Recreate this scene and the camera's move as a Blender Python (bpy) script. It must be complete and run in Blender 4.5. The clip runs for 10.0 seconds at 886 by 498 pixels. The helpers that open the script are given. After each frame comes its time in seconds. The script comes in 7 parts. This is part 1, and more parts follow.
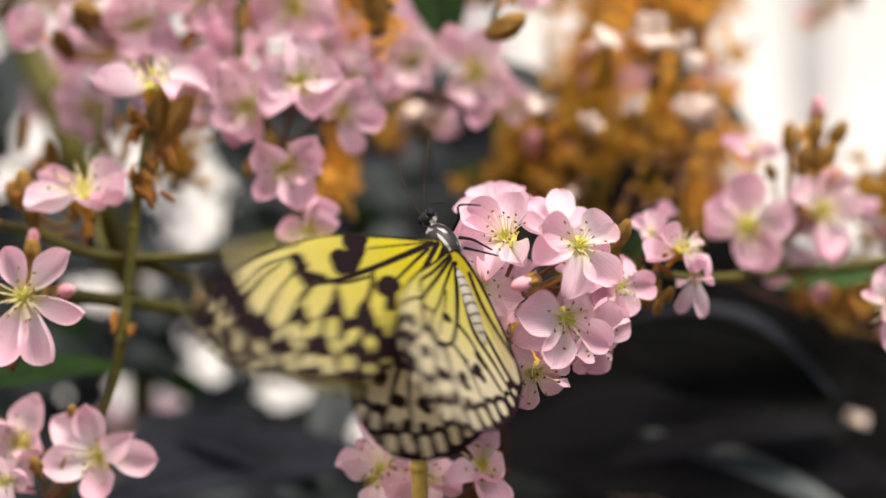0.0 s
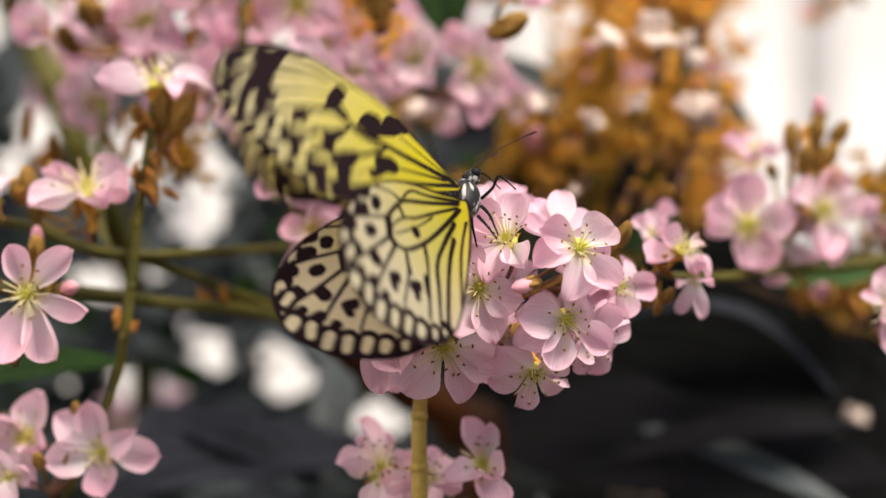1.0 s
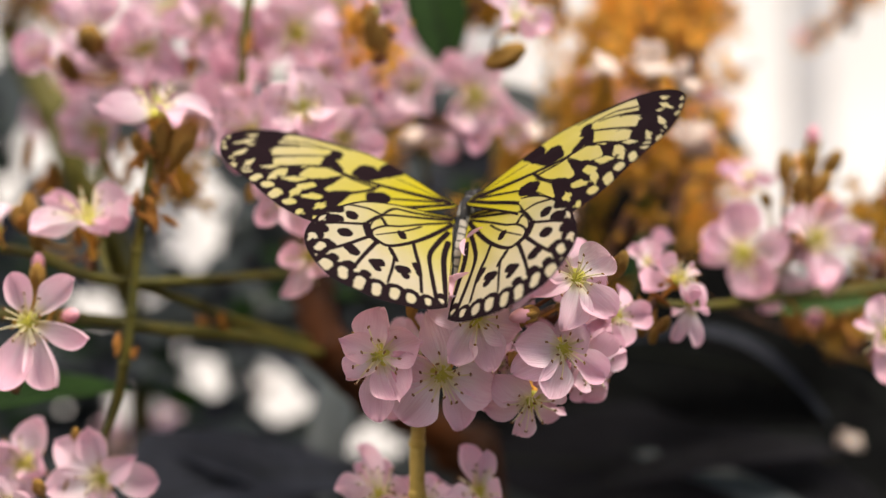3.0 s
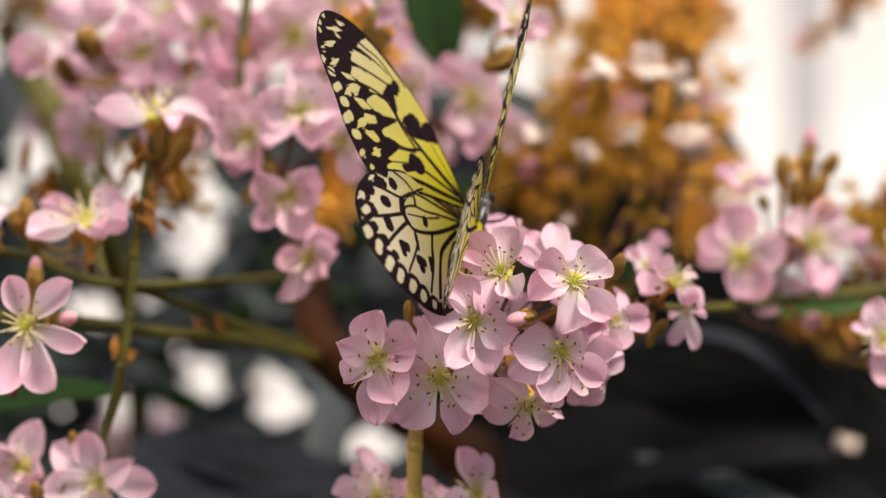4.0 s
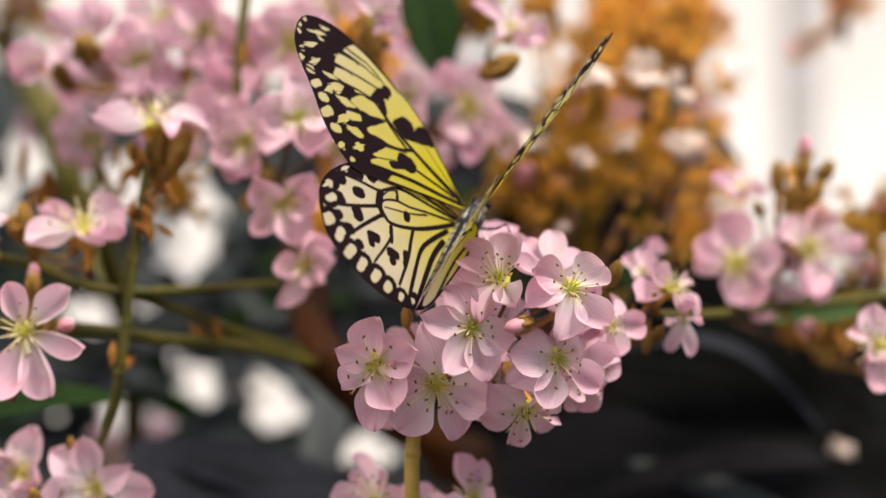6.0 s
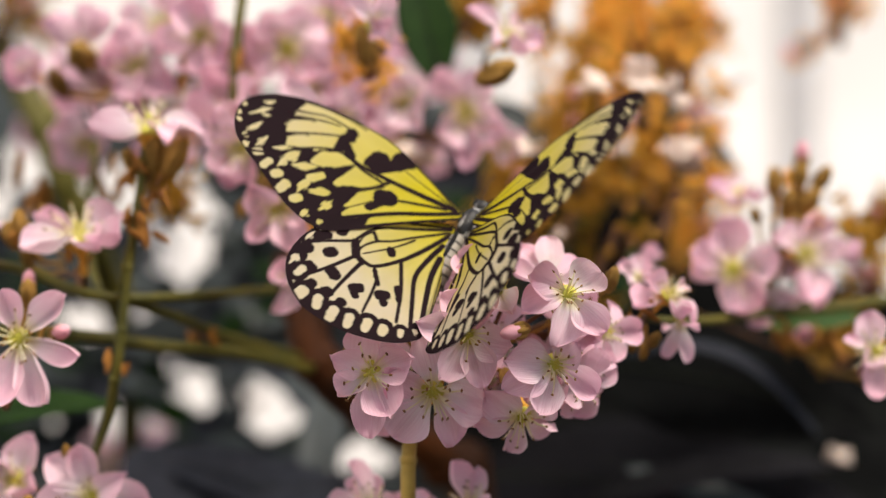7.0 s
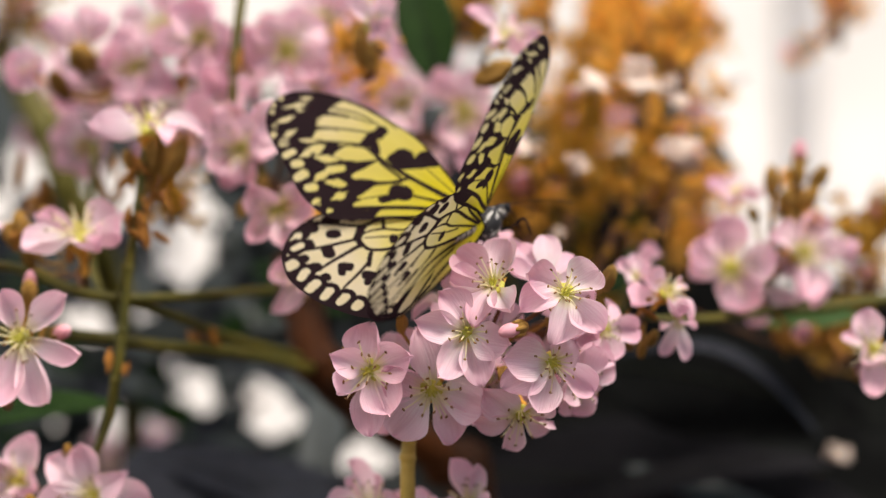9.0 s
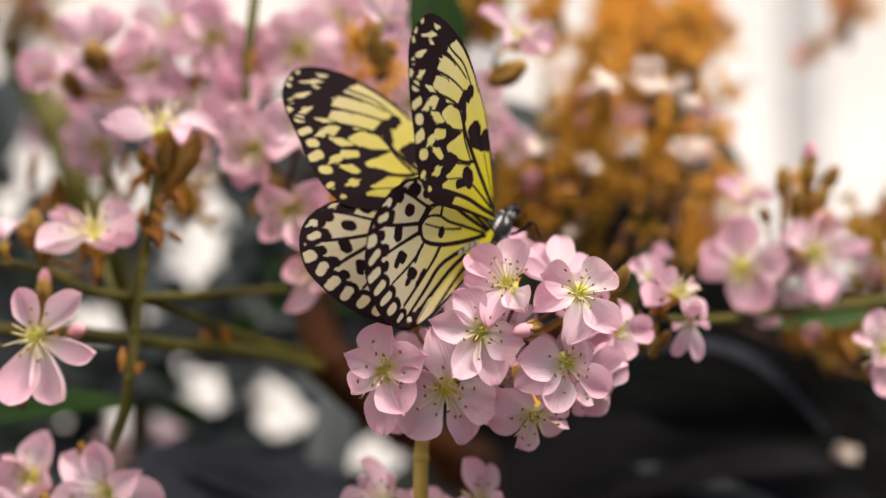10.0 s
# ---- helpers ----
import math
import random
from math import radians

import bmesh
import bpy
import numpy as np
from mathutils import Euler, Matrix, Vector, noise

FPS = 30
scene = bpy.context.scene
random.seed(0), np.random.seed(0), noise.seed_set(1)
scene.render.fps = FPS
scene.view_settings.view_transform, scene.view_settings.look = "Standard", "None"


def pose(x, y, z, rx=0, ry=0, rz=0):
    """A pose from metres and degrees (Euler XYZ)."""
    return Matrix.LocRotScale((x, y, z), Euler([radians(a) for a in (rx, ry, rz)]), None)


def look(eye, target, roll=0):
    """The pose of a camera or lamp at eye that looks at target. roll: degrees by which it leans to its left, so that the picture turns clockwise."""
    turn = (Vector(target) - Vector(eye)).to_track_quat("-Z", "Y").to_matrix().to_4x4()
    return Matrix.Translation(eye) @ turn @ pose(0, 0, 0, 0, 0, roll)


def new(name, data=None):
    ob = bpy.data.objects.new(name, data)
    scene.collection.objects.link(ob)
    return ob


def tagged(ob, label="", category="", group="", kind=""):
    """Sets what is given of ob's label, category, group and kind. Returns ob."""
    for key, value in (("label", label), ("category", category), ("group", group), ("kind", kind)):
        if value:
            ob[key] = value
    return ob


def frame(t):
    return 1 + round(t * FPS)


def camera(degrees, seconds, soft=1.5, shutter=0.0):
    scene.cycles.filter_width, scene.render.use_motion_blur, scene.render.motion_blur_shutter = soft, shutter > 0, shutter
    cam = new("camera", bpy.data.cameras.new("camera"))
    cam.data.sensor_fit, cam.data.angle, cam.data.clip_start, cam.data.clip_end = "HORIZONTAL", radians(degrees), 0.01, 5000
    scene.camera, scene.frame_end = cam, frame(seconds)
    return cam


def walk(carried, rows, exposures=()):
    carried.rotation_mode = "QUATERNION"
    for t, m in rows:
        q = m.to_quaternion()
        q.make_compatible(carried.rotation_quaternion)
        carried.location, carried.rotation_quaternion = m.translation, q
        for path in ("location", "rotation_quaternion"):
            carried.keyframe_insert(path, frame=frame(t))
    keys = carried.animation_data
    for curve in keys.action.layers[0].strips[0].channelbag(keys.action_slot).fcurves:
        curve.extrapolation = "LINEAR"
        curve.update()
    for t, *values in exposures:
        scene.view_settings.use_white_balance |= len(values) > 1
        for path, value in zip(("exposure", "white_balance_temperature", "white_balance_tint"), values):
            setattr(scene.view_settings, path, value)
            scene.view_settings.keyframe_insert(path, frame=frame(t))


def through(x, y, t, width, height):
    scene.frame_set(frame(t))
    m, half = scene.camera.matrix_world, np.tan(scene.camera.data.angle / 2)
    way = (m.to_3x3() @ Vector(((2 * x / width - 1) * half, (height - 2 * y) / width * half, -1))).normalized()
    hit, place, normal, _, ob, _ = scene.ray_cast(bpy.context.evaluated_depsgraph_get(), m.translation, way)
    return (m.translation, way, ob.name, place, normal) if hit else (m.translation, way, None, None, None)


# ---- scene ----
cam = camera(32, 10.0, soft=1.35, shutter=0.5)
walk(cam, [
    (0.0, pose(0.00066, -0.41283, 1.19227, 89.839, 0.355, 0.231)),
    (0.5, pose(0.00234, -0.41376, 1.19444, 89.468, 0.155, 0.406)),
    (1.0, pose(0.00127, -0.41504, 1.19720, 89.194, 0.033, 0.362)),
    (1.5, pose(0.00051, -0.41771, 1.19876, 89.238, 0.067, 0.297)),
    (2.0, pose(0.00111, -0.41893, 1.19954, 89.462, 0.080, 0.348)),
    (2.5, pose(-0.00043, -0.41928, 1.19967, 89.751, -0.078, 0.141)),
    (4.0, pose(0.00010, -0.41961, 1.20014, 89.999, -0.063, 0.038)),
    (4.5, pose(0.00000, -0.42000, 1.20000, 90.000, -0.000, -0.000)),
    (5.0, pose(-0.00153, -0.42003, 1.20016, 89.999, -0.035, -0.193)),
    (5.5, pose(-0.00152, -0.42152, 1.20060, 90.058, -0.107, -0.222)),
    (7.0, pose(-0.00074, -0.42004, 1.20080, 90.398, -0.060, -0.309)),
    (7.5, pose(-0.00079, -0.42116, 1.20050, 90.447, -0.030, -0.401)),
    (8.0, pose(-0.00013, -0.42247, 1.20023, 90.455, 0.100, -0.388)),
    (8.5, pose(-0.00006, -0.42247, 1.19992, 90.483, 0.107, -0.377)),
    (9.0, pose(0.00027, -0.42251, 1.19982, 90.494, 0.120, -0.225)),
    (9.5, pose(-0.00084, -0.42315, 1.20009, 90.458, 0.083, -0.151)),
    (10.0, pose(-0.00304, -0.42396, 1.20022, 90.440, -0.021, -0.150)),
], exposures=[(0, 0.22, 7450, 8), (3, 0.17, 7450, 8), (6, 0.14, 7450, 8), (10, 0.12, 7450, 8)])

# ---- world and light ----
world = bpy.data.worlds.new("world")
scene.world = world
world.use_nodes = True
wn = world.node_tree.nodes
sky = wn.new("ShaderNodeTexSky")
sky.sky_type, sky.sun_disc = "NISHITA", False
sky.sun_elevation, sky.sun_rotation = radians(55), radians(233)
sky.air_density, sky.dust_density, sky.ozone_density = 1.0, 4.0, 1.0
wn["Background"].inputs["Strength"].default_value = 0.15
world.node_tree.links.new(sky.outputs["Color"], wn["Background"].inputs["Color"])

sun = new("sun", bpy.data.lights.new("sun", "SUN"))
sun.data.energy, sun.data.angle, sun.data.color = 4.25, radians(26), (1.0, 0.94, 0.91)
sun.matrix_world = look((1.32, -1.00, 3.58), (0, 0, 1.2))

cam.data.dof.use_dof = True
cam.data.dof.focus_distance = 0.406
cam.data.dof.aperture_fstop = 4.6


# ---- materials ----
def material(name):
    m = bpy.data.materials.new(name)
    m.use_nodes = True
    nt = m.node_tree
    return m, nt, nt.nodes["Principled BSDF"], nt.nodes["Material Output"]


def node(nt, kind, **values):
    n = nt.nodes.new(kind)
    for key, value in values.items():
        n.inputs[key].default_value = value
    return n


def ramp(nt, stops, src):
    r = nt.nodes.new("ShaderNodeValToRGB")
    while len(r.color_ramp.elements) < len(stops):
        r.color_ramp.elements.new(0.5)
    for e, (p, c) in zip(r.color_ramp.elements, stops):
        e.position, e.color = p, (*c, 1)
    nt.links.new(src, r.inputs["Fac"])
    return r


def mottled(name, dark, light, scale, rough=0.6, bump=0.0, fine=8.0, through=0.0, random_mix=0.0, spec=0.4, island=0.0):
    """A surface with colour at two scales, fine relief, and an optional share of light that passes through it."""
    m, nt, bsdf, out = material(name)
    link = nt.links.new
    tc = nt.nodes.new("ShaderNodeTexCoord")
    big = node(nt, "ShaderNodeTexNoise", Scale=scale, Detail=4.0)
    small = node(nt, "ShaderNodeTexNoise", Scale=scale * fine, Detail=3.0)
    link(tc.outputs["Object"], big.inputs["Vector"])
    link(tc.outputs["Object"], small.inputs["Vector"])
    add = nt.nodes.new("ShaderNodeMath")
    add.operation = "MULTIPLY_ADD"
    link(small.outputs["Fac"], add.inputs[0])
    add.inputs[1].default_value = 0.4
    link(big.outputs["Fac"], add.inputs[2])
    src = add.outputs[0]
    if random_mix:
        info = nt.nodes.new("ShaderNodeObjectInfo")
        a2 = nt.nodes.new("ShaderNodeMath")
        a2.operation = "MULTIPLY_ADD"
        link(info.outputs["Random"], a2.inputs[0])
        a2.inputs[1].default_value = random_mix
        link(src, a2.inputs[2])
        src = a2.outputs[0]
    if island:
        geo = nt.nodes.new("ShaderNodeNewGeometry")
        a3 = nt.nodes.new("ShaderNodeMath")
        a3.operation = "MULTIPLY_ADD"
        link(geo.outputs["Random Per Island"], a3.inputs[0])
        a3.inputs[1].default_value = island
        link(src, a3.inputs[2])
        src = a3.outputs[0]
    r = ramp(nt, [(0.45, dark), (0.95 + random_mix * 0.5 + island * 0.7, light)], src)
    link(r.outputs["Color"], bsdf.inputs["Base Color"])
    bsdf.inputs["Roughness"].default_value = rough
    bsdf.inputs["Specular IOR Level"].default_value = spec
    if bump:
        b = node(nt, "ShaderNodeBump", Strength=bump, Distance=0.0005)
        link(small.outputs["Fac"], b.inputs["Height"])
        link(b.outputs["Normal"], bsdf.inputs["Normal"])
    if through:
        tl = nt.nodes.new("ShaderNodeBsdfTranslucent")
        link(r.outputs["Color"], tl.inputs["Color"])
        mx = nt.nodes.new("ShaderNodeMixShader")
        mx.inputs["Fac"].default_value = through
        link(bsdf.outputs[0], mx.inputs[1])
        link(tl.outputs[0], mx.inputs[2])
        link(mx.outputs[0], out.inputs["Surface"])
    return m


def petal_material():
    """Pink petal: pale at the claw, deeper towards the rim, with fine lengthwise veins."""
    m, nt, bsdf, out = material("petal_pink")
    link = nt.links.new
    along = nt.nodes.new("ShaderNodeAttribute")
    along.attribute_name = "along"
    across = nt.nodes.new("ShaderNodeAttribute")
    across.attribute_name = "across"
    tc = nt.nodes.new("ShaderNodeTexCoord")
    big = node(nt, "ShaderNodeTexNoise", Scale=2.2, Detail=3.0)
    link(tc.outputs["Object"], big.inputs["Vector"])
    info = nt.nodes.new("ShaderNodeObjectInfo")
    mix = nt.nodes.new("ShaderNodeMath")
    mix.operation = "MULTIPLY_ADD"
    link(big.outputs["Fac"], mix.inputs[0])
    mix.inputs[1].default_value = 0.55
    link(along.outputs["Fac"], mix.inputs[2])
    rnd = nt.nodes.new("ShaderNodeMath")
    rnd.operation = "MULTIPLY_ADD"
    link(info.outputs["Random"], rnd.inputs[0])
    rnd.inputs[1].default_value = 0.50
    link(mix.outputs[0], rnd.inputs[2])
    span = nt.nodes.new("ShaderNodeMath")
    span.operation = "MULTIPLY"
    span.inputs[1].default_value = 0.62
    link(rnd.outputs[0], span.inputs[0])
    blush = ramp(nt, [(0.34, (0.955, 0.930, 0.950)), (0.62, (0.930, 0.740, 0.832)), (0.98, (0.900, 0.570, 0.705))], span.outputs[0])
    claw = ramp(nt, [(0.04, (1, 1, 1)), (0.32, (0, 0, 0))], along.outputs["Fac"])
    col = nt.nodes.new("ShaderNodeMix")
    col.data_type = "RGBA"
    link(claw.outputs["Color"], col.inputs["Factor"])
    link(blush.outputs["Color"], col.inputs["A"])
    col.inputs["B"].default_value = (0.82, 0.78, 0.42, 1)
    wave = node(nt, "ShaderNodeTexNoise", Scale=26.0, Detail=2.0)
    vec = nt.nodes.new("ShaderNodeCombineXYZ")
    link(across.outputs["Fac"], vec.inputs["X"])
    s = nt.nodes.new("ShaderNodeMath")
    s.operation = "MULTIPLY"
    s.inputs[1].default_value = 0.06
    link(along.outputs["Fac"], s.inputs[0])
    link(s.outputs[0], vec.inputs["Y"])
    link(vec.outputs[0], wave.inputs["Vector"])
    vein = ramp(nt, [(0.3, (0.90, 0.79, 0.85)), (0.65, (1, 1, 1))], wave.outputs["Fac"])
    mul = nt.nodes.new("ShaderNodeMix")
    mul.data_type, mul.blend_type = "RGBA", "MULTIPLY"
    mul.inputs["Factor"].default_value = 0.8
    link(col.outputs["Result"], mul.inputs["A"])
    link(vein.outputs["Color"], mul.inputs["B"])
    link(mul.outputs["Result"], bsdf.inputs["Base Color"])
    bsdf.inputs["Roughness"].default_value = 0.55
    bsdf.inputs["Specular IOR Level"].default_value = 0.25
    bsdf.inputs["Sheen Weight"].default_value = 0.15
    b = node(nt, "ShaderNodeBump", Strength=0.22, Distance=0.02)
    link(wave.outputs["Fac"], b.inputs["Height"])
    link(b.outputs["Normal"], bsdf.inputs["Normal"])
    tl = nt.nodes.new("ShaderNodeBsdfTranslucent")
    link(mul.outputs["Result"], tl.inputs["Color"])
    mx = nt.nodes.new("ShaderNodeMixShader")
    mx.inputs["Fac"].default_value = 0.30
    link(bsdf.outputs[0], mx.inputs[1])
    link(tl.outputs[0], mx.inputs[2])
    link(mx.outputs[0], out.inputs["Surface"])
    return m


def wing_material():
    """Scaled wing membrane: cream to yellow ground, black-brown ink along veins and spots."""
    m, nt, bsdf, out = material("wing_scales")
    link = nt.links.new
    ink = nt.nodes.new("ShaderNodeAttribute")
    ink.attribute_name = "ink"
    tint = nt.nodes.new("ShaderNodeAttribute")
    tint.attribute_name = "tint"
    tc = nt.nodes.new("ShaderNodeTexCoord")
    dust = node(nt, "ShaderNodeTexNoise", Scale=2600.0, Detail=2.0)
    cloud = node(nt, "ShaderNodeTexNoise", Scale=190.0, Detail=3.0)
    link(tc.outputs["Object"], dust.inputs["Vector"])
    link(tc.outputs["Object"], cloud.inputs["Vector"])
    t2 = nt.nodes.new("ShaderNodeMath")
    t2.operation = "MULTIPLY_ADD"
    link(cloud.outputs["Fac"], t2.inputs[0])
    t2.inputs[1].default_value = 0.25
    link(tint.outputs["Fac"], t2.inputs[2])
    ground = ramp(nt, [(0.1, (0.73, 0.66, 0.49)), (0.50, (0.69, 0.615, 0.20)), (0.95, (0.65, 0.575, 0.030))], t2.outputs[0])
    edge = nt.nodes.new("ShaderNodeMath")
    edge.operation = "MULTIPLY_ADD"
    link(dust.outputs["Fac"], edge.inputs[0])
    edge.inputs[1].default_value = 0.18
    link(ink.outputs["Fac"], edge.inputs[2])
    cover = ramp(nt, [(0.36, (0, 0, 0)), (0.80, (1, 1, 1))], edge.outputs[0])
    mix = nt.nodes.new("ShaderNodeMix")
    mix.data_type = "RGBA"
    link(cover.outputs["Color"], mix.inputs["Factor"])
    link(ground.outputs["Color"], mix.inputs["A"])
    mix.inputs["B"].default_value = (0.019, 0.009, 0.013, 1)
    link(mix.outputs["Result"], bsdf.inputs["Base Color"])
    bsdf.inputs["Roughness"].default_value = 0.7
    bsdf.inputs["Specular IOR Level"].default_value = 0.1
    b = node(nt, "ShaderNodeBump", Strength=0.15, Distance=0.0002)
    link(dust.outputs["Fac"], b.inputs["Height"])
    link(b.outputs["Normal"], bsdf.inputs["Normal"])
    tl = nt.nodes.new("ShaderNodeBsdfTranslucent")
    link(mix.outputs["Result"], tl.inputs["Color"])
    mx = nt.nodes.new("ShaderNodeMixShader")
    mx.inputs["Fac"].default_value = 0.54
    link(bsdf.outputs[0], mx.inputs[1])
    link(tl.outputs[0], mx.inputs[2])
    link(mx.outputs[0], out.inputs["Surface"])
    return m


def banded(name, dark, light, scale, axis, rough=0.6, stops=(0.35, 0.65)):
    """Rings of two colours along an axis, broken up by noise."""
    m, nt, bsdf, out = material(name)
    link = nt.links.new
    tc = nt.nodes.new("ShaderNodeTexCoord")
    w = node(nt, "ShaderNodeTexWave", Scale=scale, Distortion=2.5, Detail=2.0)
    w.bands_direction = axis
    link(tc.outputs["Object"], w.inputs["Vector"])
    r = ramp(nt, [(stops[0], dark), (stops[1], light)], w.outputs["Fac"])
    link(r.outputs["Color"], bsdf.inputs["Base Color"])
    bsdf.inputs["Roughness"].default_value = rough
    return m


def streaked(name, dark, light, scales, stops, rough=0.55):
    """Short pale streaks on a dark ground, longer one way than the others."""
    m, nt, bsdf, out = material(name)
    tc = nt.nodes.new("ShaderNodeTexCoord")
    mp = nt.nodes.new("ShaderNodeMapping")
    mp.inputs["Scale"].default_value = scales
    nt.links.new(tc.outputs["Object"], mp.inputs["Vector"])
    nz = node(nt, "ShaderNodeTexNoise", Scale=1.0, Detail=2.0)
    nt.links.new(mp.outputs["Vector"], nz.inputs["Vector"])
    r = ramp(nt, [(stops[0], dark), (stops[1], light)], nz.outputs["Fac"])
    nt.links.new(r.outputs["Color"], bsdf.inputs["Base Color"])
    bsdf.inputs["Roughness"].default_value = rough
    b = node(nt, "ShaderNodeBump", Strength=0.4, Distance=0.0002)
    nt.links.new(nz.outputs["Fac"], b.inputs["Height"])
    nt.links.new(b.outputs["Normal"], bsdf.inputs["Normal"])
    return m


PETAL = petal_material()
WING = wing_material()
STAMEN = mottled("stamen_yellow", (0.84, 0.78, 0.46), (0.95, 0.92, 0.74), 3.0, 0.5, through=0.3)
ANTHER = mottled("anther_brown", (0.12, 0.045, 0.02), (0.42, 0.24, 0.08), 9.0, 0.7)
HEART = mottled("flower_heart", (0.46, 0.46, 0.05), (0.74, 0.69, 0.15), 6.0, 0.5)
BRONZE = mottled("bronze_felt", (0.050, 0.024, 0.004), (0.95, 0.53, 0.095), 60.0, 0.8, 0.4, through=0.25, island=0.8)
OLIVEFELT = mottled("olive_bronze_felt", (0.022, 0.014, 0.002), (0.60, 0.32, 0.035), 60.0, 0.8, 0.4, through=0.2, island=0.8)
FELT = mottled("olive_felt", (0.13, 0.075, 0.012), (0.40, 0.22, 0.05), 60.0, 0.8, 0.4, through=0.15, random_mix=0.4)
BUDPINK = mottled("bud_pink", (0.78, 0.30, 0.42), (0.88, 0.52, 0.60), 60.0, 0.5, through=0.2)
STEM = mottled("stem_olive", (0.034, 0.040, 0.003), (0.125, 0.104, 0.009), 45.0, 0.6, 0.3)
STEMBROWN = mottled("stem_brown", (0.045, 0.016, 0.006), (0.16, 0.06, 0.02), 40.0, 0.7, 0.4)
OCHRE = mottled("stem_ochre", (0.28, 0.18, 0.03), (0.46, 0.32, 0.08), 60.0, 0.6, 0.3)
# Near-black leaf colour: the shade under the foliage is put into it.
LEAF = mottled("leaf_shade_dark", (0.0025, 0.0025, 0.003), (0.008, 0.009, 0.009), 20.0, 0.75, 0.4, spec=0.02)
LEAFGREEN = mottled("leaf_green", (0.006, 0.020, 0.004), (0.020, 0.055, 0.010), 20.0, 0.7, 0.4, through=0.1, spec=0.12)
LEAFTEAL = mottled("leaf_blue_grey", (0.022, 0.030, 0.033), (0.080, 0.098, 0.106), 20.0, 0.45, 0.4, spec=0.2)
MIDRIB = mottled("leaf_midrib", (0.006, 0.008, 0.006), (0.02, 0.024, 0.018), 30.0, 0.6, spec=0.1)
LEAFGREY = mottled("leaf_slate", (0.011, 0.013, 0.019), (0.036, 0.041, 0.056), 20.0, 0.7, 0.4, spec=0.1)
# Slate leaf again, darkened so that its colour carries the shade.
LEAFSHADE = mottled("leaf_slate_shade", (0.003, 0.003, 0.004), (0.011, 0.011, 0.014), 20.0, 0.7, 0.4, spec=0.06)
LEAFFRESH = mottled("leaf_fresh", (0.015, 0.06, 0.008), (0.05, 0.14, 0.02), 20.0, 0.5, 0.4, through=0.2)
BARK = mottled("bark_dark", (0.006, 0.002, 0.001), (0.105, 0.030, 0.005), 40.0, 0.7, 0.4, spec=0.2)
BRACT = mottled("bract_orange", (0.16, 0.055, 0.008), (0.46, 0.20, 0.035), 80.0, 0.8, 0.4, through=0.15)
WHITE = mottled("white_petal", (0.80, 0.66, 0.58), (0.92, 0.82, 0.76), 30.0, 0.5, through=0.2)
BLACK = mottled("insect_black", (0.003, 0.003, 0.004), (0.012, 0.012, 0.016), 900.0, 0.5, spec=0.15)
ANTENNA = mottled("antenna_brown", (0.012, 0.006, 0.004), (0.05, 0.025, 0.015), 500.0, 0.6, spec=0.15)
THORAX = streaked("thorax_streaks", (0.004, 0.004, 0.006), (0.46, 0.45, 0.44), (760.0, 190.0, 760.0), (0.52, 0.60))
ABDOMEN = banded("abdomen_rings", (0.045, 0.04, 0.035), (0.27, 0.245, 0.21), 118.0, "Y", stops=(0.02, 0.35))
FRAME = mottled("painted_steel", (0.55, 0.55, 0.58), (0.68, 0.68, 0.72), 6.0, 0.5)
SOIL = mottled("soil", (0.02, 0.016, 0.012), (0.07, 0.05, 0.035), 9.0, 0.95, 0.5)


# ---- builders ----
def mesh_object(name, verts, faces, mat, parent=None, label="", smooth=True, mats=None, index=None):
    me = bpy.data.meshes.new(name)
    me.from_pydata(verts, [], faces)
    for mm in (mats or [mat]):
        me.materials.append(mm)
    if index is not None:
        me.polygons.foreach_set("material_index", index)
    if smooth:
        me.polygons.foreach_set("use_smooth", [True] * len(me.polygons))
    me.update()
    return part_of(name, me, parent, label)


def part_of(name, me, parent, label="", m=None):
    ob = new(name, me)
    if parent is not None:
        ob.parent = parent
    if m is not None:
        ob.matrix_basis = m
    if label:
        ob["label"] = label
    return ob


def empty(name, m, label, category, group="", kind=""):
    ob = new(name)
    ob.empty_display_size = 0.01
    ob.matrix_basis = m
    return tagged(ob, label, category, group, kind)


def tube_data(points, radii, sides=8):
    """Vertices and faces of a closed tube along points, smoothed by a spline."""
    pts = [Vector(p) for p in points]
    n = len(pts)
    dense, rr = [], []
    steps = 5 if n > 2 else 1
    for i in range(n - 1):
        p0, p1, p2, p3 = pts[max(i - 1, 0)], pts[i], pts[i + 1], pts[min(i + 2, n - 1)]
        for k in range(steps):
            t = k / steps
            dense.append(0.5 * ((2 * p1) + (p2 - p0) * t + (2 * p0 - 5 * p1 + 4 * p2 - p3) * t * t + (3 * p1 - p0 - 3 * p2 + p3) * t ** 3))
            rr.append(radii[i] * (1 - t) + radii[i + 1] * t)
    dense.append(pts[-1])
    rr.append(radii[-1])
    verts, faces = [], []
    side = Vector((0.3, 0.9, 0.2))
    for i, p in enumerate(dense):
        d = (dense[min(i + 1, len(dense) - 1)] - dense[max(i - 1, 0)]).normalized()
        side = (side - d * side.dot(d))
        if side.length < 1e-4:
            side = d.orthogonal()
        side.normalize()
        up = d.cross(side)
        for k in range(sides):
            a = 2 * math.pi * k / sides
            verts.append(tuple(p + (side * math.cos(a) + up * math.sin(a)) * rr[i]))
    for i in range(len(dense) - 1):
        for k in range(sides):
            a, b = i * sides + k, i * sides + (k + 1) % sides
            faces.append((a, b, b + sides, a + sides))
    faces.append(tuple(range(sides - 1, -1, -1)))
    faces.append(tuple(range(len(verts) - sides, len(verts))))
    return verts, faces


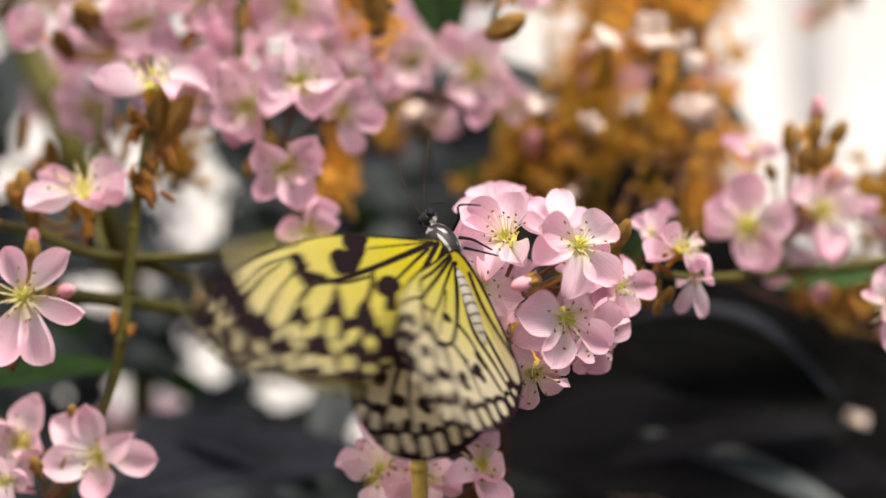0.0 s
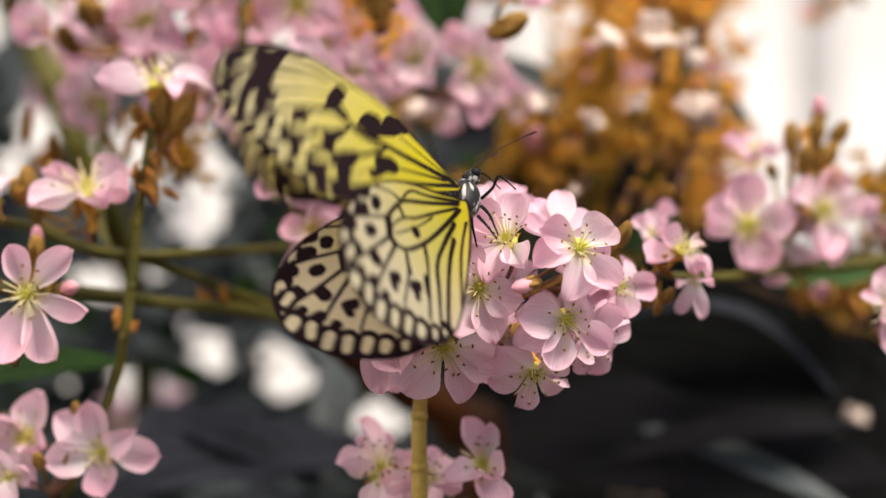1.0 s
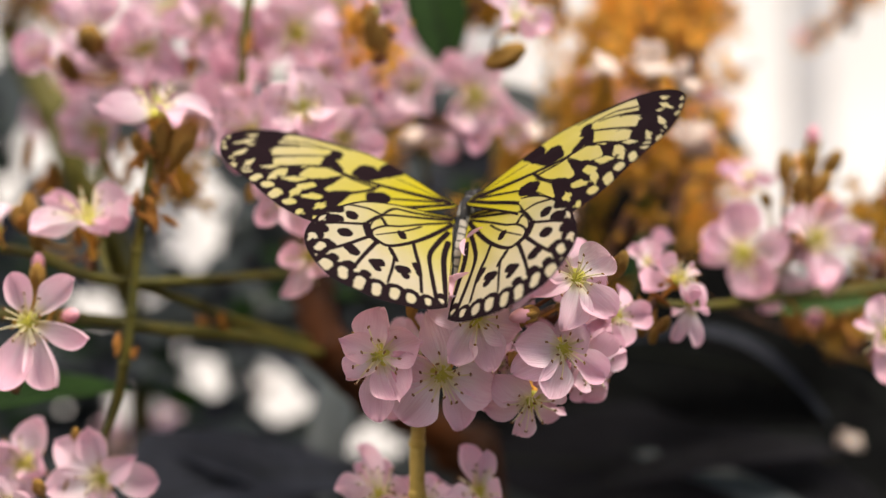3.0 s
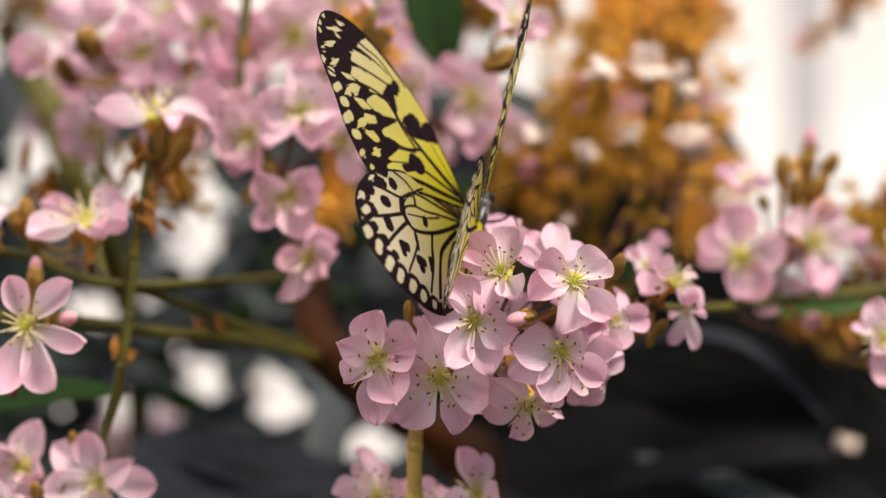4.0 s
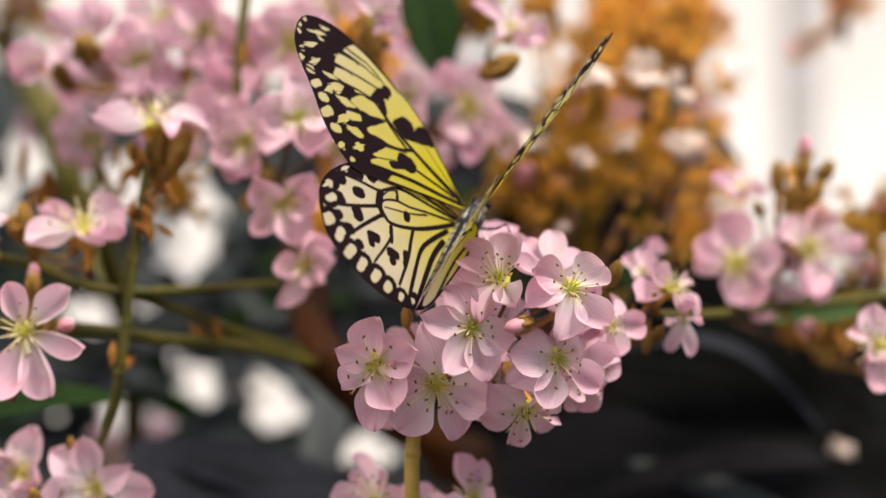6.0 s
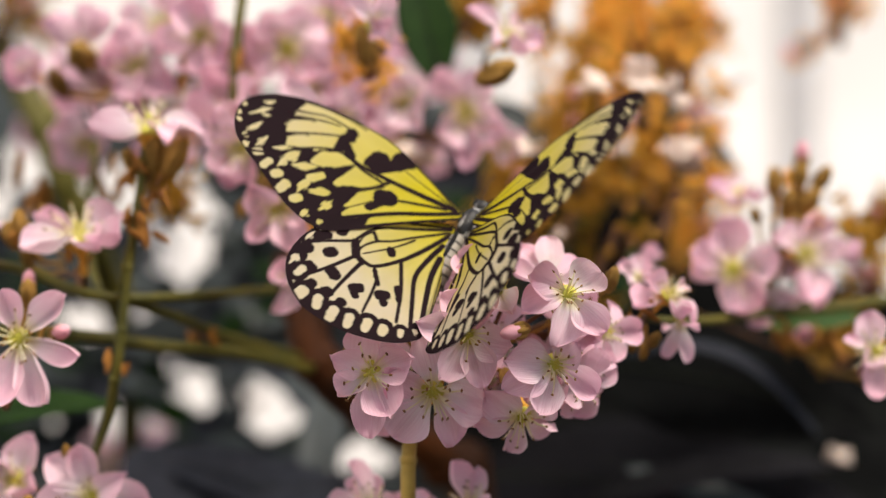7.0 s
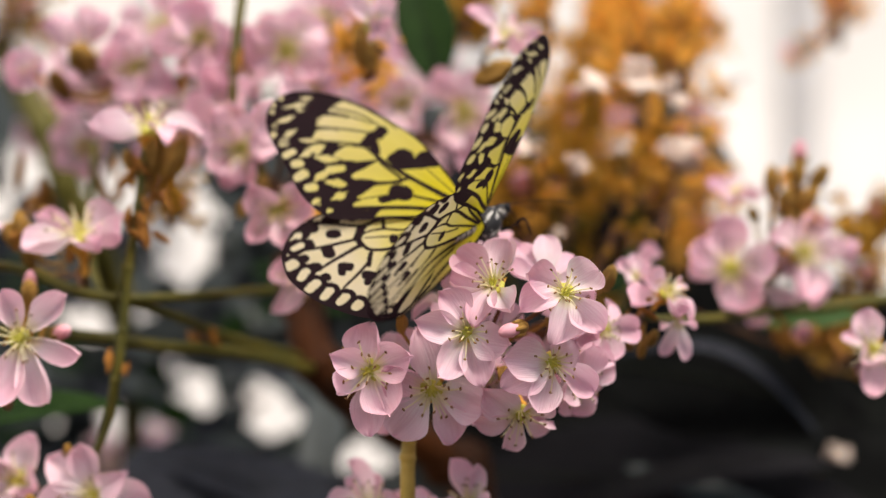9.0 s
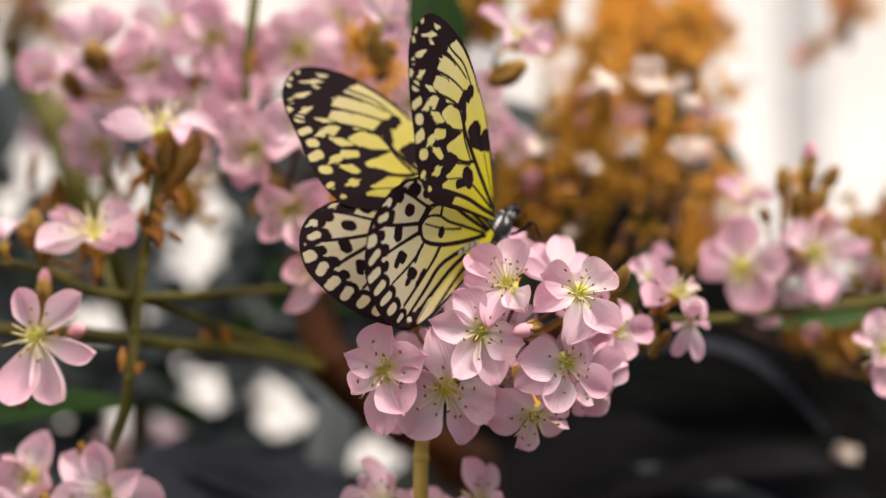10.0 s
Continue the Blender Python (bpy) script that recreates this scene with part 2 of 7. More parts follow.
def tube(name, points, radii, mat, parent=None, label="", sides=8):
    v, f = tube_data(points, radii, sides)
    return mesh_object(name, v, f, mat, parent, label)


def join(chunks):
    """One vertex and face list, with a material index per face, out of (verts, faces, index) chunks."""
    verts, faces, index = [], [], []
    for v, f, i in chunks:
        base = len(verts)
        verts += v
        faces += [tuple(k + base for k in face) for face in f]
        index += [i] * len(f)
    return verts, faces, index


def blob(centre, radius, stretch=(1, 1, 1), rows=6, cols=8, turn=None):
    verts, faces = [], []
    turn = turn or Matrix.Identity(3)
    for i in range(rows + 1):
        th = math.pi * i / rows
        for k in range(cols):
            a = 2 * math.pi * k / cols
            p = Vector((math.sin(th) * math.cos(a) * stretch[0], math.sin(th) * math.sin(a) * stretch[1], math.cos(th) * stretch[2])) * radius
            verts.append(tuple(Vector(centre) + turn @ p))
    for i in range(rows):
        for k in range(cols):
            a, b = i * cols + k, i * cols + (k + 1) % cols
            faces.append((a, a + cols, b + cols, b))
    return verts, faces


def facing(place, normal, roll=0.0, size=1.0):
    n = Vector(normal).normalized()
    q = n.to_track_quat("Z", "Y").to_matrix().to_4x4()
    return Matrix.Translation(place) @ q @ Matrix.Rotation(radians(roll), 4, "Z") @ Matrix.Scale(size, 4)


# ---- flowers ----
def petal_mesh(seed, curl, notch, width):
    """A broad spoon-shaped petal on a narrow claw; its rim is a little wavy."""
    rnd = random.Random(seed)
    nu, nv = 16, 12
    verts, faces, al, ac = [], [], [], []
    lean = rnd.uniform(-0.05, 0.05)
    ph = rnd.uniform(0, 6)
    for i in range(nu + 1):
        u = 1 - (1 - i / nu) ** 1.5
        if u > 0.62:
            half = width * max(0.0, 1 - ((u - 0.62) / 0.382) ** 2.3) ** 0.55
        else:
            s = u / 0.62
            half = width * (0.16 + 0.84 * (s * s * (3 - 2 * s)) ** 0.8)
        half *= 1 + 0.05 * math.sin(4 * u + ph)
        for k in range(nv + 1):
            v = 2 * k / nv - 1
            dip = 1.2 * notch * math.exp(-(v / 0.22) ** 2) * max(0, (u - 0.6) / 0.4) ** 3
            dip *= min(1.0, 2 * half / width)
            dip += 0.012 * math.sin(6 * v + ph) * max(0, (u - 0.72) / 0.28) ** 2 * min(1.0, 2 * half / width)
            x = half * 0.5 * (v * (1 + 0.045 * math.sin(11 * u + 2 * ph + v)) + 0.05 * math.sin(3 * v + ph)) + lean * u * u
            rim = abs(v) ** 3 * u
            z = curl * (u ** 2.2) * 0.42 + 0.10 * math.sin(math.pi * u) * (1 - v * v) * (-1 if curl > 0 else 0.6) + 0.56 * half * v * v
            z += 0.034 * math.sin(4.5 * v + ph) * u * u + 0.018 * math.sin(7 * u + ph + 2 * v)
            z += 0.016 * rim * math.sin(12 * u + ph + 3 * v) - 0.024 * math.exp(-(v / 0.14) ** 2) * math.sin(math.pi * u)
            verts.append((x, 0.030 + 0.5 * (u - dip), 0.02 + z))
            al.append(u)
            ac.append(0.5 * v * (0.4 + 0.6 * half / width) + seed * 0.37)
    w = nv + 1
    for i in range(nu):
        for k in range(nv):
            a = i * w + k
            faces.append((a, a + 1, a + w + 1, a + w))
    me = bpy.data.meshes.new("petal")
    me.from_pydata(verts, [], faces)
    me.materials.append(PETAL)
    me.polygons.foreach_set("use_smooth", [True] * len(faces))
    for nm, vals in (("along", al), ("across", ac)):
        at = me.attributes.new(nm, "FLOAT", "POINT")
        at.data.foreach_set("value", vals)
    return me


PETALS = [petal_mesh(1, 0.30, 0.07, 0.355), petal_mesh(2, 0.55, 0.03, 0.335), petal_mesh(3, -0.20, 0.06, 0.37), petal_mesh(4, 0.12, 0.04, 0.33),
          petal_mesh(5, 0.80, 0.03, 0.35), petal_mesh(6, -0.45, 0.02, 0.30), petal_mesh(7, 0.95, 0.02, 0.33), petal_mesh(8, 0.35, 0.09, 0.38)]

FLAT_PETALS = [petal_mesh(21, 0.20, 0.02, 0.330), petal_mesh(22, -0.26, 0.01, 0.315), petal_mesh(23, 0.10, 0.03, 0.345), petal_mesh(24, 0.34, 0.00, 0.320),
               petal_mesh(25, -0.10, 0.00, 0.335), petal_mesh(26, 0.03, 0.05, 0.340), petal_mesh(27, -0.38, 0.00, 0.325), petal_mesh(28, 0.26, 0.03, 0.300)]


def stamen_mesh(seed, count):
    rnd = random.Random(seed)
    chunks = []
    for i in range(count):
        a = 2 * math.pi * (i + rnd.uniform(-0.3, 0.3)) / count
        ln, tilt = rnd.uniform(0.15, 0.30), rnd.uniform(0.3, 1.15)
        d = Vector((math.cos(a) * math.sin(tilt), math.sin(a) * math.sin(tilt), math.cos(tilt)))
        p0 = Vector((math.cos(a), math.sin(a), 0)) * 0.045 + Vector((0, 0, 0.03))
        p2 = p0 + d * ln
        p1 = p0 + d * ln * 0.5 + Vector((0, 0, 0.03))
        v, f = tube_data([p0, p1, p2], [0.010, 0.0075, 0.006], 4)
        chunks.append((v, f, 0))
        turn = Matrix.Rotation(rnd.uniform(0, 3), 3, "Z")
        v, f = blob(p2, 0.015, (1.5, 0.8, 0.8), 4, 5, turn)
        chunks.append((v, f, 1))
    for i in range(4):
        a = i * 1.57 + 0.4
        v, f = tube_data([(0.02 * math.cos(a), 0.02 * math.sin(a), 0.03), (0.03 * math.cos(a), 0.03 * math.sin(a), 0.17)], [0.010, 0.008], 4)
        chunks.append((v, f, 2))
    v, f, ix = join(chunks)
    me = bpy.data.meshes.new("stamen_tuft")
    me.from_pydata(v, [], f)
    for mm in (STAMEN, ANTHER, HEART):
        me.materials.append(mm)
    me.polygons.foreach_set("material_index", ix)
    return me


STAMENS = [stamen_mesh(11, 17), stamen_mesh(12, 20), stamen_mesh(13, 15)]


def calyx_mesh():
    chunks = []
    v, f = blob((0, 0, 0.016), 0.115, (1, 1, 0.42), 6, 10)
    chunks.append((v, f, 1))
    prof = [(0.10, 0.0), (0.095, -0.06), (0.06, -0.13), (0.03, -0.19), (0.022, -0.35)]
    verts, faces = [], []
    for r, z in prof:
        for k in range(10):
            a = 2 * math.pi * k / 10
            verts.append((r * math.cos(a), r * math.sin(a), z))
    for i in range(len(prof) - 1):
        for k in range(10):
            a, b = i * 10 + k, i * 10 + (k + 1) % 10
            faces.append((a, a + 10, b + 10, b))
    chunks.append((verts, faces, 0))
    for i in range(5):
        a = 2 * math.pi * (i + 0.5) / 5
        c, s = math.cos(a), math.sin(a)
        vv = [(c * 0.08 - s * 0.05, s * 0.08 + c * 0.05, -0.02), (c * 0.08 + s * 0.05, s * 0.08 - c * 0.05, -0.02), (c * 0.19, s * 0.19, -0.035), (c * 0.11, s * 0.11, -0.055)]
        chunks.append((vv, [(0, 2, 1), (0, 3, 2), (1, 2, 3), (0, 1, 3)], 0))
    v, f, ix = join(chunks)
    me = bpy.data.meshes.new("flower")
    me.from_pydata(v, [], f)
    me.materials.append(BRONZE)
    me.materials.append(HEART)
    me.polygons.foreach_set("material_index", ix)
    me.polygons.foreach_set("use_smooth", [True] * len(f))
    return me


CALYX = calyx_mesh()
flower_count = 0


def flower(cluster, place, normal, size, roll=0.0, open_=1.0):
    """One five-petalled flower; place is in the cluster's space. open_: 1 flat, 0.4 cupped."""
    global flower_count
    flower_count += 1
    rnd = random.Random(flower_count * 7 + 3)
    fl = part_of("flower", CALYX, cluster, m=facing(place, normal, roll, size))
    for i in range(5):
        tilt = (1 - open_) * 70 + rnd.uniform(-12, 30)
        m = Matrix.Rotation(radians(72 * i + rnd.uniform(-7, 7)), 4, "Z") @ Matrix.Translation((0, 0, 0.012 * (i % 2))) @ Matrix.Rotation(radians(tilt), 4, "X") \
            @ Matrix.Rotation(radians(rnd.uniform(-26, 26)), 4, "Y") @ Matrix.Diagonal((rnd.uniform(0.92, 1.12), rnd.uniform(0.94, 1.10), 1, 1))
        part_of("petal", rnd.choice(PETALS), fl, m=m)
    part_of("stamen_tuft", rnd.choice(STAMENS), fl, "thin yellow stamens with brown tips")
    return fl


def bud(cluster, place, normal, size, pink=True):
    """A closed bud in its felted calyx."""
    chunks = []
    v, f = blob((0, 0, 0.25), 0.5, (0.62, 0.62, 1.15), 8, 10)
    chunks.append((v, f, 1 if pink else 0))
    v, f = blob((0, 0, -0.18), 0.42, (0.72, 0.72, 1.0), 6, 10)
    chunks.append((v, f, 0))
    for i in range(5):
        a = 2 * math.pi * i / 5
        lift = -0.08 if pink else 0.12
        v, f = blob((0.27 * math.cos(a), 0.27 * math.sin(a), lift), 0.2, (0.6, 0.6, 1.5 if pink else 1.9), 5, 5)
        chunks.append((v, f, 0))
    v, f, ix = join(chunks)
    ob = mesh_object("bud", v, f, None, cluster, "", True, [FELT, BUDPINK], ix)
    ob.matrix_basis = facing(place, normal, 0, size)
    return ob


def bloom(cl, place, side, rise, size, petals):
    """A flower whose petals each lie their own way: place and the way it faces in the world; petals (turn, tilt towards -y, length in mm, width)."""
    global flower_count
    flower_count += 1
    rnd = random.Random(flower_count * 7 + 3)
    a, e = radians(side), radians(rise)
    n = Vector((math.sin(a) * math.cos(e), -math.cos(a) * math.cos(e), math.sin(e)))
    base = cl.matrix_basis.translation
    p = Vector(place) - base
    seat = facing(p, n, rnd.uniform(0, 72), size)
    fl = part_of("flower", CALYX, cl, m=seat)
    back = seat.to_3x3().inverted()
    for i, (turn, tilt, length, wide) in enumerate(petals):
        t, l = radians(turn), radians(tilt)
        d = Vector((math.cos(t) * math.cos(l), -math.sin(l), math.sin(t) * math.cos(l)))
        up = (n - d * n.dot(d)).normalized()
        up = (Matrix.Rotation(radians(rnd.uniform(-28, 28)), 3, d) @ up)
        across = d.cross(up)
        ln = length / 1000 / 0.53
        wd = (0.60 * size + 0.50 * ln) * wide
        turned = Matrix((across * wd, d * ln, up * size * 0.75)).transposed()
        m = (back @ turned).to_4x4()
        m.translation = (0, 0, 0.012 * (i % 2))
        part_of("petal", rnd.choice(FLAT_PETALS), fl, m=m)
    part_of("stamen_tuft", rnd.choice(STAMENS), fl, "thin yellow stamens with brown tips")
    q = p - n * size * 0.33
    tube("pedicel", [q, q * 0.55 - n * size * 0.25, (0, 0, 0)], [size * 0.024, size * 0.026, size * 0.05], STEMBROWN, cl, sides=6)
    return fl


def cluster(base, label, flowers, buds=(), stalk=None, group="flower clusters of the shrub"):
    """A flower cluster: base in the world; flowers (x, y, z, side, rise, size, roll, open) in the world."""
    base = Vector(base)
    cl = empty("flower_cluster", Matrix.Translation(base), label, "flower cluster", group)
    for x, y, z, side, rise, size, roll, op in flowers:
        a, e = radians(side), radians(rise)
        n = Vector((math.sin(a) * math.cos(e), -math.cos(a) * math.cos(e), math.sin(e)))
        p = Vector((x, y, z)) - base
        flower(cl, p, n, size, roll, op)
        q = p - n * size * 0.33
        root = Vector((0, 0, 0)) if stalk is None else Vector(stalk) - base
        mid = q * 0.55 + root * 0.45 - n * size * 0.25
        tube("pedicel", [q, mid, root], [size * 0.024, size * 0.026, size * 0.05], STEMBROWN, cl, sides=6)
    for x, y, z, side, rise, size, pink in buds:
        a, e = radians(side), radians(rise)
        n = Vector((math.sin(a) * math.cos(e), -math.cos(a) * math.cos(e), math.sin(e)))
        p = Vector((x, y, z)) - base
        bud(cl, p, n, size, pink > 0)
        tube("pedicel", [p - n * size * 0.4, p * 0.6 - n * size * 0.6, p * 0.25], [size * 0.12, size * 0.10, size * 0.10], FELT, cl, sides=6)
    return cl


def panicle(base, tip, spread, count, seed, label, pinks=0.06, size=0.0062):
    """A spent bronze flower spike: a stem, side twigs and many felted calyces."""
    rnd = random.Random(seed)
    base, tip = Vector(base), Vector(tip)
    th = empty("flower_spike", Matrix.Translation(base), label, "flower spike", "bronze flower spikes of the shrub")
    axis = tip - base
    tube("stem", [(0, 0, 0), axis * 0.5 + Vector((0.003, 0, 0)), axis], [0.0022, 0.0018, 0.0010], STEMBROWN, th)
    twigs, felts = [], []
    for i in range(count):
        t = 0.12 + 0.88 * (i + rnd.random()) / count
        p = axis * t
        d = Vector((rnd.uniform(-1, 1), rnd.uniform(-1, 1), rnd.uniform(-0.3, 1))).normalized()
        ln = spread * (1.15 - 0.8 * t) * rnd.uniform(0.4, 1.0)
        e = p + d * ln
        v, f = tube_data([p, e], [0.0009, 0.0006], 5)
        twigs.append((v, f, 0))
        for k in range(rnd.randint(5, 8)):
            c = p + d * ln * rnd.uniform(0.35, 1.1) + Vector((rnd.uniform(-1, 1), rnd.uniform(-1, 1), rnd.uniform(-1, 1))) * 0.007
            turn = Euler((rnd.uniform(0, 3), rnd.uniform(0, 3), 0)).to_matrix()
            s = size * rnd.uniform(0.6, 1.2)
            pink = 1 if rnd.random() < pinks else 0
            v, f = blob(c, s * (0.6 if pink else 0.34), (0.8, 0.8, 1.2), 5, 6, turn)
            felts.append((v, f, pink))
            for j in range(5):
                lean = Matrix.Rotation(j * 1.257, 3, "Z") @ Matrix.Rotation(rnd.uniform(0.3, 0.9), 3, "X")
                o = turn @ lean @ Vector((0, 0, s * 0.75))
                v, f = blob(c + o, s * 0.5, (0.22, 0.22, 1.4), 4, 4, turn @ lean)
                felts.append((v, f, 0))
    v, f, ix = join(twigs)
    mesh_object("twig", v, f, STEMBROWN, th)
    v, f, ix = join(felts)
    tagged(mesh_object("felt_mass", v, f, None, th, "fuzzy bronze spent calyces", True, [OLIVEFELT if seed % 2 else BRONZE, BUDPINK], ix), kind="stuff")
    return th


def white_blossom(place, size, seed, count):
    """A loose white bloom put in as a pale spot deep in the house: cupped petals round a short stalk."""
    rnd = random.Random(seed)
    th = empty("white_blossom", Matrix.Translation(place), "loose white blossom put in as a pale spot among the foliage", "flower", "white blossoms in the foliage")
    for i in range(count):
        a, e = rnd.uniform(0, 6.28), rnd.uniform(-0.5, 1.2)
        turn = Euler((e, rnd.uniform(-0.5, 0.5), a)).to_matrix()
        v, f = blob(turn @ Vector((0, size * 0.22, 0)), size * 0.30, (0.62, 1.0, 0.14), 6, 8, turn)
        mesh_object("petal", v, f, WHITE, th)
    tube("stalk", [(0, 0, 0), (0.002, 0.02, -0.004), (0.004, 0.05, -0.012)], [0.0012, 0.0012, 0.0014], STEM, th)
    return th


def leaf(base, tip, width, mat, label, up=(0, 0, 1), sag=0.12, fold=0.15, name="leaf", seed=1):
    """A long leathery leaf with a midrib, side veins pressed in, a wavy rim and thickness."""
    rnd = random.Random(seed)
    base, tip = Vector(base), Vector(tip)
    ax = tip - base
    ln = ax.length
    d = ax.normalized()
    u = Vector(up)
    u = (u - d * u.dot(d)).normalized()
    s = d.cross(u)
    th = empty(name, Matrix.Translation(base), label, "leaf", "leaves of the shrub")
    nu, nv = 26, 12
    verts, faces = [], []
    ph = rnd.uniform(0, 6)
    for layer in (0, 1):
        for i in range(nu + 1):
            t = i / nu
            half = width * 0.5 * (math.sin(math.pi * t ** 0.9) ** 0.8 + 0.02)
            for k in range(nv + 1):
                v = 2 * k / nv - 1
                bow = sag * ln * (math.sin(math.pi * t) * 0.6 - t * t * 0.5)
                vein = 0.006 * width * math.sin(t * 60 - abs(v) * 9) * (1 - abs(v)) * 3 * abs(v)
                z = bow + fold * half * abs(v) ** 1.3 + 0.05 * half * math.sin(t * 9 + ph + v) * v * v + vein - layer * 0.0006
                p = d * (ln * t) + s * (half * v) + u * z
                verts.append(tuple(p))
    w = nv + 1
    off = (nu + 1) * w
    for i in range(nu):
        for k in range(nv):
            a = i * w + k
            faces.append((a, a + w, a + w + 1, a + 1))
            a += off
            faces.append((a, a + 1, a + w + 1, a + w))
    rim = [k for k in range(w)] + [i * w + nv for i in range(1, nu + 1)] + [nu * w + k for k in range(nv - 1, -1, -1)] + [i * w for i in range(nu - 1, 0, -1)]
    for i in range(len(rim)):
        a, b = rim[i], rim[(i + 1) % len(rim)]
        faces.append((a, b, b + off, a + off))
    mesh_object("blade", verts, faces, mat, th)
    mid = [tuple(d * (ln * t) + u * (sag * ln * (math.sin(math.pi * t) * 0.6 - t * t * 0.5) + 0.0005)) for t in (-0.12, 0, 0.2, 0.4, 0.6, 0.8, 0.98)]
    tube("midrib", mid, [width * 0.02, width * 0.022, width * 0.018, width * 0.014, width * 0.011, width * 0.008, width * 0.003], MIDRIB, th)
    return th


def thicket(gaps):
    """Dense far foliage, joined, through whose gaps (x, z, half width, half height) the glowing backdrop shows."""
    rnd = random.Random(8)
    chunks = []
    made = 0
    for attempt in range(20000):
        x, z = rnd.uniform(-0.29, 0.04), rnd.uniform(1.02, 1.28)
        ln = rnd.choice((0.007, 0.010, 0.014, 0.02, 0.03, 0.045)) * rnd.uniform(0.8, 1.2)
        wd = min(0.016, ln * rnd.uniform(0.4, 0.6))
        a = rnd.uniform(-0.7, 0.7) + (math.pi if rnd.random() < 0.5 else 0)
        dx, dz = math.cos(a), math.sin(a)
        free = True
        for t in (-0.5, -0.25, 0, 0.25, 0.5):
            for v in (-0.5, 0, 0.5):
                px, pz = x + dx * ln * t - dz * wd * v, z + dz * ln * t + dx * wd * v
                free = free and all(((px - gx) / gw) ** 2 + ((pz - gz) / gh) ** 2 > 1 for gx, gz, gw, gh in gaps)
        if not free:
            continue
        y, lean = 0.42 + rnd.uniform(-0.035, 0.035), rnd.uniform(-0.4, 0.4)
        verts, faces = [], []
        for i in range(9):
            t = i / 8
            half = wd * 0.5 * (math.sin(math.pi * t ** 0.9) ** 0.8 + 0.04)
            for v in (-1, 0, 1):
                u = ln * (t - 0.5)
                verts.append((x + dx * u - dz * half * v, y + lean * half * v + 0.15 * half * abs(v) + 0.1 * u, z + dz * u + dx * half * v + 0.12 * ln * t * (1 - t)))
        for i in range(8):
            for k in (0, 1):
                b = i * 3 + k
                faces.append((b, b + 1, b + 4, b + 3))
        chunks.append((verts, faces, rnd.choices((0, 1, 2), (0.62, 0.28, 0.10))[0]))
        made += 1
        if made > 4200:
            break
    v, f, ix = join(chunks)
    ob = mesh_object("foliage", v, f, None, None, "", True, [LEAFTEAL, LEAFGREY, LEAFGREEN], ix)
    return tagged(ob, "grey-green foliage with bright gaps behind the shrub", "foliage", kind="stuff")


def branch(points, radii, mat, label, nodes=()):
    """A woody shoot with small swollen nodes."""
    base = Vector(points[0])
    th = empty("branch", Matrix.Translation(base), label, "branch", "branches of the shrub")
    tube("bark", [Vector(p) - base for p in points], radii, mat, th, sides=10)
    for i in range(1, len(points) - 1):
        along = (Vector(points[i + 1]) - Vector(points[i - 1])).to_track_quat("Z", "Y").to_matrix()
        v, f = blob(Vector(points[i]) - base, radii[i] * 1.22, (1, 1, 0.9), 6, 10, along)
        mesh_object("node", v, f, mat, th)
    for p, r in nodes:
        rnd = random.Random(int(p[0] * 9999) + 5)
        for k in range(4):
            c = Vector(p) - base + Vector((rnd.uniform(-1, 1), rnd.uniform(-1, 1), rnd.uniform(-1, 1))) * r
            v, f = blob(c, r * rnd.uniform(0.4, 0.8), (0.42, 0.42, 1.7), 6, 6, Euler((rnd.uniform(-1, 1), rnd.uniform(-1, 1), 0)).to_matrix())
            mesh_object("bract", v, f, BRACT, th, "orange-brown felted bract")
    return th


# ---- butterfly wings ----
def spline(points, steps=8, closed=True):
    p = np.array(points, float)
    n = len(p)
    out = []
    for i in range(n if closed else n - 1):
        a, b, c, d = (p[(i - 1) % n], p[i], p[(i + 1) % n], p[(i + 2) % n]) if closed else (p[max(i - 1, 0)], p[i], p[i + 1], p[min(i + 2, n - 1)])
        for k in range(steps):
            t = k / steps
            out.append(0.5 * (2 * b + (c - a) * t + (2 * a - 5 * b + 4 * c - d) * t * t + (3 * b - a - 3 * c + d) * t ** 3))
    if not closed:
        out.append(p[-1])
    return np.array(out)


def seg_dist(q, a, b):
    ab = b - a
    t = np.clip(((q - a) @ ab) / max(ab @ ab, 1e-12), 0, 1)
    near = a + t[:, None] * ab
    return np.hypot(*(q - near).T), near, t


def line_dist(q, line, r0=0.0, r1=0.0):
    best = np.full(len(q), 1e9)
    near = np.zeros_like(q)
    n = len(line) - 1
    for i in range(n):
        d, p, t = seg_dist(q, line[i], line[i + 1])
        d = d - (r0 + (r1 - r0) * (i + t) / n)
        m = d < best
        best[m], near[m] = d[m], p[m]
    return best, near


def inside(q, poly):
    x, y = q.T
    c = np.zeros(len(q), bool)
    for i in range(len(poly)):
        (x0, y0), (x1, y1) = poly[i], poly[i - 1]
        m = (y0 > y) != (y1 > y)
        with np.errstate(divide="ignore", invalid="ignore"):
            c ^= m & (x < (x1 - x0) * (y - y0) / (y1 - y0 + 1e-12) + x0)
    return c


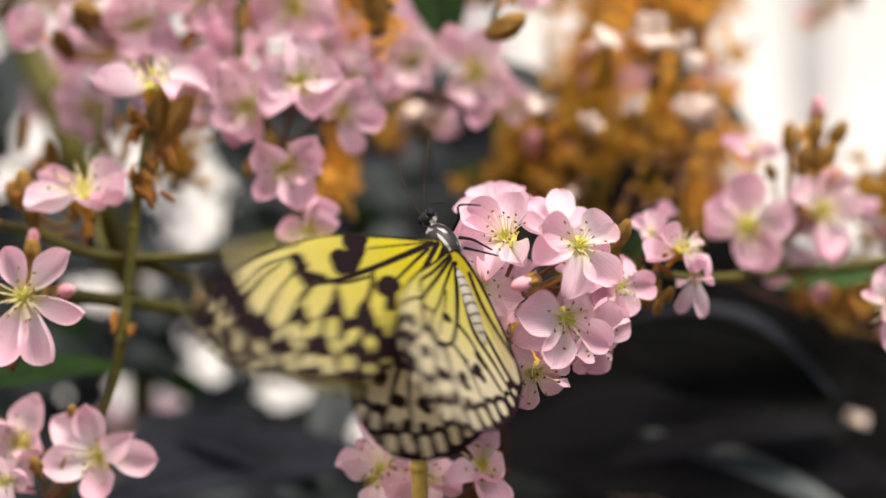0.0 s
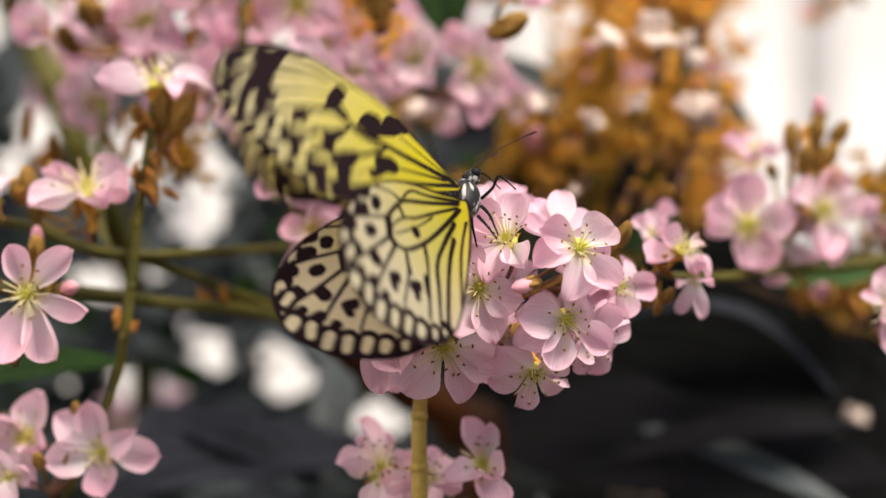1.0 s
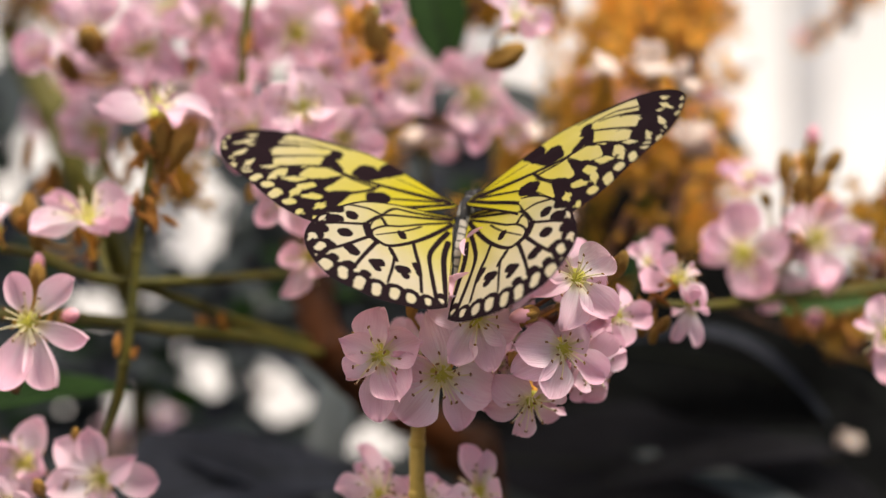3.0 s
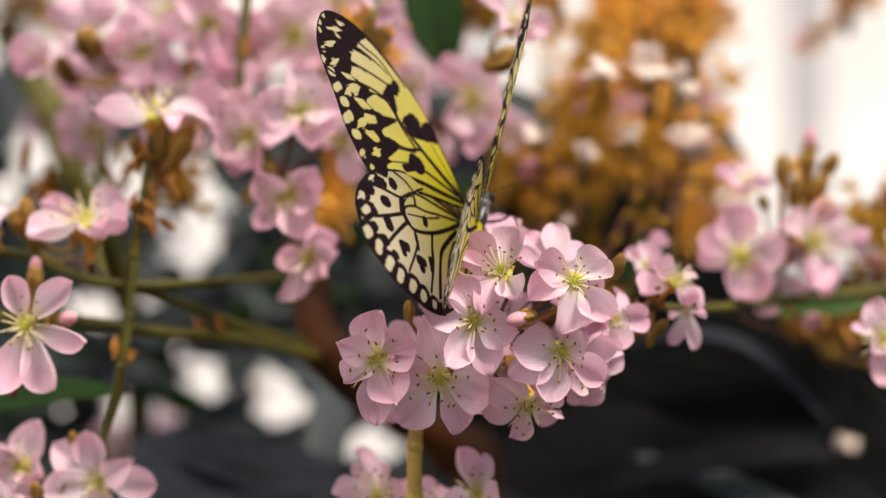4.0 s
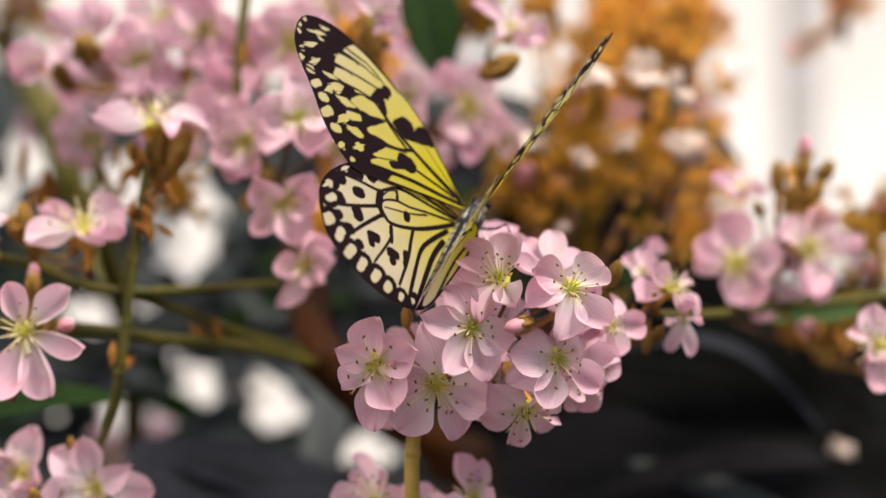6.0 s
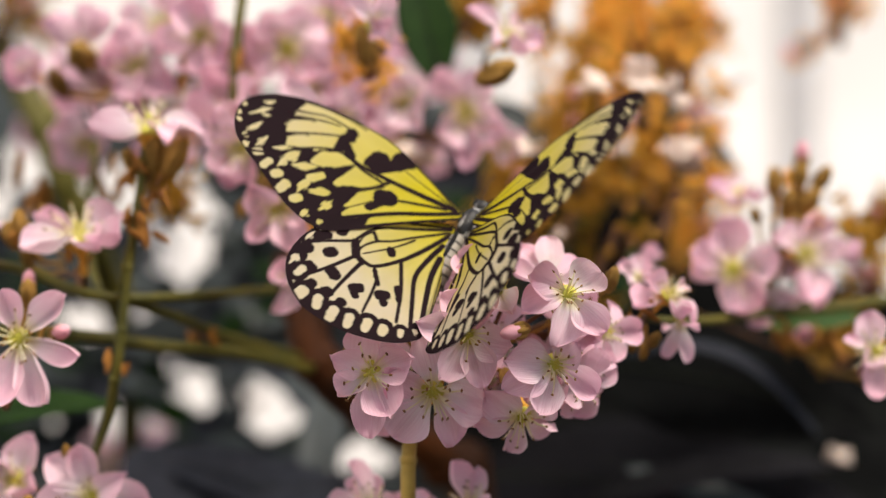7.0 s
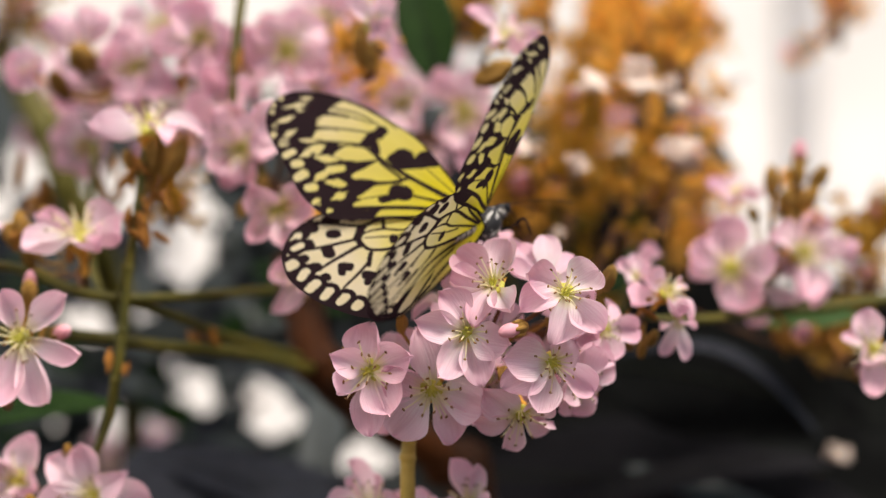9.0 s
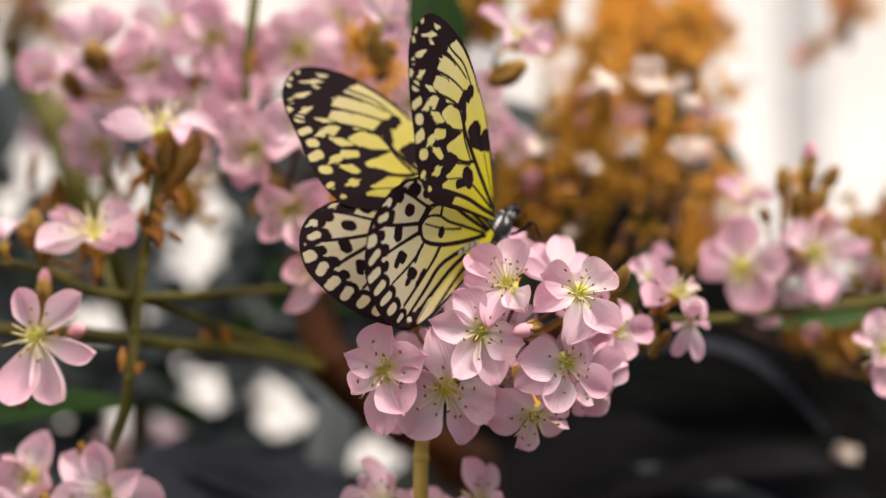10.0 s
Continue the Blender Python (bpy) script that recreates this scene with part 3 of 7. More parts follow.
def wing_mesh(name, outline, zones, blots, panes, veins, border, tint_of, side, wave, fold=None, swell=1.0, vein_width=1.3):
    """A wing in its own plane, root at the origin, lengths in millimetres; side -1 left, 1 right."""
    edge = spline(outline, 10)
    h = 0.30
    lo, hi = edge.min(0) - h, edge.max(0) + h
    nx, ny = int((hi[0] - lo[0]) / h) + 1, int((hi[1] - lo[1]) / h) + 1
    gx, gy = np.meshgrid(lo[0] + h * np.arange(nx), lo[1] + h * np.arange(ny), indexing="ij")
    q = np.stack([gx.ravel(), gy.ravel()], 1)
    loop = np.vstack([edge, edge[:1]])
    d_edge, near = line_dist(q, loop)
    ins = inside(q, edge)
    keep = ins | (d_edge < h * 0.72)
    snap = (~ins) | (d_edge < h * 0.28)
    q2 = np.where((snap & keep)[:, None], near, q)
    ids = -np.ones(nx * ny, int)
    ids[keep] = np.arange(keep.sum())
    grid = ids.reshape(nx, ny)
    quads = np.stack([grid[:-1, :-1], grid[1:, :-1], grid[1:, 1:], grid[:-1, 1:]], -1).reshape(-1, 4)
    quads = quads[(quads >= 0).all(1)]
    q = q2[keep]
    d_edge = np.where(ins[keep], d_edge[keep], 0)
    d_edge[(snap & keep)[keep]] = 0
    jig = np.array([noise.noise((x * 0.9, y * 0.9, 0.0)) * 0.26 + noise.noise((x * 2.3, y * 2.3, 4.0)) * 0.20 for x, y in q])
    ink = np.full(len(q), 1e9)
    for zone in zones:
        poly = spline(zone, 6)
        d, _ = line_dist(q, np.vstack([poly, poly[:1]]))
        ink = np.minimum(ink, np.where(inside(q, poly), -d, d) + jig)
    for x0, y0, x1, y1, r in blots:
        d, _, _ = seg_dist(q, np.array((x0, y0)), np.array((x1, y1)))
        ink = np.minimum(ink, d - r + jig)
    for x0, y0, r0, x1, y1, r1 in panes:
        d, _, t = seg_dist(q, np.array((x0, y0)), np.array((x1, y1)))
        r = (r0 + (r1 - r0) * t) * swell
        ln = math.hypot(x1 - x0, y1 - y0)
        streak = jig * 0.8
        if ln > 2.2 * max(r0, r1):
            # long panes taper to a point on their inner side and fray along their length
            a = np.array(((x1 - x0) / ln, (y1 - y0) / ln))
            along = (q - (x0, y0)) @ a
            across = (q - (x0, y0)) @ np.array((-a[1], a[0]))
            out = np.maximum(np.maximum(along - ln, -along), 0)
            d = np.hypot(across, out * 0.55)
            r = r * (1.22 - 0.95 * np.abs(2 * t - 0.8) ** 1.7)
            close = d < r + 2.0
            streak = np.zeros(len(q))
            streak[close] = [noise.noise((u * 0.35, v * 2.1, x0)) * 0.75 for u, v in zip(along[close], across[close])]
        ink = np.maximum(ink, r - d + streak)
    for w, *pts in veins:
        line = spline(np.array(pts).reshape(-1, 2), 5, False)
        d, _ = line_dist(q, line, w * vein_width, w * vein_width * 0.75)
        ink = np.minimum(ink, d + jig * 0.25)
    ink = np.minimum(ink, d_edge - border)
    value = np.clip(0.5 - ink / 0.95, 0, 1)
    span = np.abs(q).max()
    z = wave * span * 0.05 * np.sin(q[:, 0] / span * 2.4) + 0.12 * np.sin(np.arctan2(q[:, 1], -q[:, 0]) * 26) * np.clip(np.hypot(*q.T) / 25, 0, 1)
    flat = q
    if fold is not None:
        # the inner margin bends down along the abdomen
        d = np.array(fold) / np.hypot(*fold)
        n = np.array((-d[1], d[0]))
        off = np.maximum(q @ n, 0)
        flat = q - (off * (1 - math.cos(radians(62))))[:, None] * n
        z = z - off * math.sin(radians(62))
    verts = np.stack([flat[:, 0] * (1 if side < 0 else -1), flat[:, 1], z], 1) * 0.00103
    if side > 0:
        quads = quads[:, ::-1]
    me = bpy.data.meshes.new(name)
    me.from_pydata(verts.tolist(), [], quads.tolist())
    me.materials.append(WING)
    me.polygons.foreach_set("use_smooth", [True] * len(quads))
    for nm, vals in (("ink", value), ("tint", tint_of(q))):
        at = me.attributes.new(nm, "FLOAT", "POINT")
        at.data.foreach_set("value", np.asarray(vals, np.float32))
    return me

FORE_OUTLINE = [(0.3, 0.2), (-4.0, 7.9), (-9.0, 17.4), (-14.4, 25.2), (-20.9, 31.1), (-27.6, 36.3), (-34.6, 39.8), (-42.0, 41.6), (-49.0, 41.4), (-53.7, 38.8), (-56.5, 33.7), (-57.1, 27.9), (-55.3, 22.0), (-52.6, 15.9), (-50.0, 9.7), (-47.3, 3.8), (-43.2, -1.0), (-38.5, -3.8), (-29.5, -3.8), (-18.5, -3.0), (-7.7, -2.8), (-0.6, -2.2)]
FORE_ZONE = [(-33.1, 41.4), (-35.7, 38.2), (-38.5, 35.9), (-40.4, 32.7), (-42.8, 29.9), (-42.9, 27.1), (-43.9, 24.8), (-42.4, 22.8), (-36.7, 22.0), (-29.0, 23.2), (-27.7, 22.2), (-30.6, 21.6), (-35.3, 21.2), (-38.1, 18.8), (-36.1, 17.2), (-31.6, 16.4), (-26.2, 16.6), (-29.2, 14.5), (-32.8, 12.1), (-32.8, 10.5), (-27.5, 10.1), (-26.3, 8.9), (-29.4, 6.1), (-32.0, 3.8), (-30.6, 3.2), (-33.1, 1.4), (-31.6, -0.2), (-25.6, 0.2), (-26.7, -1.4), (-29.7, -4.6), (-39.1, -5.0), (-48.4, 2.2), (-58.8, 27.3), (-56.6, 38.2), (-49.5, 42.8)]
FORE_BLOTS = [
    (-24.4, 27.9, -25.0, 26.4, 1.83),
    (-26.9, 26.0, -28.7, 23.4, 1.73),
    (-26.9, 23.2, -26.4, 20.2, 1.42),
    (-20.7, 16.8, -18.5, 18.6, 2.95),
    (-19.0, 16.2, -13.8, 16.4, 2.14),
    (-12.5, 17.6, -10.5, 18.4, 2.95),
    (-8.9, 19.2, -10.2, 16.6, 1.83),
    (-20.6, 6.1, -19.1, 5.7, 2.65),
    (-21.4, 4.6, -25.0, 3.2, 1.32),
    (-42.5, 27.5, -37.2, 26.9, 0.81),
    (-43.5, 23.0, -37.4, 22.4, 0.81),
    (-39.7, 33.7, -34.5, 32.7, 0.81),
    (-30.4, 14.9, -34.1, 15.7, 1.22)]
FORE_PANES = [
    (-53.2, 38.6, 0.89, -53.0, 38.5, 0.89),
    (-55.2, 35.6, 0.89, -55.1, 35.4, 0.89),
    (-55.5, 33.0, 0.71, -55.4, 32.8, 0.70),
    (-54.7, 27.7, 0.87, -54.5, 27.5, 0.87),
    (-55.9, 24.0, 0.87, -54.0, 25.3, 0.87),
    (-52.5, 22.0, 1.38, -51.8, 22.1, 1.39),
    (-51.5, 17.4, 1.20, -49.6, 18.9, 1.21),
    (-48.7, 14.6, 1.54, -47.9, 14.8, 1.54),
    (-48.7, 9.6, 1.36, -46.5, 11.3, 1.53),
    (-45.1, 6.5, 1.52, -44.0, 6.9, 1.53),
    (-44.1, 1.1, 1.01, -41.9, 2.9, 1.01),
    (-39.8, -1.0, 0.84, -39.3, -1.0, 0.67),
    (-47.2, 39.7, 1.08, -43.5, 39.3, 0.90)] + [
    (-51.2, 35.1, 0.71, -44.8, 37.3, 0.72),
    (-48.8, 34.8, 0.53, -46.1, 34.4, 0.54),
    (-53.1, 29.6, 0.88, -48.8, 32.0, 0.71),
    (-51.7, 24.3, 0.70, -48.0, 27.1, 0.70),
    (-46.5, 23.4, 0.87, -42.5, 23.1, 0.70),
    (-44.9, 19.7, 1.56, -40.4, 21.9, 1.40),
    (-47.0, 17.6, 0.86, -44.1, 20.2, 1.04),
    (-42.5, 17.3, 1.04, -36.2, 16.5, 1.04),
    (-39.0, 13.1, 1.55, -36.2, 14.0, 1.39),
    (-43.4, 9.6, 1.02, -39.0, 13.1, 1.38),
    (-39.5, 8.9, 1.03, -34.3, 8.0, 1.37),
    (-38.0, 3.3, 1.19, -34.8, 5.5, 1.02)] + [
    (-37.5, 35.2, 1.08, -29.4, 32.4, 0.90),
    (-40.8, 31.6, 1.78, -30.0, 28.7, 1.97),
    (-41.7, 26.9, 1.41, -32.4, 24.1, 2.13),
    (-36.6, 19.2, 1.22, -30.8, 21.2, 1.59),
    (-31.8, 19.8, 1.41, -27.0, 17.3, 0.88),
    (-32.0, 10.9, 0.86, -28.4, 12.9, 1.92),
    (-24.2, 14.8, 2.46, -21.4, 11.4, 2.28),
    (-30.1, 4.2, 0.86, -22.8, 7.4, 1.56),
    (-31.8, 1.3, 0.85, -24.6, 1.7, 0.86),
    (-34.7, 37.4, 0.36, -23.7, 30.8, 0.45),
    (-22.2, 26.6, 1.44, -24.0, 20.4, 1.24)]
FORE_VEINS = [
    (0.68, -1.4, 0.6, -9.7, 6.1, -17.2, 11.3, -25.2, 17.6, -27.1, 22.0),
    (0.42, -17.3, 10.9, -22.2, 9.5, -27.7, 9.1),
    (0.38, -3.8, 1.0, -10.4, 3.0, -18.4, 5.2),
    (0.55, -0.7, -0.6, -8.7, -0.2, -17.8, 0.6, -27.1, 0.4, -33.4, -0.0),
    (0.25, -1.3, 1.4, -5.2, 9.5, -9.2, 16.4),
    (0.21, -1.3, 1.0, -5.8, 6.5, -12.0, 14.1),
    (0.85, -1.2, -3.0, -12.4, -3.0, -24.8, -3.2, -35.8, -4.0)] + [
    (0.95, -23.5, 33.7, -31.8, 38.6, -40.7, 40.6, -48.5, 40.2),
    (0.33, -59.1, 26.2, -51.2, 28.2, -42.8, 28.4, -35.2, 28.2, -28.4, 27.1),
    (0.33, -55.9, 22.6, -47.3, 21.9, -38.5, 23.1, -30.5, 22.6, -27.0, 19.6),
    (0.41, -30.4, 23.0, -27.0, 19.6, -24.2, 15.2, -19.2, 10.5),
    (0.30, -51.2, 12.2, -41.8, 14.4, -33.8, 15.8, -24.9, 17.2),
    (0.32, -47.3, 3.9, -38.7, 5.7, -29.2, 7.9, -19.5, 9.5),
    (0.31, -42.4, 37.6, -36.7, 35.4, -30.2, 33.8, -24.5, 29.4),
    (0.21, -30.1, 37.8, -25.2, 33.9, -20.1, 28.8),
    (0.37, -40.4, -2.8, -32.6, -1.0, -19.9, 0.9),
    (0.29, -44.8, 32.7, -38.3, 33.7, -31.9, 32.3, -27.3, 30.5),
    (0.20, -37.2, 2.0, -30.9, 3.3, -22.9, 5.3)]
HIND_OUTLINE = [(0.3, 0.4), (-7.9, 1.5), (-17.9, 2.9), (-26.4, 2.5), (-33.4, -0.0), (-38.9, -2.9), (-43.7, -7.3), (-46.8, -12.0), (-47.8, -17.3), (-46.9, -22.9), (-43.5, -28.8), (-37.4, -33.3), (-30.5, -36.4), (-23.6, -37.7), (-17.1, -37.3), (-11.9, -34.2), (-7.0, -25.5), (-1.9, -14.2), (1.5, -3.3)]
HIND_FOLD = (-13.7, -33.3)
HIND_ZONE = [(-35.0, 0.7), (-39.7, -2.2), (-44.5, -6.9), (-47.4, -12.0), (-48.6, -17.3), (-47.5, -23.3), (-43.8, -29.3), (-37.5, -34.2), (-30.6, -37.3), (-23.6, -38.4), (-17.1, -37.9), (-11.5, -35.1), (-12.7, -33.9), (-17.1, -35.7), (-23.6, -36.0), (-29.0, -34.9), (-34.3, -32.8), (-38.6, -30.6), (-42.7, -26.9), (-45.5, -22.4), (-46.3, -17.3), (-45.6, -12.7), (-43.0, -8.4), (-38.8, -3.6)]
HIND_BLOTS = [
    (-41.5, -6.7, -39.5, -5.1, 2.17),
    (-45.6, -13.7, -44.1, -11.6, 2.64),
    (-44.8, -17.7, -43.3, -16.2, 2.64),
    (-44.8, -24.0, -43.8, -23.1, 3.31),
    (-40.7, -27.5, -40.0, -25.1, 2.83),
    (-37.8, -31.1, -36.4, -28.8, 3.02),
    (-33.4, -32.9, -32.4, -30.6, 2.83),
    (-28.9, -34.0, -27.9, -32.0, 2.93),
    (-24.6, -34.9, -24.0, -33.7, 2.93),
    (-19.8, -35.5, -19.5, -34.4, 2.36),
    (-15.9, -34.9, -15.1, -33.5, 1.98),
    (-39.7, -1.8, -34.7, -1.3, 1.70),
    (-38.2, -6.0, -36.1, -5.5, 1.70),
    (-42.2, -9.6, -41.4, -9.8, 1.70),
    (-41.7, -15.3, -41.1, -16.0, 1.70)] + [
    (-42.1, -21.1, -41.4, -20.8, 1.51),
    (-38.1, -23.3, -37.6, -23.3, 1.70),
    (-34.5, -26.2, -34.1, -26.4, 1.32),
    (-31.5, -3.5, -31.7, -4.0, 1.70),
    (-35.9, -10.9, -35.0, -10.7, 1.70),
    (-35.8, -16.9, -35.2, -17.8, 1.79),
    (-30.6, -21.7, -29.1, -21.7, 1.51),
    (-30.5, -22.6, -30.4, -24.0, 1.13),
    (-23.9, -23.5, -22.3, -23.5, 1.51),
    (-23.1, -24.4, -23.1, -26.0, 1.13),
    (-19.1, -9.3, -19.0, -10.2, 1.23),
    (-28.4, -7.3, -28.8, -11.6, 1.23),
    (-28.8, -11.6, -27.3, -13.5, 0.94),
    (-24.3, -16.0, -23.9, -20.2, 0.66),
    (-18.7, -21.1, -18.9, -24.8, 0.94)] + [
    (-23.0, -4.2, -22.5, -6.2, 0.57)]
HIND_PANES = [
    (-41.5, -6.7, 0.53, -39.5, -5.1, 0.80),
    (-45.6, -13.7, 1.07, -44.1, -11.6, 1.13),
    (-44.8, -17.7, 1.00, -43.3, -16.2, 1.13),
    (-44.8, -24.0, 1.54, -43.8, -23.1, 1.60),
    (-40.7, -27.5, 1.20, -40.0, -25.1, 1.27),
    (-37.8, -31.1, 1.27, -36.4, -28.8, 1.40),
    (-33.4, -32.9, 1.13, -32.4, -30.6, 1.27),
    (-28.9, -34.0, 1.13, -27.9, -32.0, 1.34),
    (-24.6, -34.9, 1.20, -24.0, -33.7, 1.34),
    (-19.8, -35.5, 0.80, -19.5, -34.4, 0.93),
    (-15.9, -34.9, 0.67, -15.1, -33.5, 0.67),
    (-38.9, -2.4, 0.40, -36.9, -1.3, 0.53)]
HIND_VEINS = [
    (0.42, -1.0, -1.1, -11.8, -1.8, -21.9, -2.4, -27.4, -5.8, -29.0, -6.9, -37.5, -7.5, -44.5, -8.9),
    (0.32, -22.4, -2.4, -25.7, -0.4, -31.1, 0.4),
    (0.34, -1.8, -2.2, -11.9, -4.6, -18.1, -6.2, -22.5, -6.6, -25.9, -8.0, -27.5, -9.3),
    (0.25, -11.9, -5.5, -18.2, -8.4, -26.8, -10.9),
    (0.25, -23.0, -3.6, -25.8, -5.1, -27.4, -7.3),
    (0.55, -1.3, -2.7, -8.9, -8.0, -16.7, -12.4, -24.2, -14.6, -27.6, -12.7),
    (0.47, -28.8, -11.6, -35.4, -15.1, -42.4, -18.2)] + [
    (0.47, -27.6, -13.8, -33.2, -19.7, -36.9, -24.2),
    (0.38, -24.2, -14.6, -24.4, -19.7, -28.9, -28.8),
    (0.47, -16.7, -12.4, -17.8, -21.5, -20.3, -31.5),
    (0.59, -4.2, -6.6, -9.8, -12.4, -13.5, -17.5, -15.2, -25.1, -17.0, -34.2),
    (0.68, -5.6, -10.9, -9.1, -17.3, -12.5, -27.9, -14.0, -33.3),
    (0.32, -0.8, -6.9, -5.2, -16.0, -9.5, -29.7),
    (0.38, -0.6, -0.4, -11.8, -0.0, -17.9, 0.7, -22.4, -2.2)]


def fore_tint(q):
    r = np.hypot(*q.T)
    return np.clip(1.02 - r / 60, 0.12, 0.85)


def hind_tint(q):
    r = np.hypot(*q.T)
    return np.clip(0.96 - r / 36, 0.0, 0.80)


def ellipsoid_part(name, centre, radius, stretch, mat, parent, label="", rows=10, cols=14):
    v, f = blob(centre, radius, stretch, rows, cols)
    return mesh_object(name, v, f, mat, parent, label)


def build_butterfly():
    """Paper-kite butterfly: +y is its head, +z its back. Wings are keyed parts."""
    fly = empty("butterfly", Matrix.Translation((0, 0, 1.2)), "white and yellow butterfly with black veins perched on pink flowers", "butterfly")
    wings = {}
    for side, word in ((-1, "left"), (1, "right")):
        fw = wing_mesh("forewing", FORE_OUTLINE, [FORE_ZONE], FORE_BLOTS, FORE_PANES, FORE_VEINS, 0.5, fore_tint, side, 0.5, swell=0.95)
        hw = wing_mesh("hindwing", HIND_OUTLINE, [HIND_ZONE], HIND_BLOTS, HIND_PANES, HIND_VEINS, 0.65, hind_tint, side, -0.4, HIND_FOLD)
        wings[word, "fore"] = part_of("forewing", fw, fly, "yellow forewing with black veins and bars")
        wings[word, "hind"] = part_of("hindwing", hw, fly, "cream hindwing with a black rim of pale dots")
    # thorax with pale and black stripes
    ellipsoid_part("thorax", (0, 0.0005, -0.0019), 0.0034, (0.95, 1.75, 1.30), THORAX, fly, "black thorax with white stripes")
    head = ellipsoid_part("head", (0, 0.0080, -0.0032), 0.0023, (1.0, 1.0, 0.95), THORAX, fly, "black head with white spots")
    for s in (-1, 1):
        ellipsoid_part("eye", (s * 0.0018, 0.0086, -0.0028), 0.00135, (0.8, 1, 1.05), BLACK, head, "black eye")
    # abdomen: ringed, hanging a little
    verts, faces = [], []
    n, c = 44, 14
    for i in range(n + 1):
        t = i / n
        r = 0.0027 * (math.sin(math.pi * (0.16 + 0.80 * t)) ** 0.6) * (1 + 0.07 * abs(math.sin(t * math.pi * 7)))
        for k in range(c):
            a = 2 * math.pi * k / c
            verts.append((r * math.cos(a), -0.0245 * t, -0.0020 * t * t + r * math.sin(a)))
    for i in range(n):
        for k in range(c):
            a, b = i * c + k, i * c + (k + 1) % c
            faces.append((a, b, b + c, a + c))
    faces.append(tuple(range(n * c, n * c + c)))
    faces.append(tuple(range(c - 1, -1, -1)))
    abd = mesh_object("abdomen", verts, faces, ABDOMEN, fly, "cream abdomen with a dark back line")
    tube("back_stripe", [(0, -0.0003 - 0.0245 * t, 0.0025 - 0.0020 * t * t - 0.0005 * t) for t in (0.0, 0.25, 0.5, 0.75, 0.95)], [0.0006, 0.0007, 0.0007, 0.0006, 0.0003], BLACK, abd)
    for s in (-1, 1):
        tube("antenna", [(s * 0.0008, 0.0095, -0.0022), (s * 0.0030, 0.0155, -0.0062), (s * 0.0056, 0.0215, -0.0112), (s * 0.0076, 0.0270, -0.0170)], [0.00018, 0.00014, 0.00014, 0.00028], ANTENNA, fly, sides=6)
        for joints in ([(0.0018, 0.0018, -0.0056), (0.0060, 0.0032, -0.0056), (0.0090, 0.0052, -0.0050), (0.0114, 0.0020, -0.0088)],
                       [(0.0020, -0.0006, -0.0056), (0.0034, -0.0030, -0.0076), (0.0038, -0.0054, -0.0090), (0.0042, -0.0082, -0.0106)],
                       [(0.0012, -0.0034, -0.0056), (0.0030, -0.0058, -0.0064), (0.0046, -0.0082, -0.0074), (0.0052, -0.0104, -0.0096)]):
            tube("leg", [(s * x, y, z) for x, y, z in joints], [0.0005, 0.0004, 0.0003, 0.0002], BLACK, fly, sides=6)
    tube("proboscis", [(0, 0.0098, -0.0042), (0, 0.0112, -0.0070), (0, 0.0104, -0.0105), (0, 0.0095, -0.0130)], [0.0003, 0.00022, 0.0002, 0.00015], BLACK, fly, sides=6)
    wings["abdomen"] = abd
    abd.matrix_basis = Matrix.Translation((0, -0.0050, 0.0014))
    return fly, wings


butterfly, wings = build_butterfly()
left_forewing, right_forewing = wings["left", "fore"], wings["right", "fore"]
abdomen = wings["abdomen"]
left_hindwing, right_hindwing = wings["left", "hind"], wings["right", "hind"]

# ---- the shrub ----

cl = cluster((0.0010, 0.0200, 1.1680), "dense cluster of open pink flowers on an ochre stalk", [
    (0.0136, 0.0160, 1.1684, 0, 0, 0.0263, 20, 0.90),
    (0.0233, 0.0180, 1.1650, 10, -10, 0.0240, 60, 0.90),
    (-0.0106, 0.0180, 1.1634, -10, -10, 0.0240, 20, 0.90),
    (0.0171, 0.0220, 1.1761, 0, 10, 0.0242, 20, 0.85),
    (0.0309, 0.0220, 1.1696, 10, 0, 0.0242, 45, 0.85),
    (-0.0041, 0.0220, 1.1696, -20, 10, 0.0226, 0, 0.85),
    (0.0056, 0.0200, 1.1867, -10, 40, 0.0225, 25, 0.80),
    (0.0347, 0.0180, 1.1844, 20, 10, 0.0240, 20, 0.80)],
    [(0.0207, -0.0220, 1.1826, -62, -12, 0.0064, 1), (0.0485, 0.0120, 1.1947, 30, 60, 0.0060, 0), (0.0184, 0.0000, 1.1695, -10, -30, 0.0049, 0), (-0.0096, 0.0060, 1.1825, 0, 70, 0.0047, 0)])
bloom(cl, (0.0339, -0.0150, 1.1916), 10, 14, 0.0250, [(159, 19, 13.1, 1.10), (-163, 27, 14.5, 0.95), (-98, 22, 14.5, 1.05), (-51, 13, 14.5, 1.05), (36, -9, 10.8, 1.25)])
bloom(cl, (0.0159, -0.0040, 1.1932), -18, 38, 0.0256, [(180, -3, 12.2, 0.95), (-117, 43, 14.8, 0.90), (-59, 50, 14.8, 0.90), (138, -26, 14.1, 1.10), (63, -17, 13.5, 1.25)])
bloom(cl, (0.0308, 0.0100, 1.1942), 15, 45, 0.0144, [(126, -14, 13.9, 1.05), (90, -14, 13.9, 1.15), (42, -26, 13.2, 1.00), (3, 2, 13.6, 1.00), (164, 20, 12.5, 1.00)])
bloom(cl, (0.0142, 0.0240, 1.1992), 0, 62, 0.0189, [(165, -2, 12.8, 1.10), (123, -44, 15.0, 1.15), (64, -44, 15.7, 1.15), (25, -18, 13.9, 1.10), (-94, 66, 12.7, 1.00)])
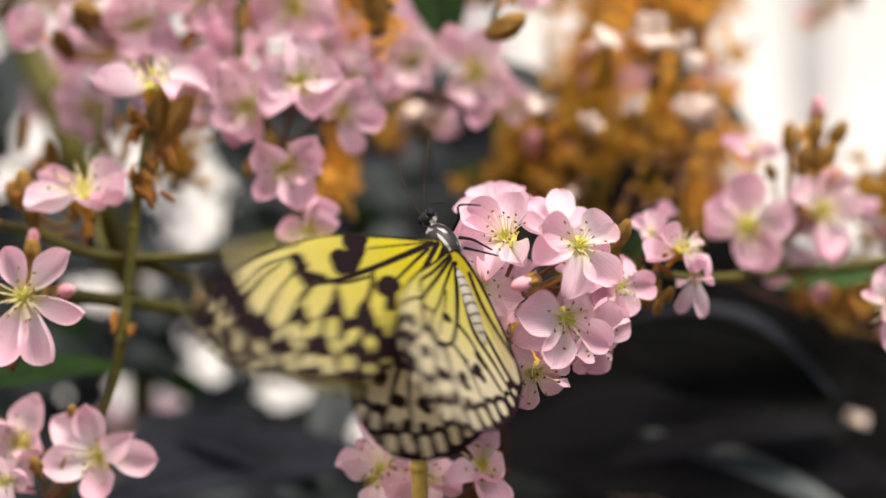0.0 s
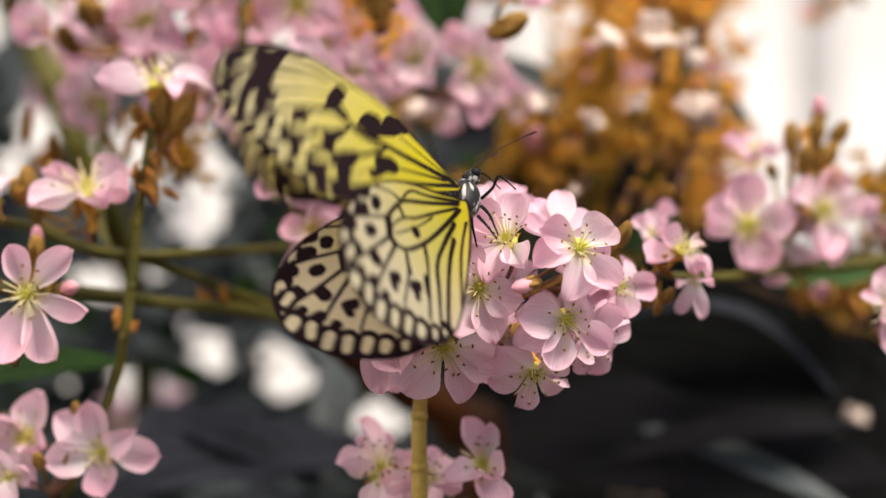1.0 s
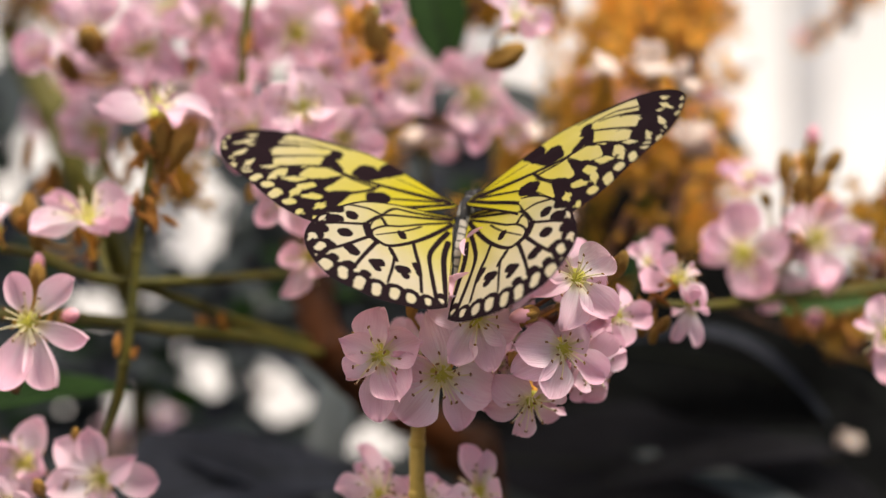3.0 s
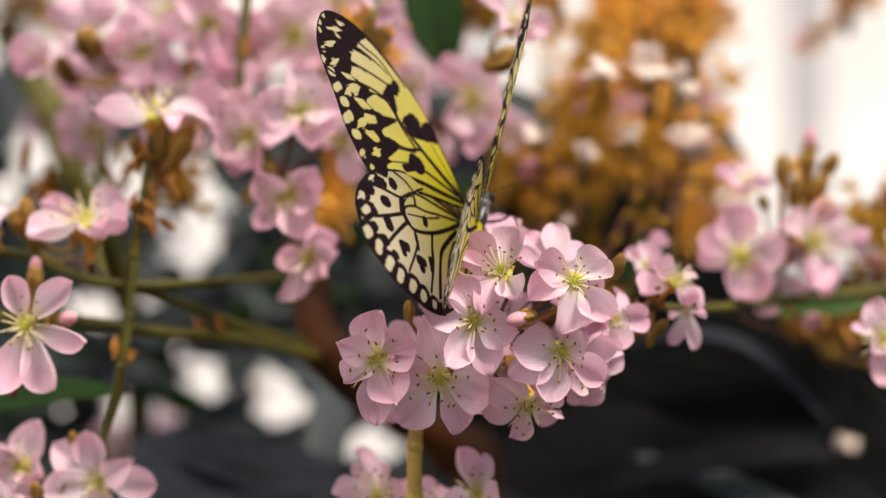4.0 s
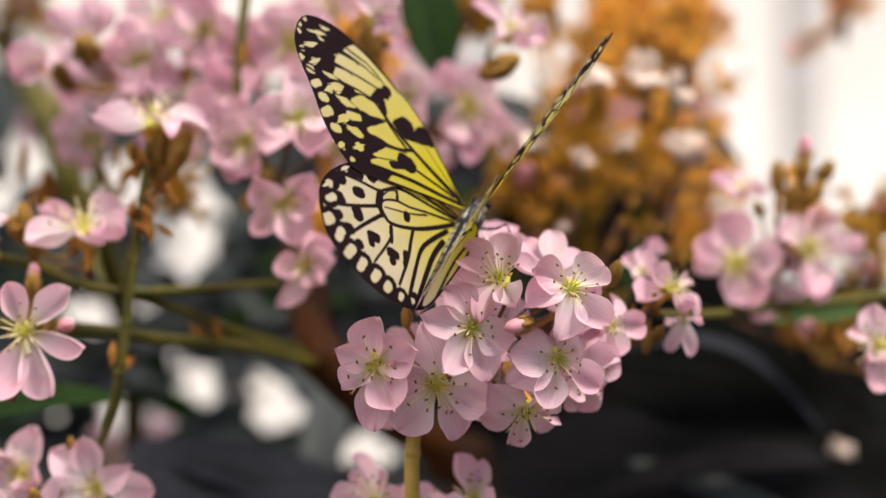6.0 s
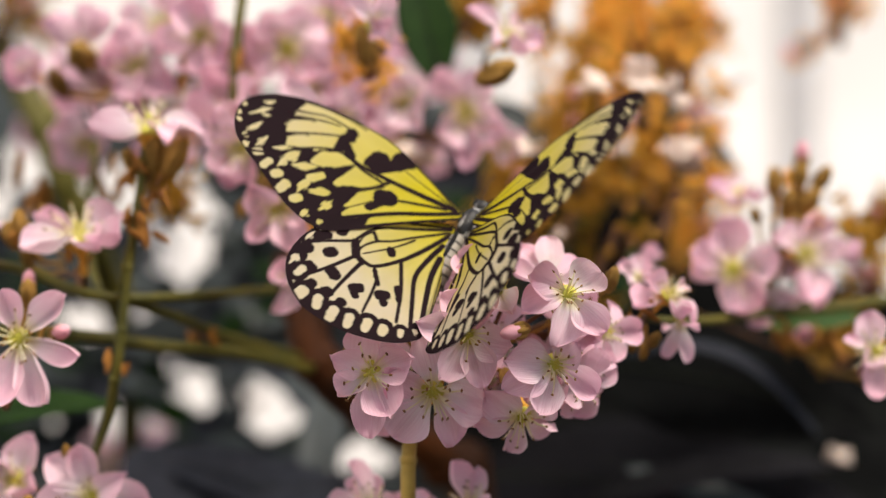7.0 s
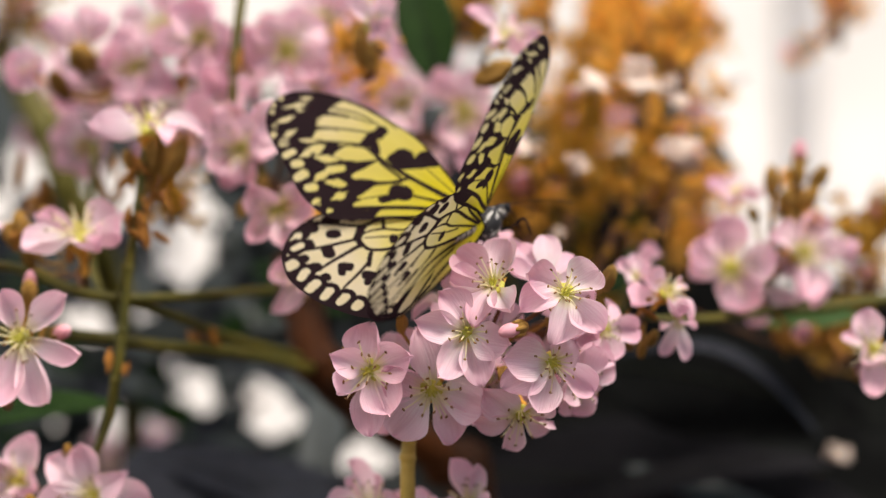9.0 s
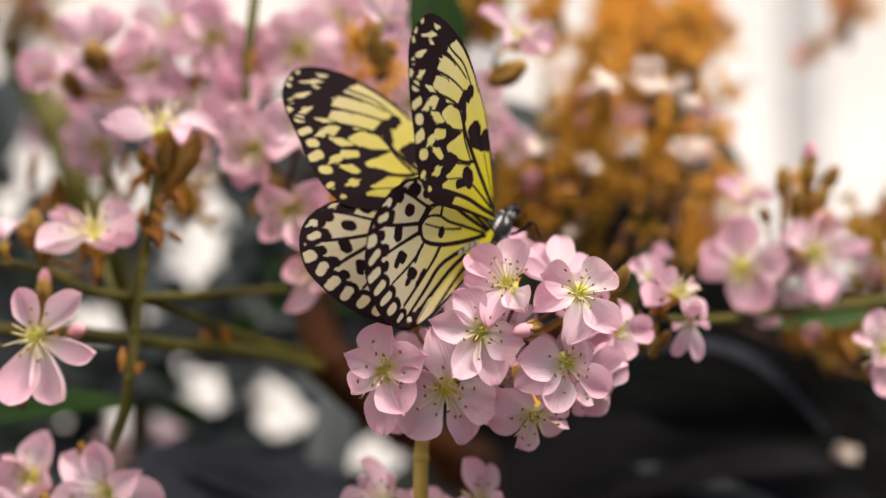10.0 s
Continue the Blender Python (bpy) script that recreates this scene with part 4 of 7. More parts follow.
bloom(cl, (0.0081, -0.0080, 1.1811), 10, 12, 0.0280, [(164, 29, 15.8, 0.80), (-128, 26, 16.2, 0.85), (-71, 23, 16.2, 0.90), (-15, 28, 12.0, 1.15), (120, 17, 13.8, 1.00)])
bloom(cl, (-0.0179, -0.0030, 1.1705), -16, 4, 0.0300, [(89, 15, 14.1, 1.15), (21, 32, 16.9, 1.05), (153, 29, 12.9, 0.80), (-139, 28, 12.9, 0.85), (-93, 11, 18.2, 0.90), (-63, 29, 16.3, 1.10)])
bloom(cl, (-0.0013, -0.0010, 1.1653), 6, -12, 0.0300, [(101, 21, 17.4, 1.05), (-128, 6, 16.5, 1.15), (-63, -1, 16.2, 0.95), (-11, 4, 15.0, 1.10), (157, 22, 15.9, 1.00)])
bloom(cl, (0.0231, 0.0030, 1.1587), 2, -38, 0.0270, [(-171, 13, 14.1, 1.10), (-107, -22, 11.7, 0.70), (-25, -28, 11.6, 0.80), (143, 38, 15.7, 1.00), (34, 39, 13.4, 1.00)])
bloom(cl, (0.0308, -0.0090, 1.1732), 22, -6, 0.0270, [(172, 33, 15.7, 1.10), (-149, 23, 15.7, 1.05), (-108, 16, 15.1, 0.90), (-32, -8, 13.9, 0.80), (38, 32, 11.6, 1.10)])
bloom(cl, (0.0397, 0.0100, 1.1669), 35, -30, 0.0240, [(-99, -21, 11.2, 1.25), (-32, -37, 10.3, 1.00), (27, -6, 11.3, 0.90), (-149, 35, 10.3, 1.00), (79, 34, 13.9, 1.00)])
bloom(cl, (0.0466, 0.0180, 1.1804), 50, 5, 0.0220, [(66, -10, 9.5, 1.00), (3, -32, 11.7, 1.05), (-71, 13, 9.9, 0.90), (-122, 36, 12.8, 0.90), (127, 45, 12.8, 0.90)])
cl = cluster((0.0609, 0.0350, 1.1835), "small side cluster with one drooping pink flower", [],
    [(0.0632, 0.0300, 1.1771, 20, 40, 0.0049, 0), (0.0609, 0.0350, 1.1735, 20, 60, 0.0043, 0), (0.0582, 0.0400, 1.1749, 0, 40, 0.0040, 0)])
bloom(cl, (0.0672, 0.0300, 1.1903), 35, 40, 0.0218, [(-164, 26, 13.4, 1.20), (144, 11, 8.7, 1.00), (-37, 7, 11.0, 0.70), (-68, 44, 11.0, 0.80), (31, -40, 8.3, 0.60)])
bloom(cl, (0.0713, 0.0320, 1.1836), 20, -60, 0.0120, [(-111, -23, 12.7, 0.75), (-83, -21, 13.9, 0.80), (-134, -64, 10.3, 0.90), (-19, 67, 10.3, 0.80), (90, 62, 13.9, 0.80)])
bloom(cl, (0.0615, 0.0520, 1.1950), -10, 30, 0.0108, [(130, -29, 7.7, 1.00), (45, 38, 7.7, 1.00), (-153, 60, 7.7, 1.00), (-22, 53, 7.7, 1.00), (90, -27, 7.7, 1.00)])
cl = cluster((0.1157, 0.1200, 1.1844), "pink flowers in a far cluster and bronze buds", [
    (0.1128, 0.1250, 1.1942, 10, -20, 0.0299, 30, 0.80),
    (0.1407, 0.1250, 1.2022, 60, 20, 0.0159, 0, 0.45)],
    [(0.1254, 0.1100, 1.2355, 0, 75, 0.0078, 1), (0.1159, 0.1100, 1.2264, -15, 70, 0.0085, 0), (0.1248, 0.1100, 1.2289, 0, 75, 0.0078, 0), (0.1318, 0.1100, 1.2281, 40, 50, 0.0078, 0), (0.1272, 0.1100, 1.2205, 40, 40, 0.0089, 0), (0.1204, 0.1100, 1.2196, 0, 60, 0.0078, 0), (0.1223, 0.1100, 1.2118, 10, 60, 0.0070, 0), (0.1097, 0.1100, 1.2157, -30, 40, 0.0058, 0)])
bloom(cl, (0.0993, 0.1000, 1.1973), 0, 10, 0.0360, [(160, 13, 17.5, 1.10), (104, 6, 18.4, 1.20), (19, 13, 16.5, 1.15), (-46, 23, 16.5, 1.05), (-117, 25, 15.8, 1.10), (-164, 19, 17.1, 0.80)])
bloom(cl, (0.1256, 0.1100, 1.2025), 15, 10, 0.0340, [(83, 6, 15.0, 1.10), (-9, 15, 14.6, 0.90), (-74, 25, 19.1, 0.90), (-102, 28, 19.7, 0.90), (149, 27, 15.2, 1.10)])
bloom(cl, (0.1063, 0.1200, 1.2229), -5, 62, 0.0196, [(161, -3, 12.6, 1.10), (122, -47, 12.0, 1.00), (40, -50, 12.0, 1.10), (-27, 66, 14.1, 1.00), (-155, 65, 16.2, 1.00)])
cl = cluster((0.1403, 0.0500, 1.1658), "pink flower half hidden beside the dark leaf", [],
    [])
bloom(cl, (0.1337, 0.0500, 1.1727), -25, 5, 0.0260, [(97, 9, 13.3, 1.00), (129, -51, 11.2, 0.90), (-139, 52, 11.2, 0.90), (-91, 21, 15.1, 1.00), (0, 39, 15.1, 1.10)])
cl = cluster((-0.1271, 0.0350, 1.1569), "open pink flower low on the shrub", [],
    [(-0.1129, 0.0300, 1.1870, 20, 60, 0.0066, 0), (-0.1103, 0.0300, 1.1794, 40, 10, 0.0072, 1), (-0.1205, 0.0350, 1.1902, 20, 60, 0.0067, 0), (-0.1215, 0.0400, 1.1934, 20, 60, 0.0061, 1)])
bloom(cl, (-0.1188, 0.0200, 1.1783), 5, 5, 0.0288, [(41, 7, 19.8, 0.72), (-10, 10, 19.9, 0.62), (-59, 13, 20.9, 0.85), (-106, 13, 20.9, 0.85), (108, 11, 15.5, 0.75)])
cl = cluster((-0.1168, 0.0400, 1.1177), "cluster of pink flowers at the foot of the branch", [
    (-0.1280, 0.0350, 1.1236, -10, 10, 0.0200, 10, 0.80)],
    [(-0.1100, 0.0400, 1.1430, 0, 60, 0.0044, 0), (-0.1183, 0.0300, 1.1294, 0, 40, 0.0056, 0)])
bloom(cl, (-0.1031, 0.0450, 1.1304), 12, 6, 0.0289, [(102, 13, 17.4, 0.85), (35, 40, 14.6, 0.85), (-3, 4, 18.1, 0.95), (-81, 21, 14.7, 1.00), (-167, 29, 18.4, 0.90), (139, 22, 17.9, 1.00)])
bloom(cl, (-0.1289, 0.0550, 1.1324), -10, 10, 0.0330, [(75, 13, 17.0, 0.90), (-12, 44, 14.2, 1.00), (-76, 32, 14.9, 1.00), (-145, 32, 14.2, 0.95), (126, 29, 14.2, 0.95)])
cl = cluster((-0.0076, 0.0500, 1.1159), "pink flowers just below the main cluster", [],
    [])
bloom(cl, (-0.0193, 0.0350, 1.1249), -10, 48, 0.0340, [(111, -25, 19.7, 0.50), (101, -62, 14.6, 1.10), (9, 34, 14.6, 1.00), (166, 24, 14.6, 0.80), (-88, 55, 19.7, 1.00)])
bloom(cl, (-0.0069, 0.0320, 1.1233), 0, 52, 0.0300, [(134, -40, 12.9, 1.00), (55, -43, 12.9, 1.00), (-8, 35, 13.9, 1.00), (-87, 58, 17.4, 1.00), (-166, 40, 13.9, 1.00)])
bloom(cl, (0.0095, 0.0300, 1.1277), 10, 34, 0.0310, [(111, 4, 16.3, 0.75), (79, -3, 13.4, 0.55), (-7, 62, 13.3, 0.90), (-83, 50, 18.0, 1.00), (-169, 55, 15.3, 0.80)])
cl = cluster((-0.1159, 0.0800, 1.1965), "side-on pink flower above a branch", [
    (-0.1403, 0.0600, 1.2046, -30, 50, 0.0193, 0, 0.80)],
    [(-0.1296, 0.0600, 1.2098, 0, 70, 0.0084, 0), (-0.1222, 0.0600, 1.2133, 10, 70, 0.0060, 0), (-0.1271, 0.0600, 1.2019, 0, 60, 0.0063, 0), (-0.1327, 0.0600, 1.2081, -20, 70, 0.0060, 0)])
bloom(cl, (-0.1086, 0.0500, 1.2070), 0, 62, 0.0360, [(162, -16, 15.8, 0.70), (-160, 47, 20.6, 0.80), (-27, 54, 17.7, 0.80), (-10, 34, 19.8, 0.75), (43, -44, 15.5, 0.90)])
cl = cluster((-0.0939, 0.0700, 1.2199), "side-on pink flower on an upright twig", [],
    [(-0.0810, 0.0550, 1.2311, 50, 55, 0.0104, 0), (-0.0867, 0.0550, 1.2328, 0, 80, 0.0087, 0), (-0.0946, 0.0600, 1.2304, -30, 50, 0.0070, 0)])
bloom(cl, (-0.0886, 0.0550, 1.2401), 0, 74, 0.0360, [(167, -20, 17.0, 0.70), (-163, 50, 20.9, 0.70), (-14, 57, 18.4, 0.75), (2, 14, 18.3, 0.70), (60, -69, 15.5, 0.80)])
cl = cluster((-0.0559, 0.1000, 1.2211), "hanging cluster of pale pink flowers", [
    (-0.0343, 0.0900, 1.2356, 30, 0, 0.0242, 30, 0.80),
    (-0.0692, 0.1000, 1.2496, -20, 30, 0.0285, 20, 0.80)],
    [(-0.0629, 0.0800, 1.2176, 0, -40, 0.0062, 0), (-0.0569, 0.0850, 1.2260, 0, -30, 0.0066, 0)])
bloom(cl, (-0.0629, 0.0800, 1.2368), -10, 5, 0.0380, [(-112, 23, 16.8, 0.95), (-66, 36, 16.3, 0.85), (-155, 33, 16.3, 1.00), (132, 36, 16.3, 1.10), (53, 38, 16.3, 1.10)])
bloom(cl, (-0.0459, 0.0700, 1.2432), 12, 16, 0.0360, [(90, 38, 15.5, 1.15), (166, 33, 15.5, 1.10), (-128, 40, 17.3, 1.05), (-66, 31, 16.5, 1.05), (0, 25, 15.5, 1.00)])
bloom(cl, (-0.0498, 0.0700, 1.2170), -5, 0, 0.0340, [(-137, 14, 15.2, 0.80), (-74, 19, 15.4, 1.00), (-13, 25, 14.6, 1.00), (40, 22, 15.1, 1.00), (135, 43, 14.6, 1.00)])
bloom(cl, (-0.0427, 0.0700, 1.1970), 5, -8, 0.0300, [(-118, 17, 16.1, 0.75), (-173, 30, 12.9, 1.00), (81, 32, 12.9, 1.10), (8, 33, 12.9, 1.00), (-38, 39, 12.9, 0.80)])
cl = cluster((-0.1094, 0.1400, 1.2637), "crowded cluster of pink flowers high on the shrub", [
    (-0.0781, 0.1150, 1.2648, 10, -10, 0.0215, 10, 0.45),
    (-0.1217, 0.1500, 1.2648, -10, 0, 0.0354, 30, 0.85),
    (-0.0991, 0.1400, 1.2852, 0, 20, 0.0307, 0, 0.85),
    (-0.1313, 0.1600, 1.2437, -20, -10, 0.0297, 0, 0.80),
    (-0.0946, 0.1500, 1.2388, 0, 10, 0.0313, 20, 0.85),
    (-0.0475, 0.1600, 1.2639, 10, -10, 0.0297, 10, 0.80),
    (-0.0674, 0.1400, 1.2739, 0, 0, 0.0307, 40, 0.85),
    (-0.0412, 0.1600, 1.2914, 0, 10, 0.0297, 40, 0.85)],
    [(-0.1191, 0.1000, 1.2687, 0, 10, 0.0133, 0), (-0.1315, 0.1200, 1.2614, -20, 40, 0.0099, 0)])
bloom(cl, (-0.0810, 0.1100, 1.2766), 0, 12, 0.0400, [(-12, 26, 17.2, 1.10), (59, 30, 17.2, 1.10), (128, 37, 17.2, 1.10), (-154, 29, 17.2, 1.00), (-79, 34, 17.2, 1.00)])
bloom(cl, (-0.1031, 0.1100, 1.2665), 0, 10, 0.0380, [(39, 34, 16.3, 1.10), (117, 37, 16.3, 1.10), (-175, 38, 16.3, 1.00), (-81, 38, 16.3, 1.00), (-30, 25, 16.3, 1.00)])
bloom(cl, (-0.1217, 0.1100, 1.2719), -10, 150, 0.0280, [(138, 32, 17.2, 1.10), (57, 34, 17.2, 1.10), (-7, -25, 17.2, 1.10), (-68, -43, 17.2, 1.10), (-155, -37, 17.2, 1.10)])
bloom(cl, (-0.1418, 0.1200, 1.2666), -30, 20, 0.0260, [(175, 39, 11.2, 1.10), (96, 48, 11.2, 1.10), (13, 59, 13.3, 1.00), (-55, 65, 14.6, 1.00), (-129, 43, 11.2, 1.00)])
bloom(cl, (-0.0525, 0.1200, 1.2741), 10, 0, 0.0400, [(-161, 25, 17.6, 1.10), (115, 28, 17.2, 1.10), (39, 24, 17.2, 1.10), (-18, 9, 17.2, 1.00), (-81, 31, 17.2, 1.00)])
cl = cluster((0.0013, 0.1600, 1.2448), "pair of pink flowers behind the butterfly", [
    (-0.0350, 0.1700, 1.2542, -10, 10, 0.0281, 10, 0.85),
    (-0.0255, 0.1800, 1.2704, 0, 20, 0.0241, 40, 0.80),
    (-0.0031, 0.1800, 1.2408, 10, -10, 0.0198, 20, 0.80),
    (0.0261, 0.1700, 1.2434, 10, 20, 0.0194, 20, 0.70)],
    [])
bloom(cl, (-0.0116, 0.1250, 1.2548), -5, 5, 0.0400, [(-173, 21, 17.2, 0.85), (120, 24, 17.2, 0.90), (39, 42, 17.2, 1.00), (-65, 52, 17.2, 1.00), (-124, 38, 17.2, 0.90)])
bloom(cl, (0.0101, 0.1300, 1.2533), 10, 0, 0.0420, [(114, 16, 19.3, 0.85), (65, 28, 18.1, 0.85), (-29, 30, 18.1, 0.90), (-96, 13, 22.5, 0.75), (-143, 31, 18.1, 1.00)])
cl = cluster((-0.0172, 0.0800, 1.2678), "single pink bloom seen from the side", [],
    [(-0.0236, 0.0800, 1.2693, 0, 75, 0.0102, 0)])
bloom(cl, (-0.0201, 0.0700, 1.2754), 20, -15, 0.0260, [(-45, 15, 11.6, 0.60), (0, 63, 11.2, 0.70), (144, 52, 15.1, 0.70), (-98, 61, 11.2, 0.70), (70, 51, 15.1, 0.80)])
cl = cluster((0.0212, 0.0800, 1.2642), "pink bloom facing upward beside a bronze bract", [],
    [(0.0176, 0.0700, 1.2597, 60, 20, 0.0108, 0)])
bloom(cl, (0.0221, 0.0800, 1.2724), 35, 20, 0.0280, [(142, 26, 16.2, 0.70), (43, -50, 12.0, 0.90), (-18, -20, 12.0, 1.10), (-57, 45, 12.0, 0.90), (-149, 64, 12.0, 0.70)])
branch([(-0.0213, 0.2000, 0.9145), (-0.0117, 0.0800, 1.0612), (-0.0084, 0.0200, 1.1100), (-0.0081, 0.0150, 1.1302), (-0.0081, 0.0160, 1.1443), (-0.0067, 0.0180, 1.1601), (-0.0063, 0.0200, 1.1680)], [0.0034, 0.0028, 0.0023, 0.0022, 0.0021, 0.0019, 0.0015], OCHRE, "straight ochre stalk under the flower cluster", [])
branch([(-0.0062, 0.0120, 1.1686), (0.0106, 0.0200, 1.1760), (0.0283, 0.0200, 1.1792), (0.0468, 0.0200, 1.1808), (0.0609, 0.0350, 1.1835)], [0.0015, 0.0013, 0.0012, 0.0010, 0.0010], STEMBROWN, "thin brown twig through the flower cluster", [((0.0547, 0.0250, 1.1806), 0.0030), ((0.0348, 0.0200, 1.1792), 0.0030), ((0.0613, 0.0320, 1.1861), 0.0030)])
branch([(-0.0902, 0.0580, 1.2360), (-0.0919, 0.0550, 1.2175), (-0.0950, 0.0550, 1.1984), (-0.0969, 0.0550, 1.1793), (-0.0987, 0.0540, 1.1639), (-0.1040, 0.0580, 1.1450), (-0.1190, 0.0620, 1.1130)], [0.0014, 0.0015, 0.0016, 0.0017, 0.0016, 0.0013, 0.0012], STEM, "upright olive twig with bronze bracts", [((-0.0926, 0.0540, 1.2158), 0.0040), ((-0.0856, 0.0540, 1.2192), 0.0040), ((-0.0972, 0.0530, 1.1690), 0.0035), ((-0.0949, 0.0570, 1.2298), 0.0040), ((-0.0891, 0.0540, 1.2071), 0.0040)])
branch([(-0.1513, 0.0700, 1.2002), (-0.1284, 0.0650, 1.1975), (-0.1131, 0.0600, 1.1914), (-0.0973, 0.0600, 1.1888), (-0.0775, 0.0800, 1.1892), (-0.0561, 0.1200, 1.1903)], [0.0015, 0.0016, 0.0017, 0.0017, 0.0016, 0.0014], STEM, "long olive branch across the shrub", [((-0.1113, 0.0600, 1.2002), 0.0040), ((-0.1297, 0.0600, 1.2072), 0.0040)])
branch([(-0.1543, 0.0800, 1.1782), (-0.1154, 0.0700, 1.1769), (-0.0885, 0.0800, 1.1728), (-0.0692, 0.1000, 1.1698), (-0.0459, 0.1400, 1.1613)], [0.0020, 0.0020, 0.0021, 0.0021, 0.0021], STEM, "thick olive branch behind the flowers", [((-0.0772, 0.0900, 1.1759), 0.0040)])
branch([(-0.0973, 0.0600, 1.1888), (-0.0830, 0.0800, 1.1819), (-0.0686, 0.1100, 1.1731), (-0.0500, 0.1400, 1.1654)], [0.0016, 0.0016, 0.0018, 0.0018], STEM, "olive side shoot leaning over the branch", [])
branch([(-0.0579, 0.1800, 1.2002), (-0.0501, 0.1600, 1.1832), (-0.0436, 0.1500, 1.1627), (-0.0263, 0.1600, 1.1451), (0.0036, 0.1900, 1.1199), (0.0157, 0.2300, 1.0671), (0.0207, 0.2600, 0.6000), (0.0217, 0.2600, -0.0700)], [0.0060, 0.0075, 0.0080, 0.0085, 0.0085, 0.0100, 0.0120, 0.0150], BARK, "stout red-brown stem in the shade", [])
branch([(0.0609, 0.0350, 1.1835), (0.0852, 0.0800, 1.1810), (0.1155, 0.1100, 1.1827), (0.1394, 0.1200, 1.1844), (0.1753, 0.1400, 1.1879)], [0.0010, 0.0014, 0.0018, 0.0020, 0.0022], STEM, "green twig towards the far flowers", [((0.1194, 0.1100, 1.1769), 0.0050), ((0.1375, 0.1200, 1.1725), 0.0060)])
branch([(-0.0654, 0.1000, 1.2915), (-0.0676, 0.0950, 1.2642), (-0.0667, 0.0950, 1.2492), (-0.0559, 0.1000, 1.2211)], [0.0018, 0.0017, 0.0016, 0.0012], STEM, "olive twig carrying the hanging flowers", [((-0.0817, 0.0950, 1.2623), 0.0040), ((-0.0667, 0.0950, 1.2661), 0.0040)])
branch([(-0.2100, 0.3200, 1.3050), (-0.1830, 0.3000, 1.2620), (-0.1690, 0.3000, 1.2250), (-0.1640, 0.3600, 1.1850), (-0.1800, 0.4900, 1.1200), (-0.1900, 0.5400, 0.9000), (-0.1900, 0.5400, 0.0)], [0.0070, 0.0075, 0.0075, 0.0080, 0.0085, 0.0100, 0.0120], STEM, "pale arching stem behind the shrub", [])
branch([(-0.1215, 0.1300, 1.2424), (-0.1168, 0.1000, 1.2040), (-0.1086, 0.0800, 1.1892)], [0.0016, 0.0015, 0.0014], STEM, "thin olive shoot with bronze bracts", [((-0.1462, 0.1400, 1.2268), 0.0070), ((-0.1175, 0.1300, 1.2304), 0.0060)])
branch([(0.1403, 0.0500, 1.1658), (0.1500, 0.0800, 1.1720), (0.1640, 0.1200, 1.1830), (0.1753, 0.1400, 1.1879)], [0.0009, 0.0011, 0.0014, 0.0018], STEM, "short green twig under a pink flower", [((0.1500, 0.0800, 1.1720), 0.0030)])
panicle((0.0490, 0.2000, 1.1821), (0.0666, 0.2400, 1.2509), 0.0450, 12, 1, "bronze felted flower spike with a few pink buds", 0.06, 0.0062)
panicle((0.0715, 0.2400, 1.1906), (0.0984, 0.3000, 1.2845), 0.0380, 14, 21, "bronze felted flower spike with a few pink buds", 0.06, 0.0062)
panicle((0.0985, 0.2600, 1.2052), (0.1072, 0.3200, 1.3085), 0.0500, 20, 3, "bronze felted flower spike with a few pink buds", 0.06, 0.0062)
panicle((0.0760, 0.3200, 1.2490), (0.0900, 0.3800, 1.3466), 0.0360, 12, 4, "bronze felted flower spike with a few pink buds", 0.02, 0.0070)
panicle((0.1101, 0.2400, 1.2268), (0.0835, 0.2400, 1.2461), 0.0400, 12, 6, "bronze felted flower spike with a few pink buds", 0.06, 0.0062)
panicle((0.0221, 0.2200, 1.2180), (0.0425, 0.2400, 1.2337), 0.0300, 11, 7, "bronze felted flower spike with a few pink buds", 0.06, 0.0062)
panicle((0.1256, 0.1200, 1.2061), (0.1264, 0.1200, 1.2298), 0.0080, 3, 8, "bronze felted flower spike with a few pink buds", 0.00, 0.0050)
panicle((0.1646, 0.1600, 1.1875), (0.1659, 0.1800, 1.2200), 0.0250, 8, 9, "bronze felted flower spike with a few pink buds", 0.06, 0.0062)
panicle((0.1964, 0.3300, 1.3045), (0.1935, 0.3400, 1.3309), 0.0300, 7, 10, "bronze felted flower spike with a few pink buds", 0.06, 0.0062)
panicle((0.0101, 0.1800, 1.2902), (0.0104, 0.2000, 1.3091), 0.0200, 7, 11, "bronze felted flower spike with a few pink buds", 0.00, 0.0062)
panicle((-0.0236, 0.1000, 1.2611), (-0.0245, 0.1000, 1.2782), 0.0120, 6, 12, "bronze felted flower spike with a few pink buds", 0.00, 0.0050)
panicle((-0.0390, 0.1600, 1.2045), (-0.0437, 0.1800, 1.2287), 0.0140, 6, 14, "bronze felted flower spike with a few pink buds", 0.00, 0.0062)
panicle((-0.0215, 0.2800, 1.2310), (-0.0248, 0.3000, 1.2608), 0.0110, 4, 15, "bronze felted flower spike with a few pink buds", 0.00, 0.0062)
panicle((0.1527, 0.1800, 1.1563), (0.1637, 0.1800, 1.1739), 0.0300, 5, 37, "bronze felted flower spike with a few pink buds", 0.06, 0.0062)
panicle((-0.0971, 0.1400, 1.2125), (-0.1012, 0.1400, 1.2371), 0.0120, 6, 19, "bronze felted flower spike with a few pink buds", 0.06, 0.0062)
# The pale rim over this leaf is a separate strip further down.
leaf((0.0666, 0.2400, 1.1560), (0.1703, 0.1800, 1.1380), 0.0560, LEAF, "broad dark leaf, shade in its colour, pale rim added separately", (0.0000, -0.9000, 0.5000), 0.12, 0.15, seed=1)
